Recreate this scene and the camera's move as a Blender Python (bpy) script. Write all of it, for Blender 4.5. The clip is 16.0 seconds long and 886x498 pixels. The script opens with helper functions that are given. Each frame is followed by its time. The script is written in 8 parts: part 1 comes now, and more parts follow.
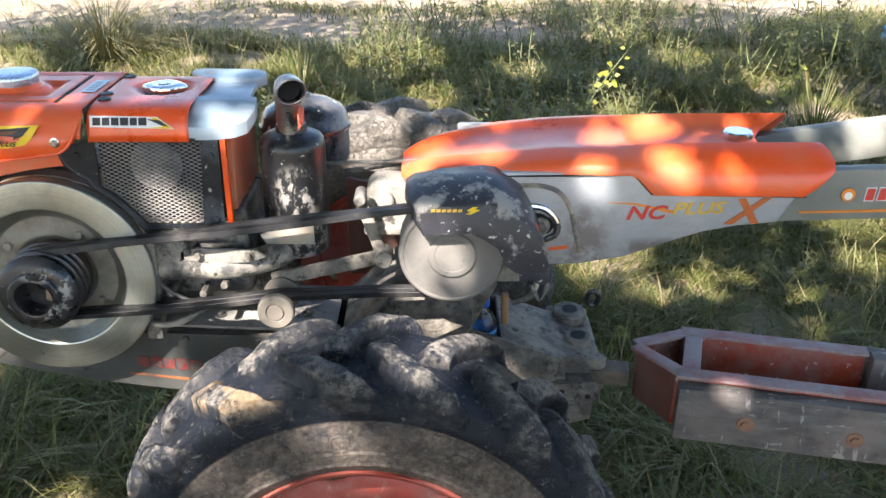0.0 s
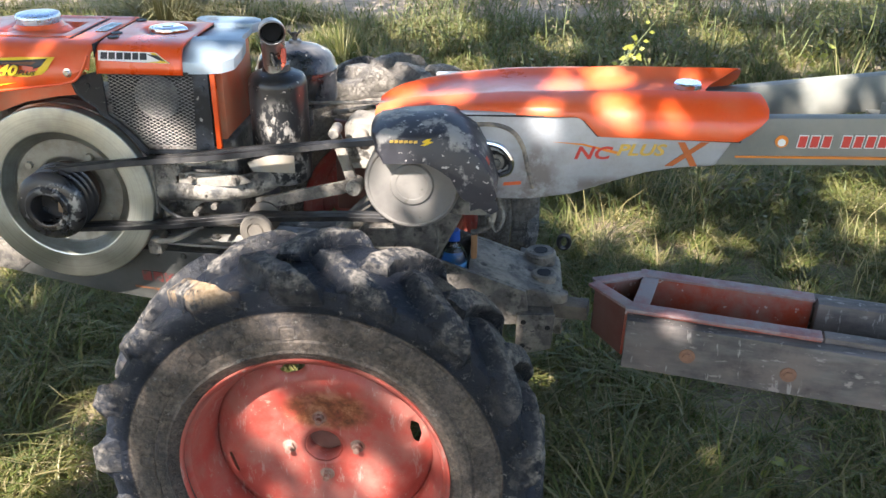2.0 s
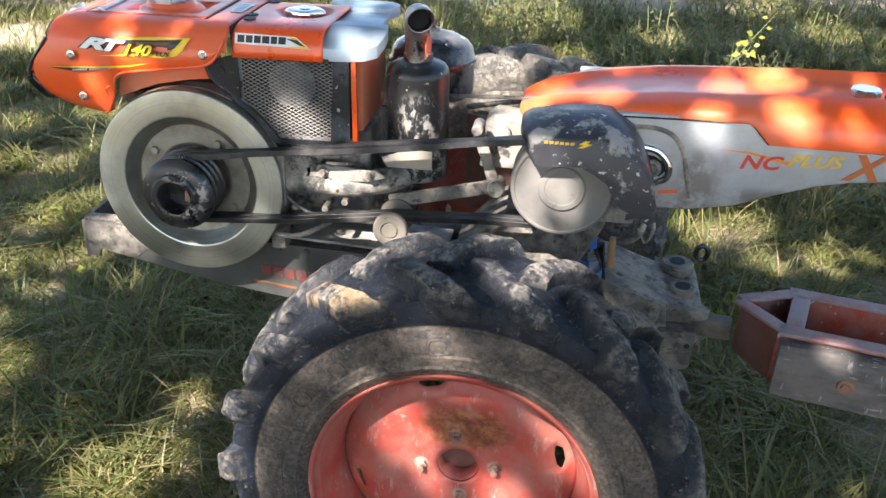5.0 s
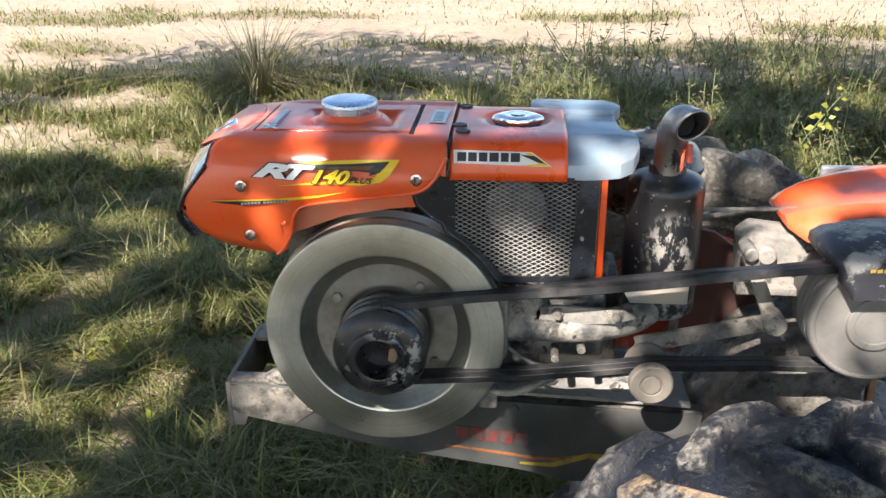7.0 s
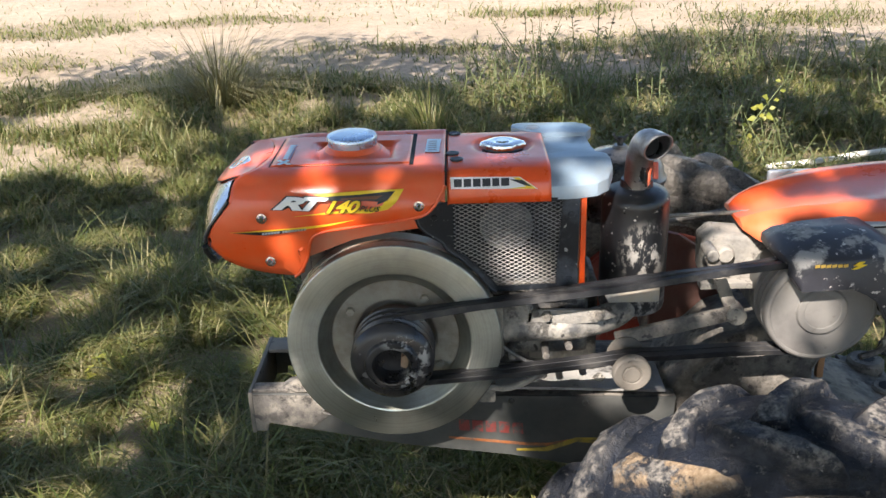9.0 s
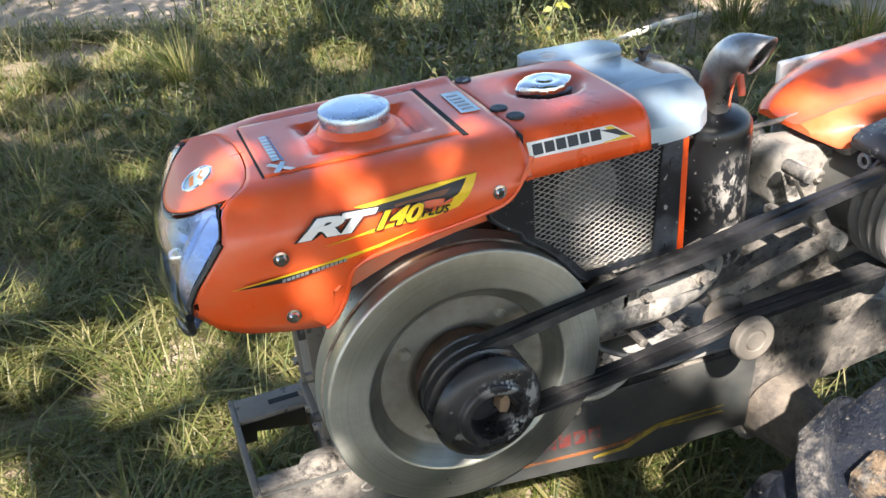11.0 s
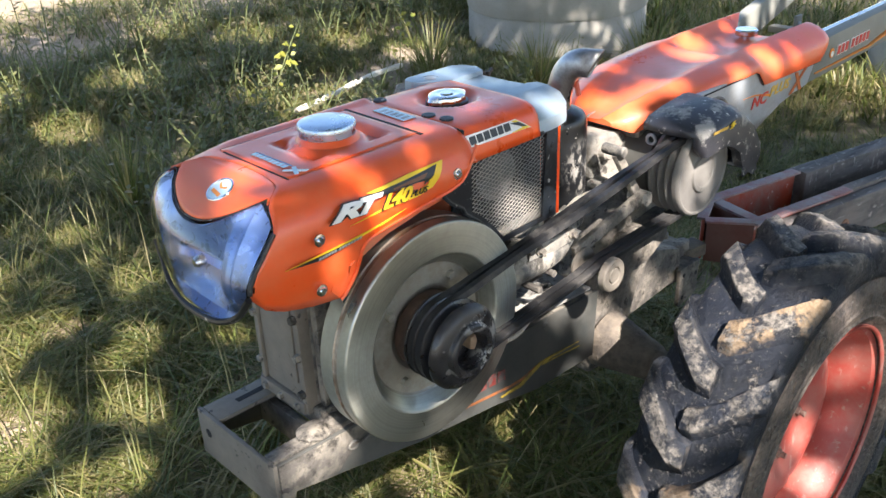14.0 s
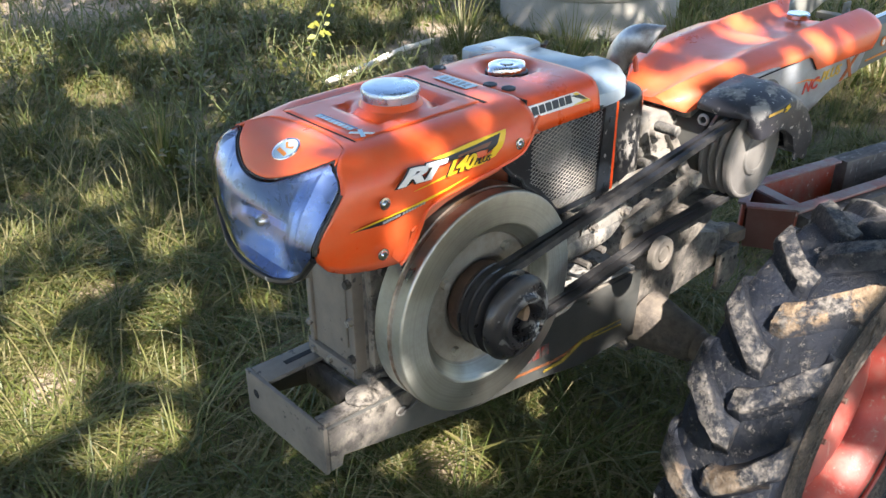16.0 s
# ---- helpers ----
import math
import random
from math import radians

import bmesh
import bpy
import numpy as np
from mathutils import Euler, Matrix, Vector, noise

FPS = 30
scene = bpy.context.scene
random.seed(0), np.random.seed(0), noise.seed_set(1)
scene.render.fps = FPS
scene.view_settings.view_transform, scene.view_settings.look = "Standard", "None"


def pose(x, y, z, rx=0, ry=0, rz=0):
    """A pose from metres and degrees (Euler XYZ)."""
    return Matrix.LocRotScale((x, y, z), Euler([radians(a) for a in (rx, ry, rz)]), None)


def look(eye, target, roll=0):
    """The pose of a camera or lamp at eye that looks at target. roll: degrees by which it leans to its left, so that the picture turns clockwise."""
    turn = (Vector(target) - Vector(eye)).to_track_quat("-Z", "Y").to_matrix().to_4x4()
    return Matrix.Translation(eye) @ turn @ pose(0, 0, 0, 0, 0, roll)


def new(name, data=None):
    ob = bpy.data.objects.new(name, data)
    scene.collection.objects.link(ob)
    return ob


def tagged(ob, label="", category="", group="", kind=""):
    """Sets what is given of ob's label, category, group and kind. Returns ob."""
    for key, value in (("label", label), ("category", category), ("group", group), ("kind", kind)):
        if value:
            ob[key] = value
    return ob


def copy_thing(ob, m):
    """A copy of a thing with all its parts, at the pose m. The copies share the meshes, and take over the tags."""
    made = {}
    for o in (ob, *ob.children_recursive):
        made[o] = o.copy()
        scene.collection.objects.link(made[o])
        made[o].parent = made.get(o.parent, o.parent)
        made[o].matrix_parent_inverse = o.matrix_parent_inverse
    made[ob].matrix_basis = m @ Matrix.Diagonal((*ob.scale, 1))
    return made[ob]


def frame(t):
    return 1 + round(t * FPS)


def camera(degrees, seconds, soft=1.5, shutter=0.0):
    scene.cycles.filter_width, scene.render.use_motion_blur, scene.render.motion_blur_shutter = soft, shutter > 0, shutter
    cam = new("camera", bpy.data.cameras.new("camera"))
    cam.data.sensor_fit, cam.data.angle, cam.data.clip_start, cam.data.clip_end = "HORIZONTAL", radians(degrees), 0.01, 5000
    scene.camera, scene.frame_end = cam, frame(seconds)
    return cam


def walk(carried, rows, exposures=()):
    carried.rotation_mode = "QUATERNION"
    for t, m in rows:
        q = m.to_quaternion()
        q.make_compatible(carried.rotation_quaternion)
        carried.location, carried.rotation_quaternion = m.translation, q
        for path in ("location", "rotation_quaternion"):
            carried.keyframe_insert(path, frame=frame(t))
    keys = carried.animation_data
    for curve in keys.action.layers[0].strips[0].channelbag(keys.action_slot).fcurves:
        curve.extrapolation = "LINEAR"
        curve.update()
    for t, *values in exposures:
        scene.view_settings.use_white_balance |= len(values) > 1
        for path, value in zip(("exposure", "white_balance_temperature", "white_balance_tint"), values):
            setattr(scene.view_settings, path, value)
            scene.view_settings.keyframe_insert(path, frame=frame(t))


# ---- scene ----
cam = camera(52.0, 16.0, soft=1.5)
METRES, EYE, TILT, LEAN, TURN = 2.9, 1.5, -25.0, 0.0, 0.0
ROWS = [
    (0.0, 0.0, 0.0, 0.0, 0.0, -0.0, 0.0),
    (0.5, 0.0466, -0.0272, -0.0165, 0.49, -0.21, -0.37),
    (1.0, 0.0749, -0.0519, -0.0265, 1.24, 0.42, -0.2),
    (1.5, 0.0849, -0.0583, -0.0327, 1.33, -0.0, -0.38),
    (2.0, 0.0734, -0.0588, -0.0366, 4.31, -0.91, -2.14),
    (2.5, 0.0535, -0.0542, -0.0386, 8.86, -1.64, -4.91),
    (3.0, 0.0382, -0.0371, -0.0312, 10.32, -2.12, -4.67),
    (3.5, 0.0358, -0.0347, -0.0308, 9.79, -2.25, -4.28),
    (6.0, -0.0636, 0.0198, -0.0128, 6.71, -1.31, -4.41),
    (6.5, -0.1237, 0.0667, 0.0046, 6.25, 1.85, -2.43),
    (7.0, -0.1754, 0.077, 0.0076, 4.41, 2.53, -1.66),
    (7.5, -0.2077, 0.0544, -0.004, 2.17, 2.46, 0.65),
    (8.0, -0.214, 0.0323, -0.0073, -0.41, 1.38, 0.82),
    (8.5, -0.2058, 0.0195, 0.0086, 0.89, 1.27, 1.86),
    (9.0, -0.1991, 0.0151, 0.02, 1.51, 1.91, 1.4),
    (11.5, -0.4058, 0.2133, 0.0898, -26.21, -8.61, 15.07),
    (12.0, -0.4486, 0.2146, 0.0944, -32.97, -9.77, 16.2),
    (12.5, -0.4874, 0.1866, 0.0865, -34.87, -10.62, 17.52),
    (13.0, -0.5189, 0.1864, 0.0896, -37.24, -10.49, 19.27),
    (13.5, -0.5307, 0.1761, 0.0931, -40.42, -8.71, 19.06),
    (14.0, -0.5301, 0.1676, 0.0897, -40.57, -8.03, 19.25),
    (14.5, -0.5254, 0.1646, 0.0865, -41.92, -8.7, 19.26),
    (15.0, -0.5257, 0.1652, 0.0869, -43.28, -9.57, 19.48),
    (15.5, -0.5374, 0.1738, 0.0886, -41.48, -9.29, 18.57),
    (16.0, -0.5497, 0.1845, 0.0916, -39.58, -8.95, 17.06),
]
walk(cam, [(t, pose(0, 0, EYE, TILT, LEAN, TURN) @ pose(METRES * x, METRES * y, METRES * z, 90 + pitch, roll, yaw)) for t, x, y, z, yaw, pitch, roll in ROWS],
     exposures=((0.0, 2.17), (2.0, 2.16), (3.5, 2.15), (6.0, 2.13), (6.6, 1.90), (7.5, 1.54), (9.0, 1.56), (11.5, 2.03), (13.0, 2.00), (16.0, 1.97)))

# ---- light: low-noon sun through the crown of a tree behind the camera, and the sky ----
SUN = Vector((-0.30, -0.78, 0.86)).normalized()
world = bpy.data.worlds.new("sky")
scene.world = world
world.use_nodes = True
wn = world.node_tree.nodes
sky = wn.new("ShaderNodeTexSky")
sky.sky_type, sky.sun_disc = "NISHITA", False
sky.sun_elevation = math.asin(SUN.z)
sky.sun_rotation = math.atan2(SUN.x, SUN.y)
world.node_tree.links.new(sky.outputs[0], wn["Background"].inputs[0])
wn["Background"].inputs[1].default_value = 0.096
sun = new("sun", bpy.data.lights.new("sun", "SUN"))
sun.data.energy, sun.data.angle, sun.data.color = 5.0, radians(0.53), (1.0, 0.925, 0.87)
sun.matrix_world = look(SUN * 30, (0, 0, 0))

# ---- materials ----
def nodes_of(name):
    m = bpy.data.materials.new(name)
    m.use_nodes = True
    nt = m.node_tree
    return m, nt, nt.nodes["Principled BSDF"]


def noise_of(nt, scale, detail=5.0, rough=0.6, stretch=None, at=(0, 0, 0)):
    tc = nt.nodes.new("ShaderNodeTexCoord")
    src = tc.outputs["Object"]
    mp = nt.nodes.new("ShaderNodeMapping")
    mp.inputs["Location"].default_value = at
    if stretch:
        mp.inputs["Scale"].default_value = stretch
    nt.links.new(src, mp.inputs[0])
    n = nt.nodes.new("ShaderNodeTexNoise")
    n.inputs["Scale"].default_value, n.inputs["Detail"].default_value, n.inputs["Roughness"].default_value = scale, detail, rough
    nt.links.new(mp.outputs[0], n.inputs["Vector"])
    return n.outputs["Fac"]


def ramp(nt, fac, *stops):
    r = nt.nodes.new("ShaderNodeValToRGB")
    e = r.color_ramp.elements
    while len(e) < len(stops):
        e.new(0.5)
    for el, (p, c) in zip(e, stops):
        el.position = p
        el.color = (c, c, c, 1) if isinstance(c, (int, float)) else (*c, 1)
    nt.links.new(fac, r.inputs[0])
    return r.outputs[0]


def mix(nt, fac, a, b, mode="MIX"):
    m = nt.nodes.new("ShaderNodeMix")
    m.data_type, m.blend_type = "RGBA", mode
    for k, v in ((0, fac), (6, a), (7, b)):
        if isinstance(v, tuple):
            m.inputs[k].default_value = (*v, 1)
        elif isinstance(v, (int, float)):
            m.inputs[k].default_value = v
        else:
            nt.links.new(v, m.inputs[k])
    return m.outputs[2]


def bump(nt, bs, fac, strength=0.3, dist=0.002):
    b = nt.nodes.new("ShaderNodeBump")
    b.inputs["Strength"].default_value, b.inputs["Distance"].default_value = strength, dist
    nt.links.new(fac, b.inputs["Height"])
    nt.links.new(b.outputs[0], bs.inputs["Normal"])


def surface(name, col, rough=0.5, metal=0.0, var=0.2, vscale=9.0, dust=0.0, dust_col=(0.42, 0.36, 0.28), dscale=6.0, dedge=0.10,
            grain=0.15, gscale=140.0, gdist=0.0015, coat=0.0, dust_rough=0.85, fleck=0.0, fleck_col=(0.5, 0.46, 0.4), fscale=45.0, oil=0.0, oscale=11.0, oil_col=(0.022, 0.019, 0.016)):
    """A paint, metal, rubber or stone: two scales of tone, a layer of dust or mud in patches, flecks, and fine relief."""
    m, nt, bs = nodes_of(name)
    lo = tuple(c * (1 - var) for c in col)
    hi = tuple(min(1, c * (1 + var)) for c in col)
    n1 = noise_of(nt, vscale, 6, 0.65)
    base = ramp(nt, n1, (0.3, lo), (0.7, hi))
    n2 = noise_of(nt, gscale, 4, 0.6)
    base = mix(nt, 0.25, base, ramp(nt, n2, (0.35, lo), (0.65, hi)))
    rg = ramp(nt, noise_of(nt, vscale * 2.3, 5, 0.6, at=(3, 1, 7)), (0.3, max(0, rough - 0.08)), (0.7, min(1, rough + 0.1)))
    if dust:
        n3 = noise_of(nt, dscale, 8, 0.68, at=(11, 5, 2))
        c = 0.66 - dust * 0.34
        d = ramp(nt, n3, (c - dedge, 0.0), (c + dedge, 1.0))
        base = mix(nt, d, base, dust_col)
        rg = mix(nt, d, rg, (dust_rough,) * 3)
    if oil:
        n5 = noise_of(nt, oscale, 9, 0.72, at=(7, 3, 12))
        base = mix(nt, ramp(nt, n5, (0.64 - oil * 0.3, 0.0), (0.72 - oil * 0.3, 0.88)), base, oil_col)
    if fleck:
        n4 = noise_of(nt, fscale, 3, 0.5, at=(1, 9, 4))
        f = ramp(nt, n4, (0.70 - fleck * 0.15, 0.0), (0.735 - fleck * 0.15, 1.0))
        base = mix(nt, f, base, fleck_col)
    nt.links.new(base, bs.inputs["Base Color"])
    nt.links.new(rg, bs.inputs["Roughness"])
    bs.inputs["Metallic"].default_value = metal
    bs.inputs["Coat Weight"].default_value = coat
    bs.inputs["Coat Roughness"].default_value = 0.12
    if grain:
        bump(nt, bs, n2, grain, gdist)
    return m


def patch_on(m, centre, radii, col, nscale=40, stretch=(1, 1, 1), lo=0.42, hi=0.52):
    """A worn or splashed patch of irregular outline round one point of the thing."""
    nt = m.node_tree
    bs = nt.nodes["Principled BSDF"]
    old = bs.inputs["Base Color"].links[0].from_socket
    tc = nt.nodes.new("ShaderNodeTexCoord")
    mp = nt.nodes.new("ShaderNodeMapping")
    sc = [1 / r for r in radii]
    mp.inputs["Scale"].default_value = sc
    mp.inputs["Location"].default_value = [-c * q for c, q in zip(centre, sc)]
    nt.links.new(tc.outputs["Object"], mp.inputs[0])
    g = nt.nodes.new("ShaderNodeTexGradient")
    g.gradient_type = "SPHERICAL"
    nt.links.new(mp.outputs[0], g.inputs[0])
    n = noise_of(nt, nscale, 7, 0.7, stretch=stretch, at=(2, 6, 1))
    k = mix(nt, 1.0, ramp(nt, g.outputs["Fac"], (0.0, 0.0), (0.55, 1.0)), ramp(nt, n, (lo, 0.0), (hi, 1.0)), "MULTIPLY")
    nt.links.new(mix(nt, k, old, col), bs.inputs["Base Color"])
    return m


def leafy(name, cols, rough=0.5, trans=0.35):
    """Leaves and blades: colour varies from blade to blade, light passes through."""
    m, nt, bs = nodes_of(name)
    g = nt.nodes.new("ShaderNodeNewGeometry")
    base = ramp(nt, g.outputs["Random Per Island"], *[(i / max(1, len(cols) - 1), c) for i, c in enumerate(cols)])
    n = noise_of(nt, 0.9, 4, 0.6)
    base = mix(nt, ramp(nt, n, (0.35, 0.0), (0.65, 0.45)), base, cols[-1])
    nt.links.new(base, bs.inputs["Base Color"])
    bs.inputs["Roughness"].default_value = rough
    tr = nt.nodes.new("ShaderNodeBsdfTranslucent")
    nt.links.new(base, tr.inputs[0])
    ms = nt.nodes.new("ShaderNodeMixShader")
    ms.inputs[0].default_value = trans
    nt.links.new(bs.outputs[0], ms.inputs[1])
    nt.links.new(tr.outputs[0], ms.inputs[2])
    nt.links.new(ms.outputs[0], nt.nodes["Material Output"].inputs[0])
    return m


def tyre_material(name="muddy_tyre_rubber", cake=0.0):
    """Blue-black rubber; a skin of grey-tan dust on the cleats and the side wall, flakes of pale mud and some brown clay.
    The mesh tells where it is rubbed: red for the cleats' tops, green for the side wall, blue for clay."""
    m, nt, bs = nodes_of(name)
    fine = noise_of(nt, 120, 6, 0.7)
    mid = noise_of(nt, 26, 8, 0.75, at=(6, 2, 2))
    base = ramp(nt, noise_of(nt, 14, 6, 0.65), (0.35, (0.004, 0.006, 0.010)), (0.65, (0.012, 0.016, 0.026)))
    film = ramp(nt, noise_of(nt, 8, 9, 0.75, at=(3, 8, 1)), (0.54 - cake * 0.4, 0.0), (0.62 - cake * 0.4, 0.5))
    base = mix(nt, film, base, ramp(nt, fine, (0.38, (0.024, 0.026, 0.030)), (0.62, (0.085, 0.082, 0.080))))
    at = nt.nodes.new("ShaderNodeAttribute")
    at.attribute_name = "worn"
    ch = nt.nodes.new("ShaderNodeSeparateColor")
    nt.links.new(at.outputs["Color"], ch.inputs[0])
    # the side wall: brown-grey dust with fine cracks
    wall = mix(nt, 1.0, ch.outputs["Green"], ramp(nt, noise_of(nt, 11, 9, 0.75, at=(6, 2, 2)), (0.34, 0.35), (0.62, 1.0)), "MULTIPLY")
    base = mix(nt, wall, base, ramp(nt, fine, (0.38, (0.058, 0.046, 0.037)), (0.62, (0.185, 0.148, 0.115))))
    # the tops of the cleats: a grey-tan skin that breaks off in flakes
    top = mix(nt, 1.0, ch.outputs["Red"], ramp(nt, mid, (0.43, 0.0), (0.53, 1.0)), "MULTIPLY")
    base = mix(nt, top, base, ramp(nt, noise_of(nt, 60, 7, 0.7, at=(1, 1, 6)), (0.42, (0.030, 0.030, 0.031)), (0.58, (0.230, 0.205, 0.175))))
    clay = mix(nt, 1.0, ch.outputs["Blue"], ramp(nt, noise_of(nt, 13, 9, 0.75, at=(9, 4, 3)), (0.50, 0.0), (0.56, 1.0)), "MULTIPLY")
    base = mix(nt, clay, base, ramp(nt, fine, (0.35, (0.19, 0.125, 0.07)), (0.65, (0.36, 0.265, 0.17))))
    flake = ramp(nt, noise_of(nt, 55, 10, 0.85, at=(5, 2, 7)), (0.565 - cake * 0.5, 0.0), (0.60 - cake * 0.5, 0.9))
    base = mix(nt, flake, base, (0.25, 0.23, 0.205))
    if cake:
        crust = ramp(nt, noise_of(nt, 7, 8, 0.7, at=(4, 9, 2)), (0.40, 0.1), (0.56, 0.9))
        base = mix(nt, crust, base, ramp(nt, fine, (0.35, (0.16, 0.142, 0.12)), (0.65, (0.30, 0.268, 0.225))))
    nt.links.new(base, bs.inputs["Base Color"])
    dull = mix(nt, 1.0, mix(nt, 1.0, film, top, "LIGHTEN"), wall, "LIGHTEN")
    nt.links.new(mix(nt, dull, (0.40,) * 3, (0.85,) * 3), bs.inputs["Roughness"])
    bs.inputs["Specular IOR Level"].default_value = 0.35
    bump(nt, bs, mix(nt, 0.5, fine, mix(nt, 0.5, mid, flake)), 1.0, 0.009)
    return m


def rim_material():
    """Worn red paint with dust, scratches and one brown rust stain on the near disc."""
    m, nt, bs = nodes_of("red_rim_paint")
    base = ramp(nt, noise_of(nt, 6, 7, 0.65), (0.3, (0.31, 0.046, 0.034)), (0.7, (0.43, 0.078, 0.056)))
    base = mix(nt, ramp(nt, noise_of(nt, 9, 8, 0.7, at=(2, 7, 1)), (0.44, 0.0), (0.60, 0.6)), base, (0.32, 0.150, 0.120))
    base = mix(nt, ramp(nt, noise_of(nt, 45, 7, 0.75, stretch=(1, 1, 0.25), at=(8, 3, 1)), (0.58, 0.0), (0.64, 0.55)), base, (0.44, 0.30, 0.26))
    base = mix(nt, ramp(nt, noise_of(nt, 60, 6, 0.7, at=(5, 1, 1)), (0.62, 0.0), (0.68, 0.8)), base, (0.36, 0.24, 0.18))
    tc = nt.nodes.new("ShaderNodeTexCoord")
    mp = nt.nodes.new("ShaderNodeMapping")
    mp.vector_type = "POINT"
    mp.inputs["Location"].default_value = (0.108 * 10, -1.14 * 10, -0.492 * 19)
    mp.inputs["Scale"].default_value = (10, 10, 19)
    nt.links.new(tc.outputs["Object"], mp.inputs[0])
    g = nt.nodes.new("ShaderNodeTexGradient")
    g.gradient_type = "SPHERICAL"
    nt.links.new(mp.outputs[0], g.inputs[0])
    st = mix(nt, 1.0, ramp(nt, g.outputs["Fac"], (0.05, 0.0), (0.35, 1.0)), ramp(nt, noise_of(nt, 22, 6, 0.7), (0.33, 0.35), (0.5, 0.95)), "MULTIPLY")
    base = mix(nt, st, base, ramp(nt, noise_of(nt, 26, 7, 0.7, at=(4, 4, 1)), (0.40, (0.10, 0.030, 0.014)), (0.50, (0.21, 0.075, 0.03)), (0.60, (0.36, 0.165, 0.095))))
    nt.links.new(base, bs.inputs["Base Color"])
    bs.inputs["Roughness"].default_value = 0.5
    bump(nt, bs, noise_of(nt, 130, 5, 0.6), 0.25, 0.0015)
    return m


def turned_material():
    """Machined steel whose shine runs round the wheel."""
    m = surface("spun_steel", (0.45, 0.455, 0.395), 0.33, 0.9, 0.06, 5, dust=0.08, dust_col=(0.22, 0.20, 0.17), dscale=6, dedge=0.2, grain=0.05)
    nt = m.node_tree
    bs = nt.nodes["Principled BSDF"]
    bs.inputs["Anisotropic"].default_value = 0.7
    # fine turning lines round the axle
    tc = nt.nodes.new("ShaderNodeTexCoord")
    mp = nt.nodes.new("ShaderNodeMapping")
    mp.inputs["Location"].default_value = (0.707, 0, -0.759)
    mp.inputs["Scale"].default_value = (1, 0, 1)
    nt.links.new(tc.outputs["Object"], mp.inputs[0])
    ln = nt.nodes.new("ShaderNodeVectorMath")
    ln.operation = "LENGTH"
    nt.links.new(mp.outputs[0], ln.inputs[0])
    turn = nt.nodes.new("ShaderNodeTexNoise")
    turn.noise_dimensions = "1D"
    turn.inputs["Scale"].default_value, turn.inputs["Detail"].default_value = 260.0, 3.0
    nt.links.new(ln.outputs["Value"], turn.inputs["W"])
    old = bs.inputs["Base Color"].links[0].from_socket
    nt.links.new(mix(nt, ramp(nt, turn.outputs["Fac"], (0.40, 0.0), (0.65, 0.22)), old, (0.22, 0.215, 0.18)), bs.inputs["Base Color"])
    bump(nt, bs, turn.outputs["Fac"], 0.05, 0.0004)
    t = nt.nodes.new("ShaderNodeTangent")
    t.direction_type, t.axis = "RADIAL", "Y"
    nt.links.new(t.outputs[0], bs.inputs["Tangent"])
    return m


ORANGE = surface("orange_paint", (0.78, 0.088, 0.012), 0.30, 0, 0.06, 5, dust=0.06, dust_col=(0.62, 0.20, 0.09), dscale=3.5, dedge=0.2, grain=0.04, coat=0.35)
ORANGE_RAD = surface("orange_radiator_paint", (0.72, 0.10, 0.02), 0.4, 0, 0.1, 5, dust=0.3, dust_col=(0.5, 0.24, 0.14), dscale=5, dedge=0.15, grain=0.06, coat=0.2)
RED = rim_material()
SILVER = surface("silver_paint", (0.40, 0.425, 0.455), 0.33, 0.4, 0.10, 7, dust=0.20, dust_col=(0.33, 0.30, 0.275), dscale=6, dedge=0.14, grain=0.05, coat=0.2)
BLUEGREY = surface("pale_blue_grey_paint", (0.29, 0.375, 0.455), 0.36, 0.2, 0.08, 6, dust=0.12, dust_col=(0.33, 0.34, 0.34), dscale=9, dedge=0.15, grain=0.06, coat=0.1)
STEEL = turned_material()
STEEL_RUST = surface("rusty_steel_edge", (0.40, 0.36, 0.31), 0.45, 0.7, 0.2, 14, dust=0.45, dust_col=(0.16, 0.09, 0.05), dscale=14, dedge=0.12, grain=0.2)
CHROME = surface("chrome", (0.75, 0.76, 0.78), 0.12, 1.0, 0.03, 8, dust=0.05, dscale=12, grain=0.0)
CAPMETAL = surface("brushed_cap", (0.46, 0.56, 0.68), 0.28, 0.85, 0.05, 8, dust=0.05, dust_col=(0.4, 0.38, 0.34), dscale=20, grain=0.05)
BLACK = surface("black_enamel", (0.013, 0.014, 0.016), 0.34, 0, 0.3, 8, dust=0.02, dust_col=(0.30, 0.28, 0.25), dscale=9, dedge=0.05, fleck=0.2, fleck_col=(0.36, 0.34, 0.31), fscale=75, grain=0.1)
BLACKPLATE = surface("black_plate", (0.014, 0.016, 0.019), 0.38, 0, 0.3, 8, dust=0.26, dust_col=(0.070, 0.076, 0.088), dscale=12, dedge=0.08, fleck=0.24, fleck_col=(0.30, 0.29, 0.27), fscale=70, grain=0.1)
BLACKPLASTIC = surface("black_plastic", (0.028, 0.028, 0.034), 0.42, 0, 0.2, 8, dust=0.28, dust_col=(0.29, 0.275, 0.255), dscale=15, dedge=0.035, fleck=0.35, fleck_col=(0.45, 0.42, 0.38), fscale=80, grain=0.1)
IRON = surface("dusty_cast_iron", (0.075, 0.073, 0.07), 0.55, 0.1, 0.45, 16, dust=0.40, dust_col=(0.33, 0.30, 0.25), dscale=13, dedge=0.09, grain=0.9, gscale=90, gdist=0.003, oil=0.38, oscale=16, fleck=0.25, fleck_col=(0.05, 0.045, 0.04), fscale=50)
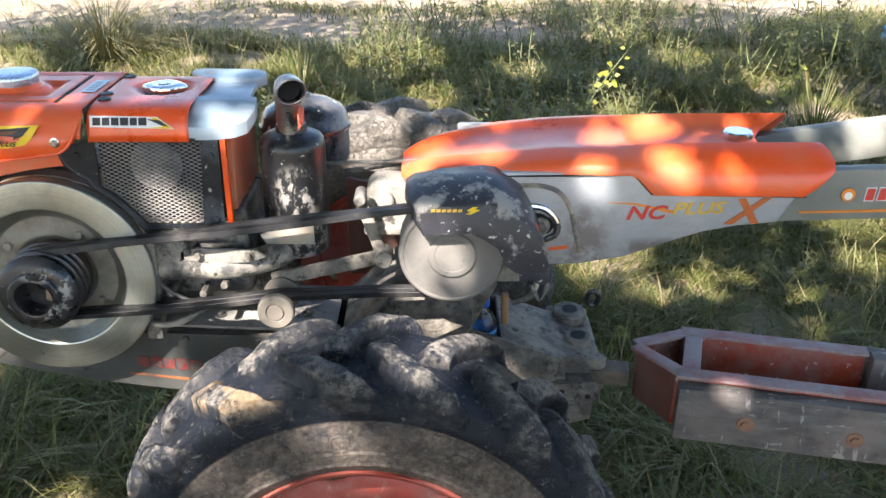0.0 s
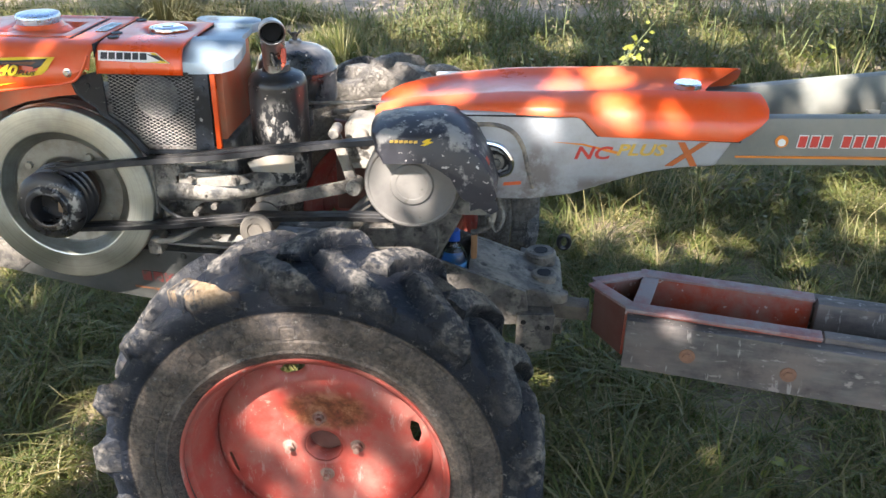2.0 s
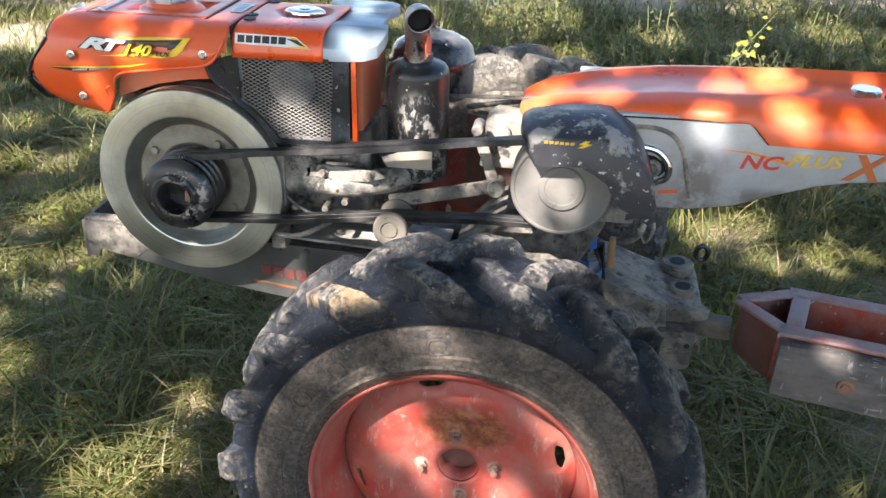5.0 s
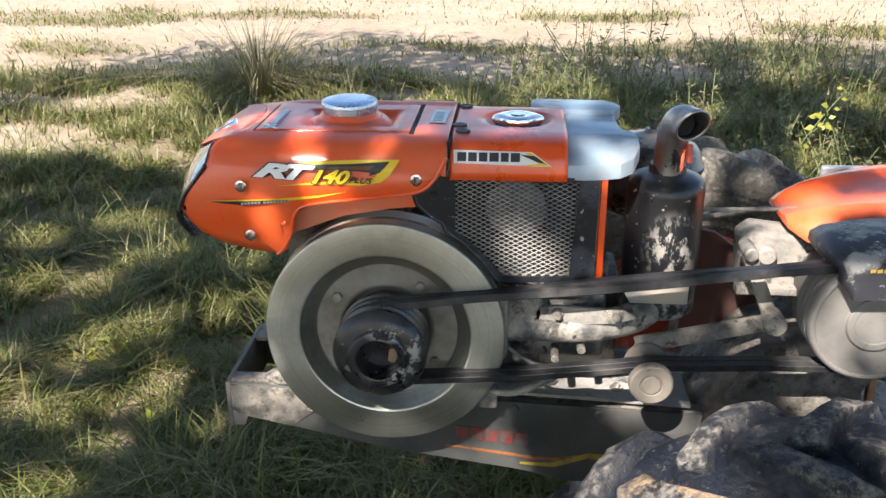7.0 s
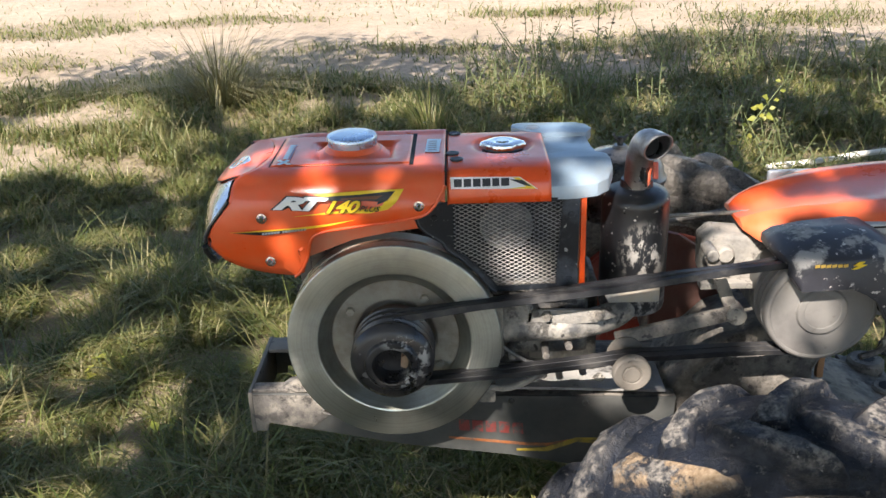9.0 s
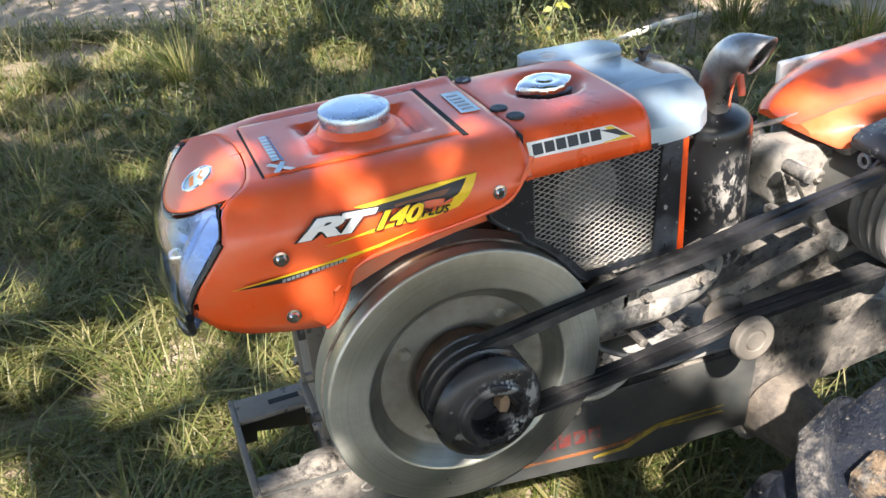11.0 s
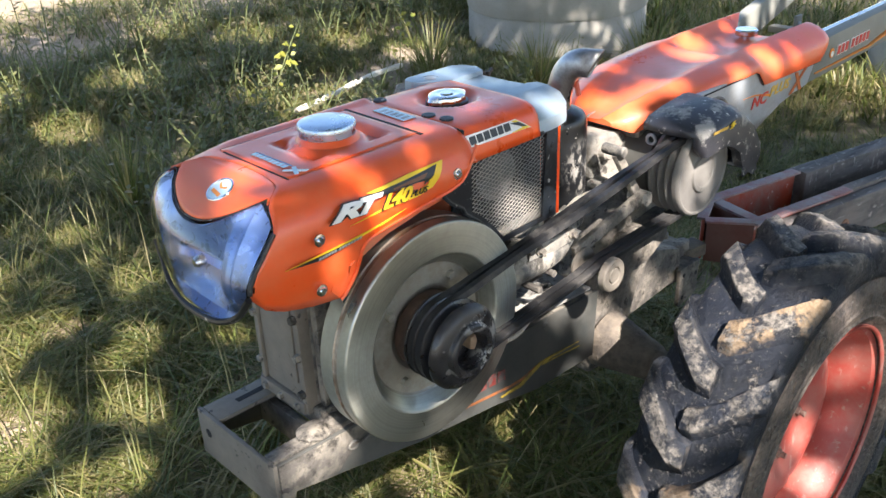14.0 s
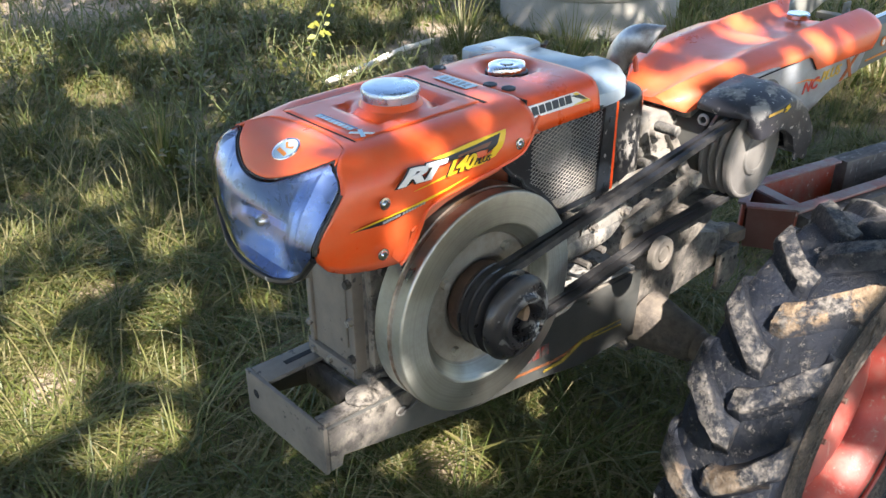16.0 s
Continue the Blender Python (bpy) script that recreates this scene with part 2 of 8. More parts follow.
TANIRON = surface("mud_coated_iron", (0.095, 0.085, 0.074), 0.75, 0, 0.45, 18, dust=0.40, dust_col=(0.24, 0.212, 0.172), dscale=16, dedge=0.08, grain=0.9, gscale=90, gdist=0.003, oil=0.30, oscale=19, fleck=0.3, fleck_col=(0.07, 0.06, 0.055), fscale=60)
GREYPAINT = surface("grey_green_paint", (0.155, 0.165, 0.15), 0.45, 0, 0.08, 6, dust=0.35, dust_col=(0.30, 0.285, 0.24), dscale=4, dedge=0.22, grain=0.06, coat=0.1)
FRONTIRON = surface("dusty_front_iron", (0.115, 0.102, 0.088), 0.65, 0.1, 0.3, 9, dust=0.42, dust_col=(0.25, 0.218, 0.175), dscale=6, dedge=0.2, grain=0.5, gscale=100, fleck=0.2, fleck_col=(0.06, 0.055, 0.05), fscale=60)
DARKGREY = surface("dark_grey_chassis_paint", (0.029, 0.034, 0.034), 0.45, 0, 0.25, 7, dust=0.16, dust_col=(0.14, 0.13, 0.112), dscale=4, dedge=0.25, grain=0.12)
RUBBER = tyre_material()
CAKED = tyre_material("mud_caked_tyre_rubber", 0.13)
BELT = surface("belt_rubber", (0.022, 0.022, 0.0235), 0.45, 0, 0.3, 10, dust=0.2, dust_col=(0.075, 0.07, 0.064), dscale=20, grain=0.15)
for m_, k_ in ((BELT, 0.22), (BLACKPLATE, 0.35)):
    m_.node_tree.nodes["Principled BSDF"].inputs["Specular IOR Level"].default_value = k_
# near-black: exhaust soot, dark seams, and painted shade in holes and behind the grille
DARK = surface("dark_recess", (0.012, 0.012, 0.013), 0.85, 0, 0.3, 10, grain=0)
BROWNRED = surface("rust_red_primer", (0.13, 0.036, 0.025), 0.65, 0, 0.25, 10, dust=0.4, dust_col=(0.17, 0.10, 0.08), dscale=7, dedge=0.2, grain=0.2)
HEADRED = surface("worn_red_drawbar_paint", (0.40, 0.055, 0.02), 0.6, 0, 0.18, 9, dust=0.36, dust_col=(0.33, 0.20, 0.165), dscale=9, dedge=0.12, fleck=0.3, fleck_col=(0.55, 0.42, 0.38), fscale=60, grain=0.3)
PINKWORN = surface("scuffed_red_edge", (0.26, 0.12, 0.115), 0.7, 0, 0.3, 14, dust=0.5, dust_col=(0.27, 0.225, 0.225), dscale=16, dedge=0.1, grain=0.3)
CONCRETE = surface("weathered_concrete", (0.36, 0.34, 0.30), 0.85, 0, 0.15, 3, dust=0.45, dust_col=(0.24, 0.22, 0.18), dscale=2.2, dedge=0.25, grain=0.5, gscale=60, gdist=0.004)
WHITE = surface("white_print", (0.80, 0.79, 0.76), 0.4, 0, 0.04, 20, grain=0)
YELLOW = surface("yellow_print", (0.82, 0.55, 0.03), 0.4, 0, 0.05, 20, grain=0)
BLACKPRINT = surface("black_print", (0.02, 0.02, 0.022), 0.4, 0, 0.05, 20, grain=0)
REDPRINT = surface("red_print", (0.55, 0.05, 0.035), 0.45, 0, 0.12, 25, grain=0)
GOLDPRINT = surface("gold_print", (0.62, 0.40, 0.08), 0.45, 0, 0.15, 30, grain=0)
ORANGEPRINT = surface("orange_print", (0.75, 0.24, 0.03), 0.45, 0, 0.1, 25, grain=0)
DIMRED = surface("faded_red_print", (0.19, 0.036, 0.03), 0.5, 0, 0.3, 40, dust=0.35, dust_col=(0.07, 0.065, 0.06), dscale=60, dedge=0.05, grain=0)
DIMORANGE = surface("faded_orange_print", (0.26, 0.09, 0.03), 0.5, 0, 0.2, 30, dust=0.3, dust_col=(0.10, 0.07, 0.05), dscale=40, grain=0)
DIMYELLOW = surface("faded_yellow_print", (0.30, 0.215, 0.03), 0.5, 0, 0.2, 30, dust=0.3, dust_col=(0.14, 0.11, 0.05), dscale=40, grain=0)
OILPLATE = surface("oily_plate", (0.29, 0.28, 0.26), 0.45, 0.2, 0.3, 12, dust=0.4, dust_col=(0.42, 0.39, 0.34), dscale=9, dedge=0.1, grain=0.4, oil=0.34, oscale=8)
PALECAST = surface("pale_dusty_cast", (0.22, 0.205, 0.18), 0.7, 0, 0.35, 14, dust=0.4, dust_col=(0.30, 0.27, 0.225), dscale=14, grain=0.6, gdist=0.003, oil=0.32, oscale=20)
BLUEPRINT = surface("pale_blue_print", (0.50, 0.64, 0.74), 0.35, 0.1, 0.08, 60, grain=0)
DEEPBLUE = surface("blue_print", (0.08, 0.20, 0.42), 0.35, 0.2, 0.08, 60, grain=0)
CAPBLUE = surface("blue_plastic", (0.015, 0.09, 0.42), 0.35, 0, 0.1, 10, grain=0.03)
LABELBLUE = surface("bottle_label", (0.10, 0.30, 0.60), 0.4, 0, 0.2, 30, grain=0)
STICKMAT = surface("bleached_stick", (0.60, 0.56, 0.47), 0.8, 0, 0.15, 20, grain=0.4)
BARK = surface("bark", (0.20, 0.15, 0.11), 0.9, 0, 0.3, 6, grain=0.8, gscale=30, gdist=0.02)
STEM = surface("green_stem", (0.12, 0.14, 0.05), 0.7, 0, 0.3, 20, grain=0.1)
CLOTH = surface("blue_plastic_sheet", (0.05, 0.25, 0.55), 0.45, 0, 0.15, 8, grain=0.2, gscale=20, gdist=0.01)


def wood_material():
    m, nt, bs = nodes_of("weathered_timber")
    a = noise_of(nt, 26, 6, 0.6, stretch=(0.12, 1, 1))
    b = noise_of(nt, 5, 6, 0.7)
    base = ramp(nt, a, (0.32, (0.035, 0.033, 0.033)), (0.5, (0.105, 0.097, 0.093)), (0.70, (0.20, 0.185, 0.175)))
    base = mix(nt, ramp(nt, b, (0.45, 0.0), (0.62, 0.8)), base, (0.19, 0.155, 0.138))
    f = noise_of(nt, 24, 5, 0.6, stretch=(0.8, 1, 0.8), at=(4, 2, 8))
    base = mix(nt, ramp(nt, f, (0.66, 0.0), (0.70, 0.8)), base, (0.36, 0.31, 0.285))
    # pale scrapes, slanting across the grain
    q = noise_of(nt, 55, 4, 0.6, stretch=(1.0, 1, 0.22), at=(1, 5, 3))
    base = mix(nt, ramp(nt, q, (0.62, 0.0), (0.67, 0.75)), base, (0.38, 0.355, 0.33))
    q = noise_of(nt, 70, 4, 0.6, stretch=(0.25, 1, 1.0), at=(7, 2, 1))
    base = mix(nt, ramp(nt, q, (0.63, 0.0), (0.68, 0.7)), base, (0.34, 0.31, 0.285))
    nt.links.new(base, bs.inputs["Base Color"])
    bs.inputs["Roughness"].default_value = 0.8
    bump(nt, bs, a, 0.6, 0.004)
    return m


def ground_material():
    m, nt, bs = nodes_of("sandy_soil")
    a = noise_of(nt, 1.1, 8, 0.65)
    b = noise_of(nt, 14, 8, 0.7)
    c = noise_of(nt, 220, 3, 0.6)
    base = ramp(nt, a, (0.3, (0.24, 0.175, 0.11)), (0.5, (0.34, 0.26, 0.18)), (0.7, (0.41, 0.32, 0.235)))
    base = mix(nt, ramp(nt, b, (0.42, 0.65), (0.62, 0.0)), base, (0.17, 0.135, 0.085))
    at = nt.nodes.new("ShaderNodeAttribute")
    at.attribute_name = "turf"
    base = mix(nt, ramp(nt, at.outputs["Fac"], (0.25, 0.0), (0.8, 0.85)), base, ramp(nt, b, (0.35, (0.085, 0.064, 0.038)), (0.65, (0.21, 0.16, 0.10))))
    base = mix(nt, 0.25, base, ramp(nt, c, (0.3, (0.2, 0.15, 0.10)), (0.7, (0.52, 0.42, 0.32))))
    nt.links.new(base, bs.inputs["Base Color"])
    bs.inputs["Roughness"].default_value = 0.95
    bump(nt, bs, b, 0.7, 0.03)
    return m


def glass_material(name, col, rough=0.02):
    m, nt, bs = nodes_of(name)
    bs.inputs["Base Color"].default_value = (*col, 1)
    bs.inputs["Transmission Weight"].default_value = 1.0
    bs.inputs["Roughness"].default_value = rough
    bs.inputs["IOR"].default_value = 1.45
    return m


WOOD = wood_material()
SOIL = ground_material()
LENS = glass_material("clear_lamp_lens", (0.90, 0.94, 1.0), 0.03)
PET = glass_material("clear_bottle_plastic", (0.85, 0.93, 1.0), 0.06)
GRASS = leafy("grass_blades", [(0.052, 0.074, 0.017), (0.098, 0.128, 0.026), (0.160, 0.182, 0.040), (0.235, 0.212, 0.070), (0.33, 0.26, 0.13), (0.110, 0.124, 0.032)], 0.5, 0.42)
BROWNIRON = surface("dirty_brown_iron", (0.07, 0.058, 0.048), 0.75, 0.05, 0.35, 12, dust=0.3, dust_col=(0.20, 0.165, 0.125), dscale=10, dedge=0.12, grain=0.8, gdist=0.003)
BOLTDUST = surface("dusty_red_bolt", (0.21, 0.085, 0.062), 0.7, 0.1, 0.25, 30, dust=0.4, dust_col=(0.33, 0.25, 0.20), dscale=40, grain=0.4)
INNERSTEEL = surface("dull_steel_recess", (0.38, 0.365, 0.315), 0.5, 0.8, 0.15, 7, dust=0.25, dust_col=(0.17, 0.14, 0.11), dscale=8, dedge=0.15, grain=0.06)
for c_, r_ in (((0.26, 1.50, 0.80), (0.05, 0.06, 0.10)), ((0.20, 1.50, 0.772), (0.14, 0.06, 0.026)), ((0.42, 1.50, 0.800), (0.16, 0.06, 0.024)), ((0.255, 1.50, 0.83), (0.02, 0.06, 0.06))):
    patch_on(SILVER, c_, r_, (0.225, 0.205, 0.195), 30, (1, 1, 1), 0.40, 0.56)
DRYGRASS = leafy("dry_grass_blades", [(0.32, 0.26, 0.13), (0.42, 0.35, 0.19), (0.26, 0.23, 0.10), (0.19, 0.19, 0.07)], 0.65, 0.35)
WEEDLEAF = leafy("weed_leaves", [(0.085, 0.10, 0.035), (0.135, 0.145, 0.05), (0.19, 0.175, 0.08), (0.22, 0.165, 0.095), (0.12, 0.13, 0.05)], 0.5, 0.4)
YELLOWLEAF = leafy("yellow_green_leaves", [(0.26, 0.26, 0.04), (0.36, 0.32, 0.06), (0.22, 0.25, 0.04)], 0.5, 0.45)
TREELEAF = leafy("tree_leaves", [(0.04, 0.08, 0.02), (0.06, 0.11, 0.025), (0.09, 0.13, 0.03)], 0.5, 0.2)

# ---- mesh helpers ----
WORLD = {}


def thing(name, x, y, z, label, category, group="", kind=""):
    ob = new(name)
    ob.location = (x, y, z)
    ob.empty_display_size = 0.1
    WORLD[ob] = Matrix.Translation((x, y, z))
    return tagged(ob, label, category, group, kind)


def finish(name, bm, mat, smooth=True, angle=35):
    me = bpy.data.meshes.new(name)
    bmesh.ops.recalc_face_normals(bm, faces=bm.faces)
    bm.to_mesh(me)
    bm.free()
    for m in (mat if isinstance(mat, (list, tuple)) else [mat]):
        me.materials.append(m)
    if smooth:
        me.shade_smooth()
        me.set_sharp_from_angle(angle=radians(angle))
    return me


def part(name, bm, mat, parent, label="", smooth=True, angle=35):
    """Links a bmesh, made in world coordinates, as one mesh object under a thing or a part."""
    me = bm if isinstance(bm, bpy.types.Mesh) else finish(name, bm, mat, smooth, angle)
    ob = new(name, me)
    ob.parent = parent
    ob.matrix_parent_inverse = WORLD.get(parent, Matrix()).inverted()
    return tagged(ob, label)


def solo(name, bm, mat, label, category, group="", kind="", smooth=True, angle=35):
    return tagged(new(name, finish(name, bm, mat, smooth, angle)), label, category, group, kind)


def join(*bms):
    out = bms[0]
    for b in bms[1:]:
        me = bpy.data.meshes.new("t")
        b.to_mesh(me)
        out.from_mesh(me)
        bpy.data.meshes.remove(me)
        b.free()
    return out


def bev(bm, w, seg=2, angle=30):
    if w:
        bm.normal_update()
        es = [e for e in bm.edges if len(e.link_faces) == 2 and e.calc_face_angle(0) > radians(angle)]
        bmesh.ops.bevel(bm, geom=es, offset=w, segments=seg, affect="EDGES", profile=0.6, clamp_overlap=True)
    return bm


def box(x0, x1, y0, y1, z0, z1, b=0.003, seg=2):
    bm = bmesh.new()
    bmesh.ops.create_cube(bm, size=1, matrix=Matrix.Translation(((x0 + x1) / 2, (y0 + y1) / 2, (z0 + z1) / 2)) @ Matrix.Diagonal((x1 - x0, y1 - y0, z1 - z0, 1)))
    return bev(bm, b, seg)


def bar(a, b, w, h, bevel=0.003, up=(0, 0, 1)):
    """A straight bar of section w (sideways) by h (up) from a to b."""
    a, b = Vector(a), Vector(b)
    d = b - a
    zx = d.normalized()
    side = zx.cross(Vector(up)).normalized()
    upv = side.cross(zx)
    m = Matrix((side, zx, upv)).transposed().to_4x4()
    bm = bmesh.new()
    bmesh.ops.create_cube(bm, size=1, matrix=Matrix.Translation((a + b) / 2) @ m @ Matrix.Diagonal((w, d.length, h, 1)))
    return bev(bm, bevel)


def prism(pts, y0, y1, b=0.003, seg=2):
    """A plate with its outline in x and z, from y0 to y1."""
    bm = bmesh.new()
    n = len(pts)
    f = [bm.verts.new((x, y0, z)) for x, z in pts]
    k = [bm.verts.new((x, y1, z)) for x, z in pts]
    bm.faces.new(f)
    bm.faces.new(k[::-1])
    for i in range(n):
        bm.faces.new((f[i], k[i], k[(i + 1) % n], f[(i + 1) % n]))
    bmesh.ops.recalc_face_normals(bm, faces=bm.faces)
    return bev(bm, b, seg, 20)


def slab(pts, z0, z1, b=0.003, seg=2):
    """A plate with its outline in x and y, from z0 to z1."""
    bm = bmesh.new()
    n = len(pts)
    f = [bm.verts.new((x, y, z0)) for x, y in pts]
    k = [bm.verts.new((x, y, z1)) for x, y in pts]
    bm.faces.new(f)
    bm.faces.new(k[::-1])
    for i in range(n):
        bm.faces.new((f[i], k[i], k[(i + 1) % n], f[(i + 1) % n]))
    bmesh.ops.recalc_face_normals(bm, faces=bm.faces)
    return bev(bm, b, seg, 20)


AXES = {"z": Matrix.Identity(3), "y": Matrix(((1, 0, 0), (0, 0, 1), (0, -1, 0))), "x": Matrix(((0, 0, 1), (1, 0, 0), (0, 1, 0)))}


def lathe(profile, at, axis="z", n=40, closed=False):
    """A turned shape: profile of (radius, along the axis), from at; axis z, x or y."""
    bm = bmesh.new()
    r3 = AXES[axis] if isinstance(axis, str) else Vector((0, 0, 1)).rotation_difference(Vector(axis)).to_matrix()
    rings = []
    for r, h in profile:
        if r < 1e-6:
            rings.append([bm.verts.new(Vector(at) + r3 @ Vector((0, 0, h)))])
        else:
            rings.append([bm.verts.new(Vector(at) + r3 @ Vector((r * math.cos(q), r * math.sin(q), h))) for q in (2 * math.pi * i / n for i in range(n))])
    pairs = list(zip(rings, rings[1:])) + ([(rings[-1], rings[0])] if closed else [])
    for a, b in pairs:
        for i in range(n):
            j = (i + 1) % n
            if len(a) == 1 and len(b) == 1:
                continue
            if len(a) == 1:
                bm.faces.new((a[0], b[i], b[j]))
            elif len(b) == 1:
                bm.faces.new((a[i], b[0], a[j]))
            else:
                bm.faces.new((a[i], b[i], b[j], a[j]))
    bmesh.ops.recalc_face_normals(bm, faces=bm.faces)
    return bm


def rod(a, b, r, n=16, b_r=None):
    a, b = Vector(a), Vector(b)
    h = (b - a).length
    e = min(0.15 * r, 0.2 * h)
    r2 = r if b_r is None else b_r
    return lathe([(0, 0), (r - e, 0), (r, e), (r2, h - e), (r2 - e, h), (0, h)], a, (b - a).normalized(), n)


def tube(pts, r, n=12, cap=True, radii=None):
    """A round bar along points."""
    bm = bmesh.new()
    pts = [Vector(p) for p in pts]
    rings = []
    ref = Vector((0, 0, 1))
    for i, p in enumerate(pts):
        d = (pts[min(i + 1, len(pts) - 1)] - pts[max(i - 1, 0)]).normalized()
        if abs(d.dot(ref)) > 0.95:
            ref = Vector((0, 1, 0)) if abs(d.y) < 0.9 else Vector((1, 0, 0))
        s = d.cross(ref).normalized()
        u = s.cross(d).normalized()
        rr = radii[i] if radii else r
        rings.append([bm.verts.new(p + rr * (math.cos(q) * s + math.sin(q) * u)) for q in (2 * math.pi * k / n for k in range(n))])
    for a, b in zip(rings, rings[1:]):
        for i in range(n):
            bm.faces.new((a[i], a[(i + 1) % n], b[(i + 1) % n], b[i]))
    if cap:
        bm.faces.new(rings[0][::-1])
        bm.faces.new(rings[-1])
    return bm


def arc(pts, steps=8):
    """A smooth line through points (Catmull-Rom)."""
    p = [Vector(q) for q in pts]
    p = [2 * p[0] - p[1]] + p + [2 * p[-1] - p[-2]]
    out = []
    for i in range(1, len(p) - 2):
        for k in range(steps):
            t = k / steps
            out.append(0.5 * ((2 * p[i]) + (p[i + 1] - p[i - 1]) * t + (2 * p[i - 1] - 5 * p[i] + 4 * p[i + 1] - p[i + 2]) * t * t + (3 * p[i] - p[i - 1] - 3 * p[i + 1] + p[i + 2]) * t ** 3))
    return out + [p[-2]]


def sheet(pts, y, thick=0.0012):
    """A thin printed film on an upright side: outline in x and z, its face at y, towards the viewer's side (-y)."""
    return prism(pts, y, y + thick, 0)


def letters(text, size, m, depth=0.0006, shear=0.0, fat=0.0):
    cu = bpy.data.curves.new("t", "FONT")
    cu.body, cu.size, cu.extrude, cu.shear, cu.offset, cu.resolution_u = text, size, depth, shear, fat, 3
    ob = bpy.data.objects.new("t", cu)
    me = bpy.data.meshes.new_from_object(ob)
    bm = bmesh.new()
    bm.from_mesh(me)
    bm.transform(m)
    bpy.data.objects.remove(ob)
    bpy.data.meshes.remove(me)
    bpy.data.curves.remove(cu)
    return bm


def on_side(x, y, z, angle=0.0, sx=1.0):
    """Letters on an upright side that faces -y."""
    return Matrix.Translation((x, y, z)) @ Matrix.Rotation(radians(-angle), 4, "Y") @ Matrix.Rotation(radians(90), 4, "X") @ Matrix.Diagonal((sx, 1, 1, 1))


def lerp(table, x):
    return float(np.interp(x, [a for a, b in table], [b for a, b in table]))

# ---- ground ----
def ground_z(x, y):
    """Height of the soil: it rises gently behind the tractor."""
    y = np.asarray(y, float)
    x = np.asarray(x, float)
    t = np.clip(y - 1.2, 0, 5.2)
    base = 0.057 * t - 0.0008 * t ** 3 * 0
    far = np.clip(np.hypot(x, y) - 9, 0, None) * 0.004
    b = 0.012 * np.sin(2.1 * x + 0.7 * y) + 0.010 * np.sin(1.3 * y - 2.7 * x + 1) + 0.006 * np.sin(5.3 * x + 4.1 * y)
    return base + far + b - 0.02


def ticks(lo, hi, step, far):
    near = list(np.arange(lo, hi + step / 2, step))
    out, d = [], step
    v = hi
    while v < far:
        d *= 1.35
        v += d
        out.append(v)
    back, d = [], step
    v = lo
    while v > -far:
        d *= 1.35
        v -= d
        back.append(v)
    return np.array(back[::-1] + near + out)


def build_ground():
    gx, gy = ticks(-6, 7, 0.1, 500), ticks(-3, 12, 0.1, 500)
    X, Y = np.meshgrid(gx, gy)
    Z = ground_z(X, Y)
    v = np.stack([X.ravel(), Y.ravel(), Z.ravel()], 1)
    w = len(gx)
    i = np.arange(len(gy) - 1)[:, None] * w + np.arange(w - 1)[None, :]
    f = np.stack([i, i + 1, i + w + 1, i + w], -1).reshape(-1, 4)
    me = bpy.data.meshes.new("ground")
    me.from_pydata(v.tolist(), [], f.tolist())
    me.materials.append(SOIL)
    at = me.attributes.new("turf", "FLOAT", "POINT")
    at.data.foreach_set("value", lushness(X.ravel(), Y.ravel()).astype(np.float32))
    me.shade_smooth()
    return tagged(new("ground", me), "pale sandy soil under grass, partly bare", "ground", kind="structure")


BARE = [(-2.9, 5.25, 0.55, 0.22), (-2.3, 5.85, 0.6, 0.22), (-1.35, 5.45, 0.30, 0.16), (-3.3, 6.2, 0.8, 0.35), (-2.95, 4.55, 0.45, 0.28), (-1.55, 6.05, 0.9, 0.30), (0.0, 5.95, 1.2, 0.32), (-0.4, 7.2, 3.2, 0.55), (-2.6, 7.4, 1.4, 0.4), (2.7, 6.8, 1.0, 0.5), (2.3, 4.75, 0.35, 0.2), (1.85, 4.25, 0.42, 0.30),
        (-1.05, 2.75, 0.10, 0.08), (-0.43, 1.85, 0.15, 0.11), (0.2, 6.6, 1.0, 0.3)]

GREEN = [(-4.3, 8.1, 0.9, 0.55), (-2.7, 8.3, 1.0, 0.22), (-3.7, 6.6, 0.5, 0.3), (-1.0, 6.75, 0.7, 0.18), (0.9, 6.7, 1.1, 0.35), (0.2, 8.3, 0.8, 0.25), (2.3, 7.6, 0.9, 0.4), (-1.9, 5.7, 0.8, 0.3), (3.4, 6.2, 0.8, 0.5), (5.0, 7.5, 1.5, 0.8)]


def lushness(x, y):
    """How thick the grass stands, 0 to 1."""
    wob = 0.35 * np.sin(1.7 * x + 1.1 * y) + 0.25 * np.sin(3.9 * x - 2.2 * y + 2) + 0.2 * np.sin(6.1 * y + 1.3 * x)
    d = 1.0 - 0.93 / (1 + np.exp(np.clip(-(y + 0.6 * wob - 5.9) * 4, -50, 50)))
    d = d * (1 - 0.6 / (1 + np.exp(np.clip((x + 3.0 + wob) * 3, -50, 50))) * (y > 3.5))
    for cx, cy, rx, ry in BARE:
        q = ((x - cx) / rx) ** 2 + ((y - cy) / ry) ** 2 + 0.7 * wob
        d = d * (1 - 0.93 / (1 + np.exp(np.clip((q - 1) * 5, -50, 50))))
    for cx, cy, rx, ry in GREEN:
        q = ((x - cx) / rx) ** 2 + ((y - cy) / ry) ** 2 + 0.5 * wob
        d = np.maximum(d, 0.75 / (1 + np.exp(np.clip((q - 1) * 4, -50, 50))))
    return np.clip(d, 0, 1)


build_ground()

# ---- the walking tractor ----
CY = 1.61
tractor = thing("walking_tractor", -0.1, 1.64, 0.0, "orange two-wheel walking tractor with diesel engine, muddy tyres", "tractor")


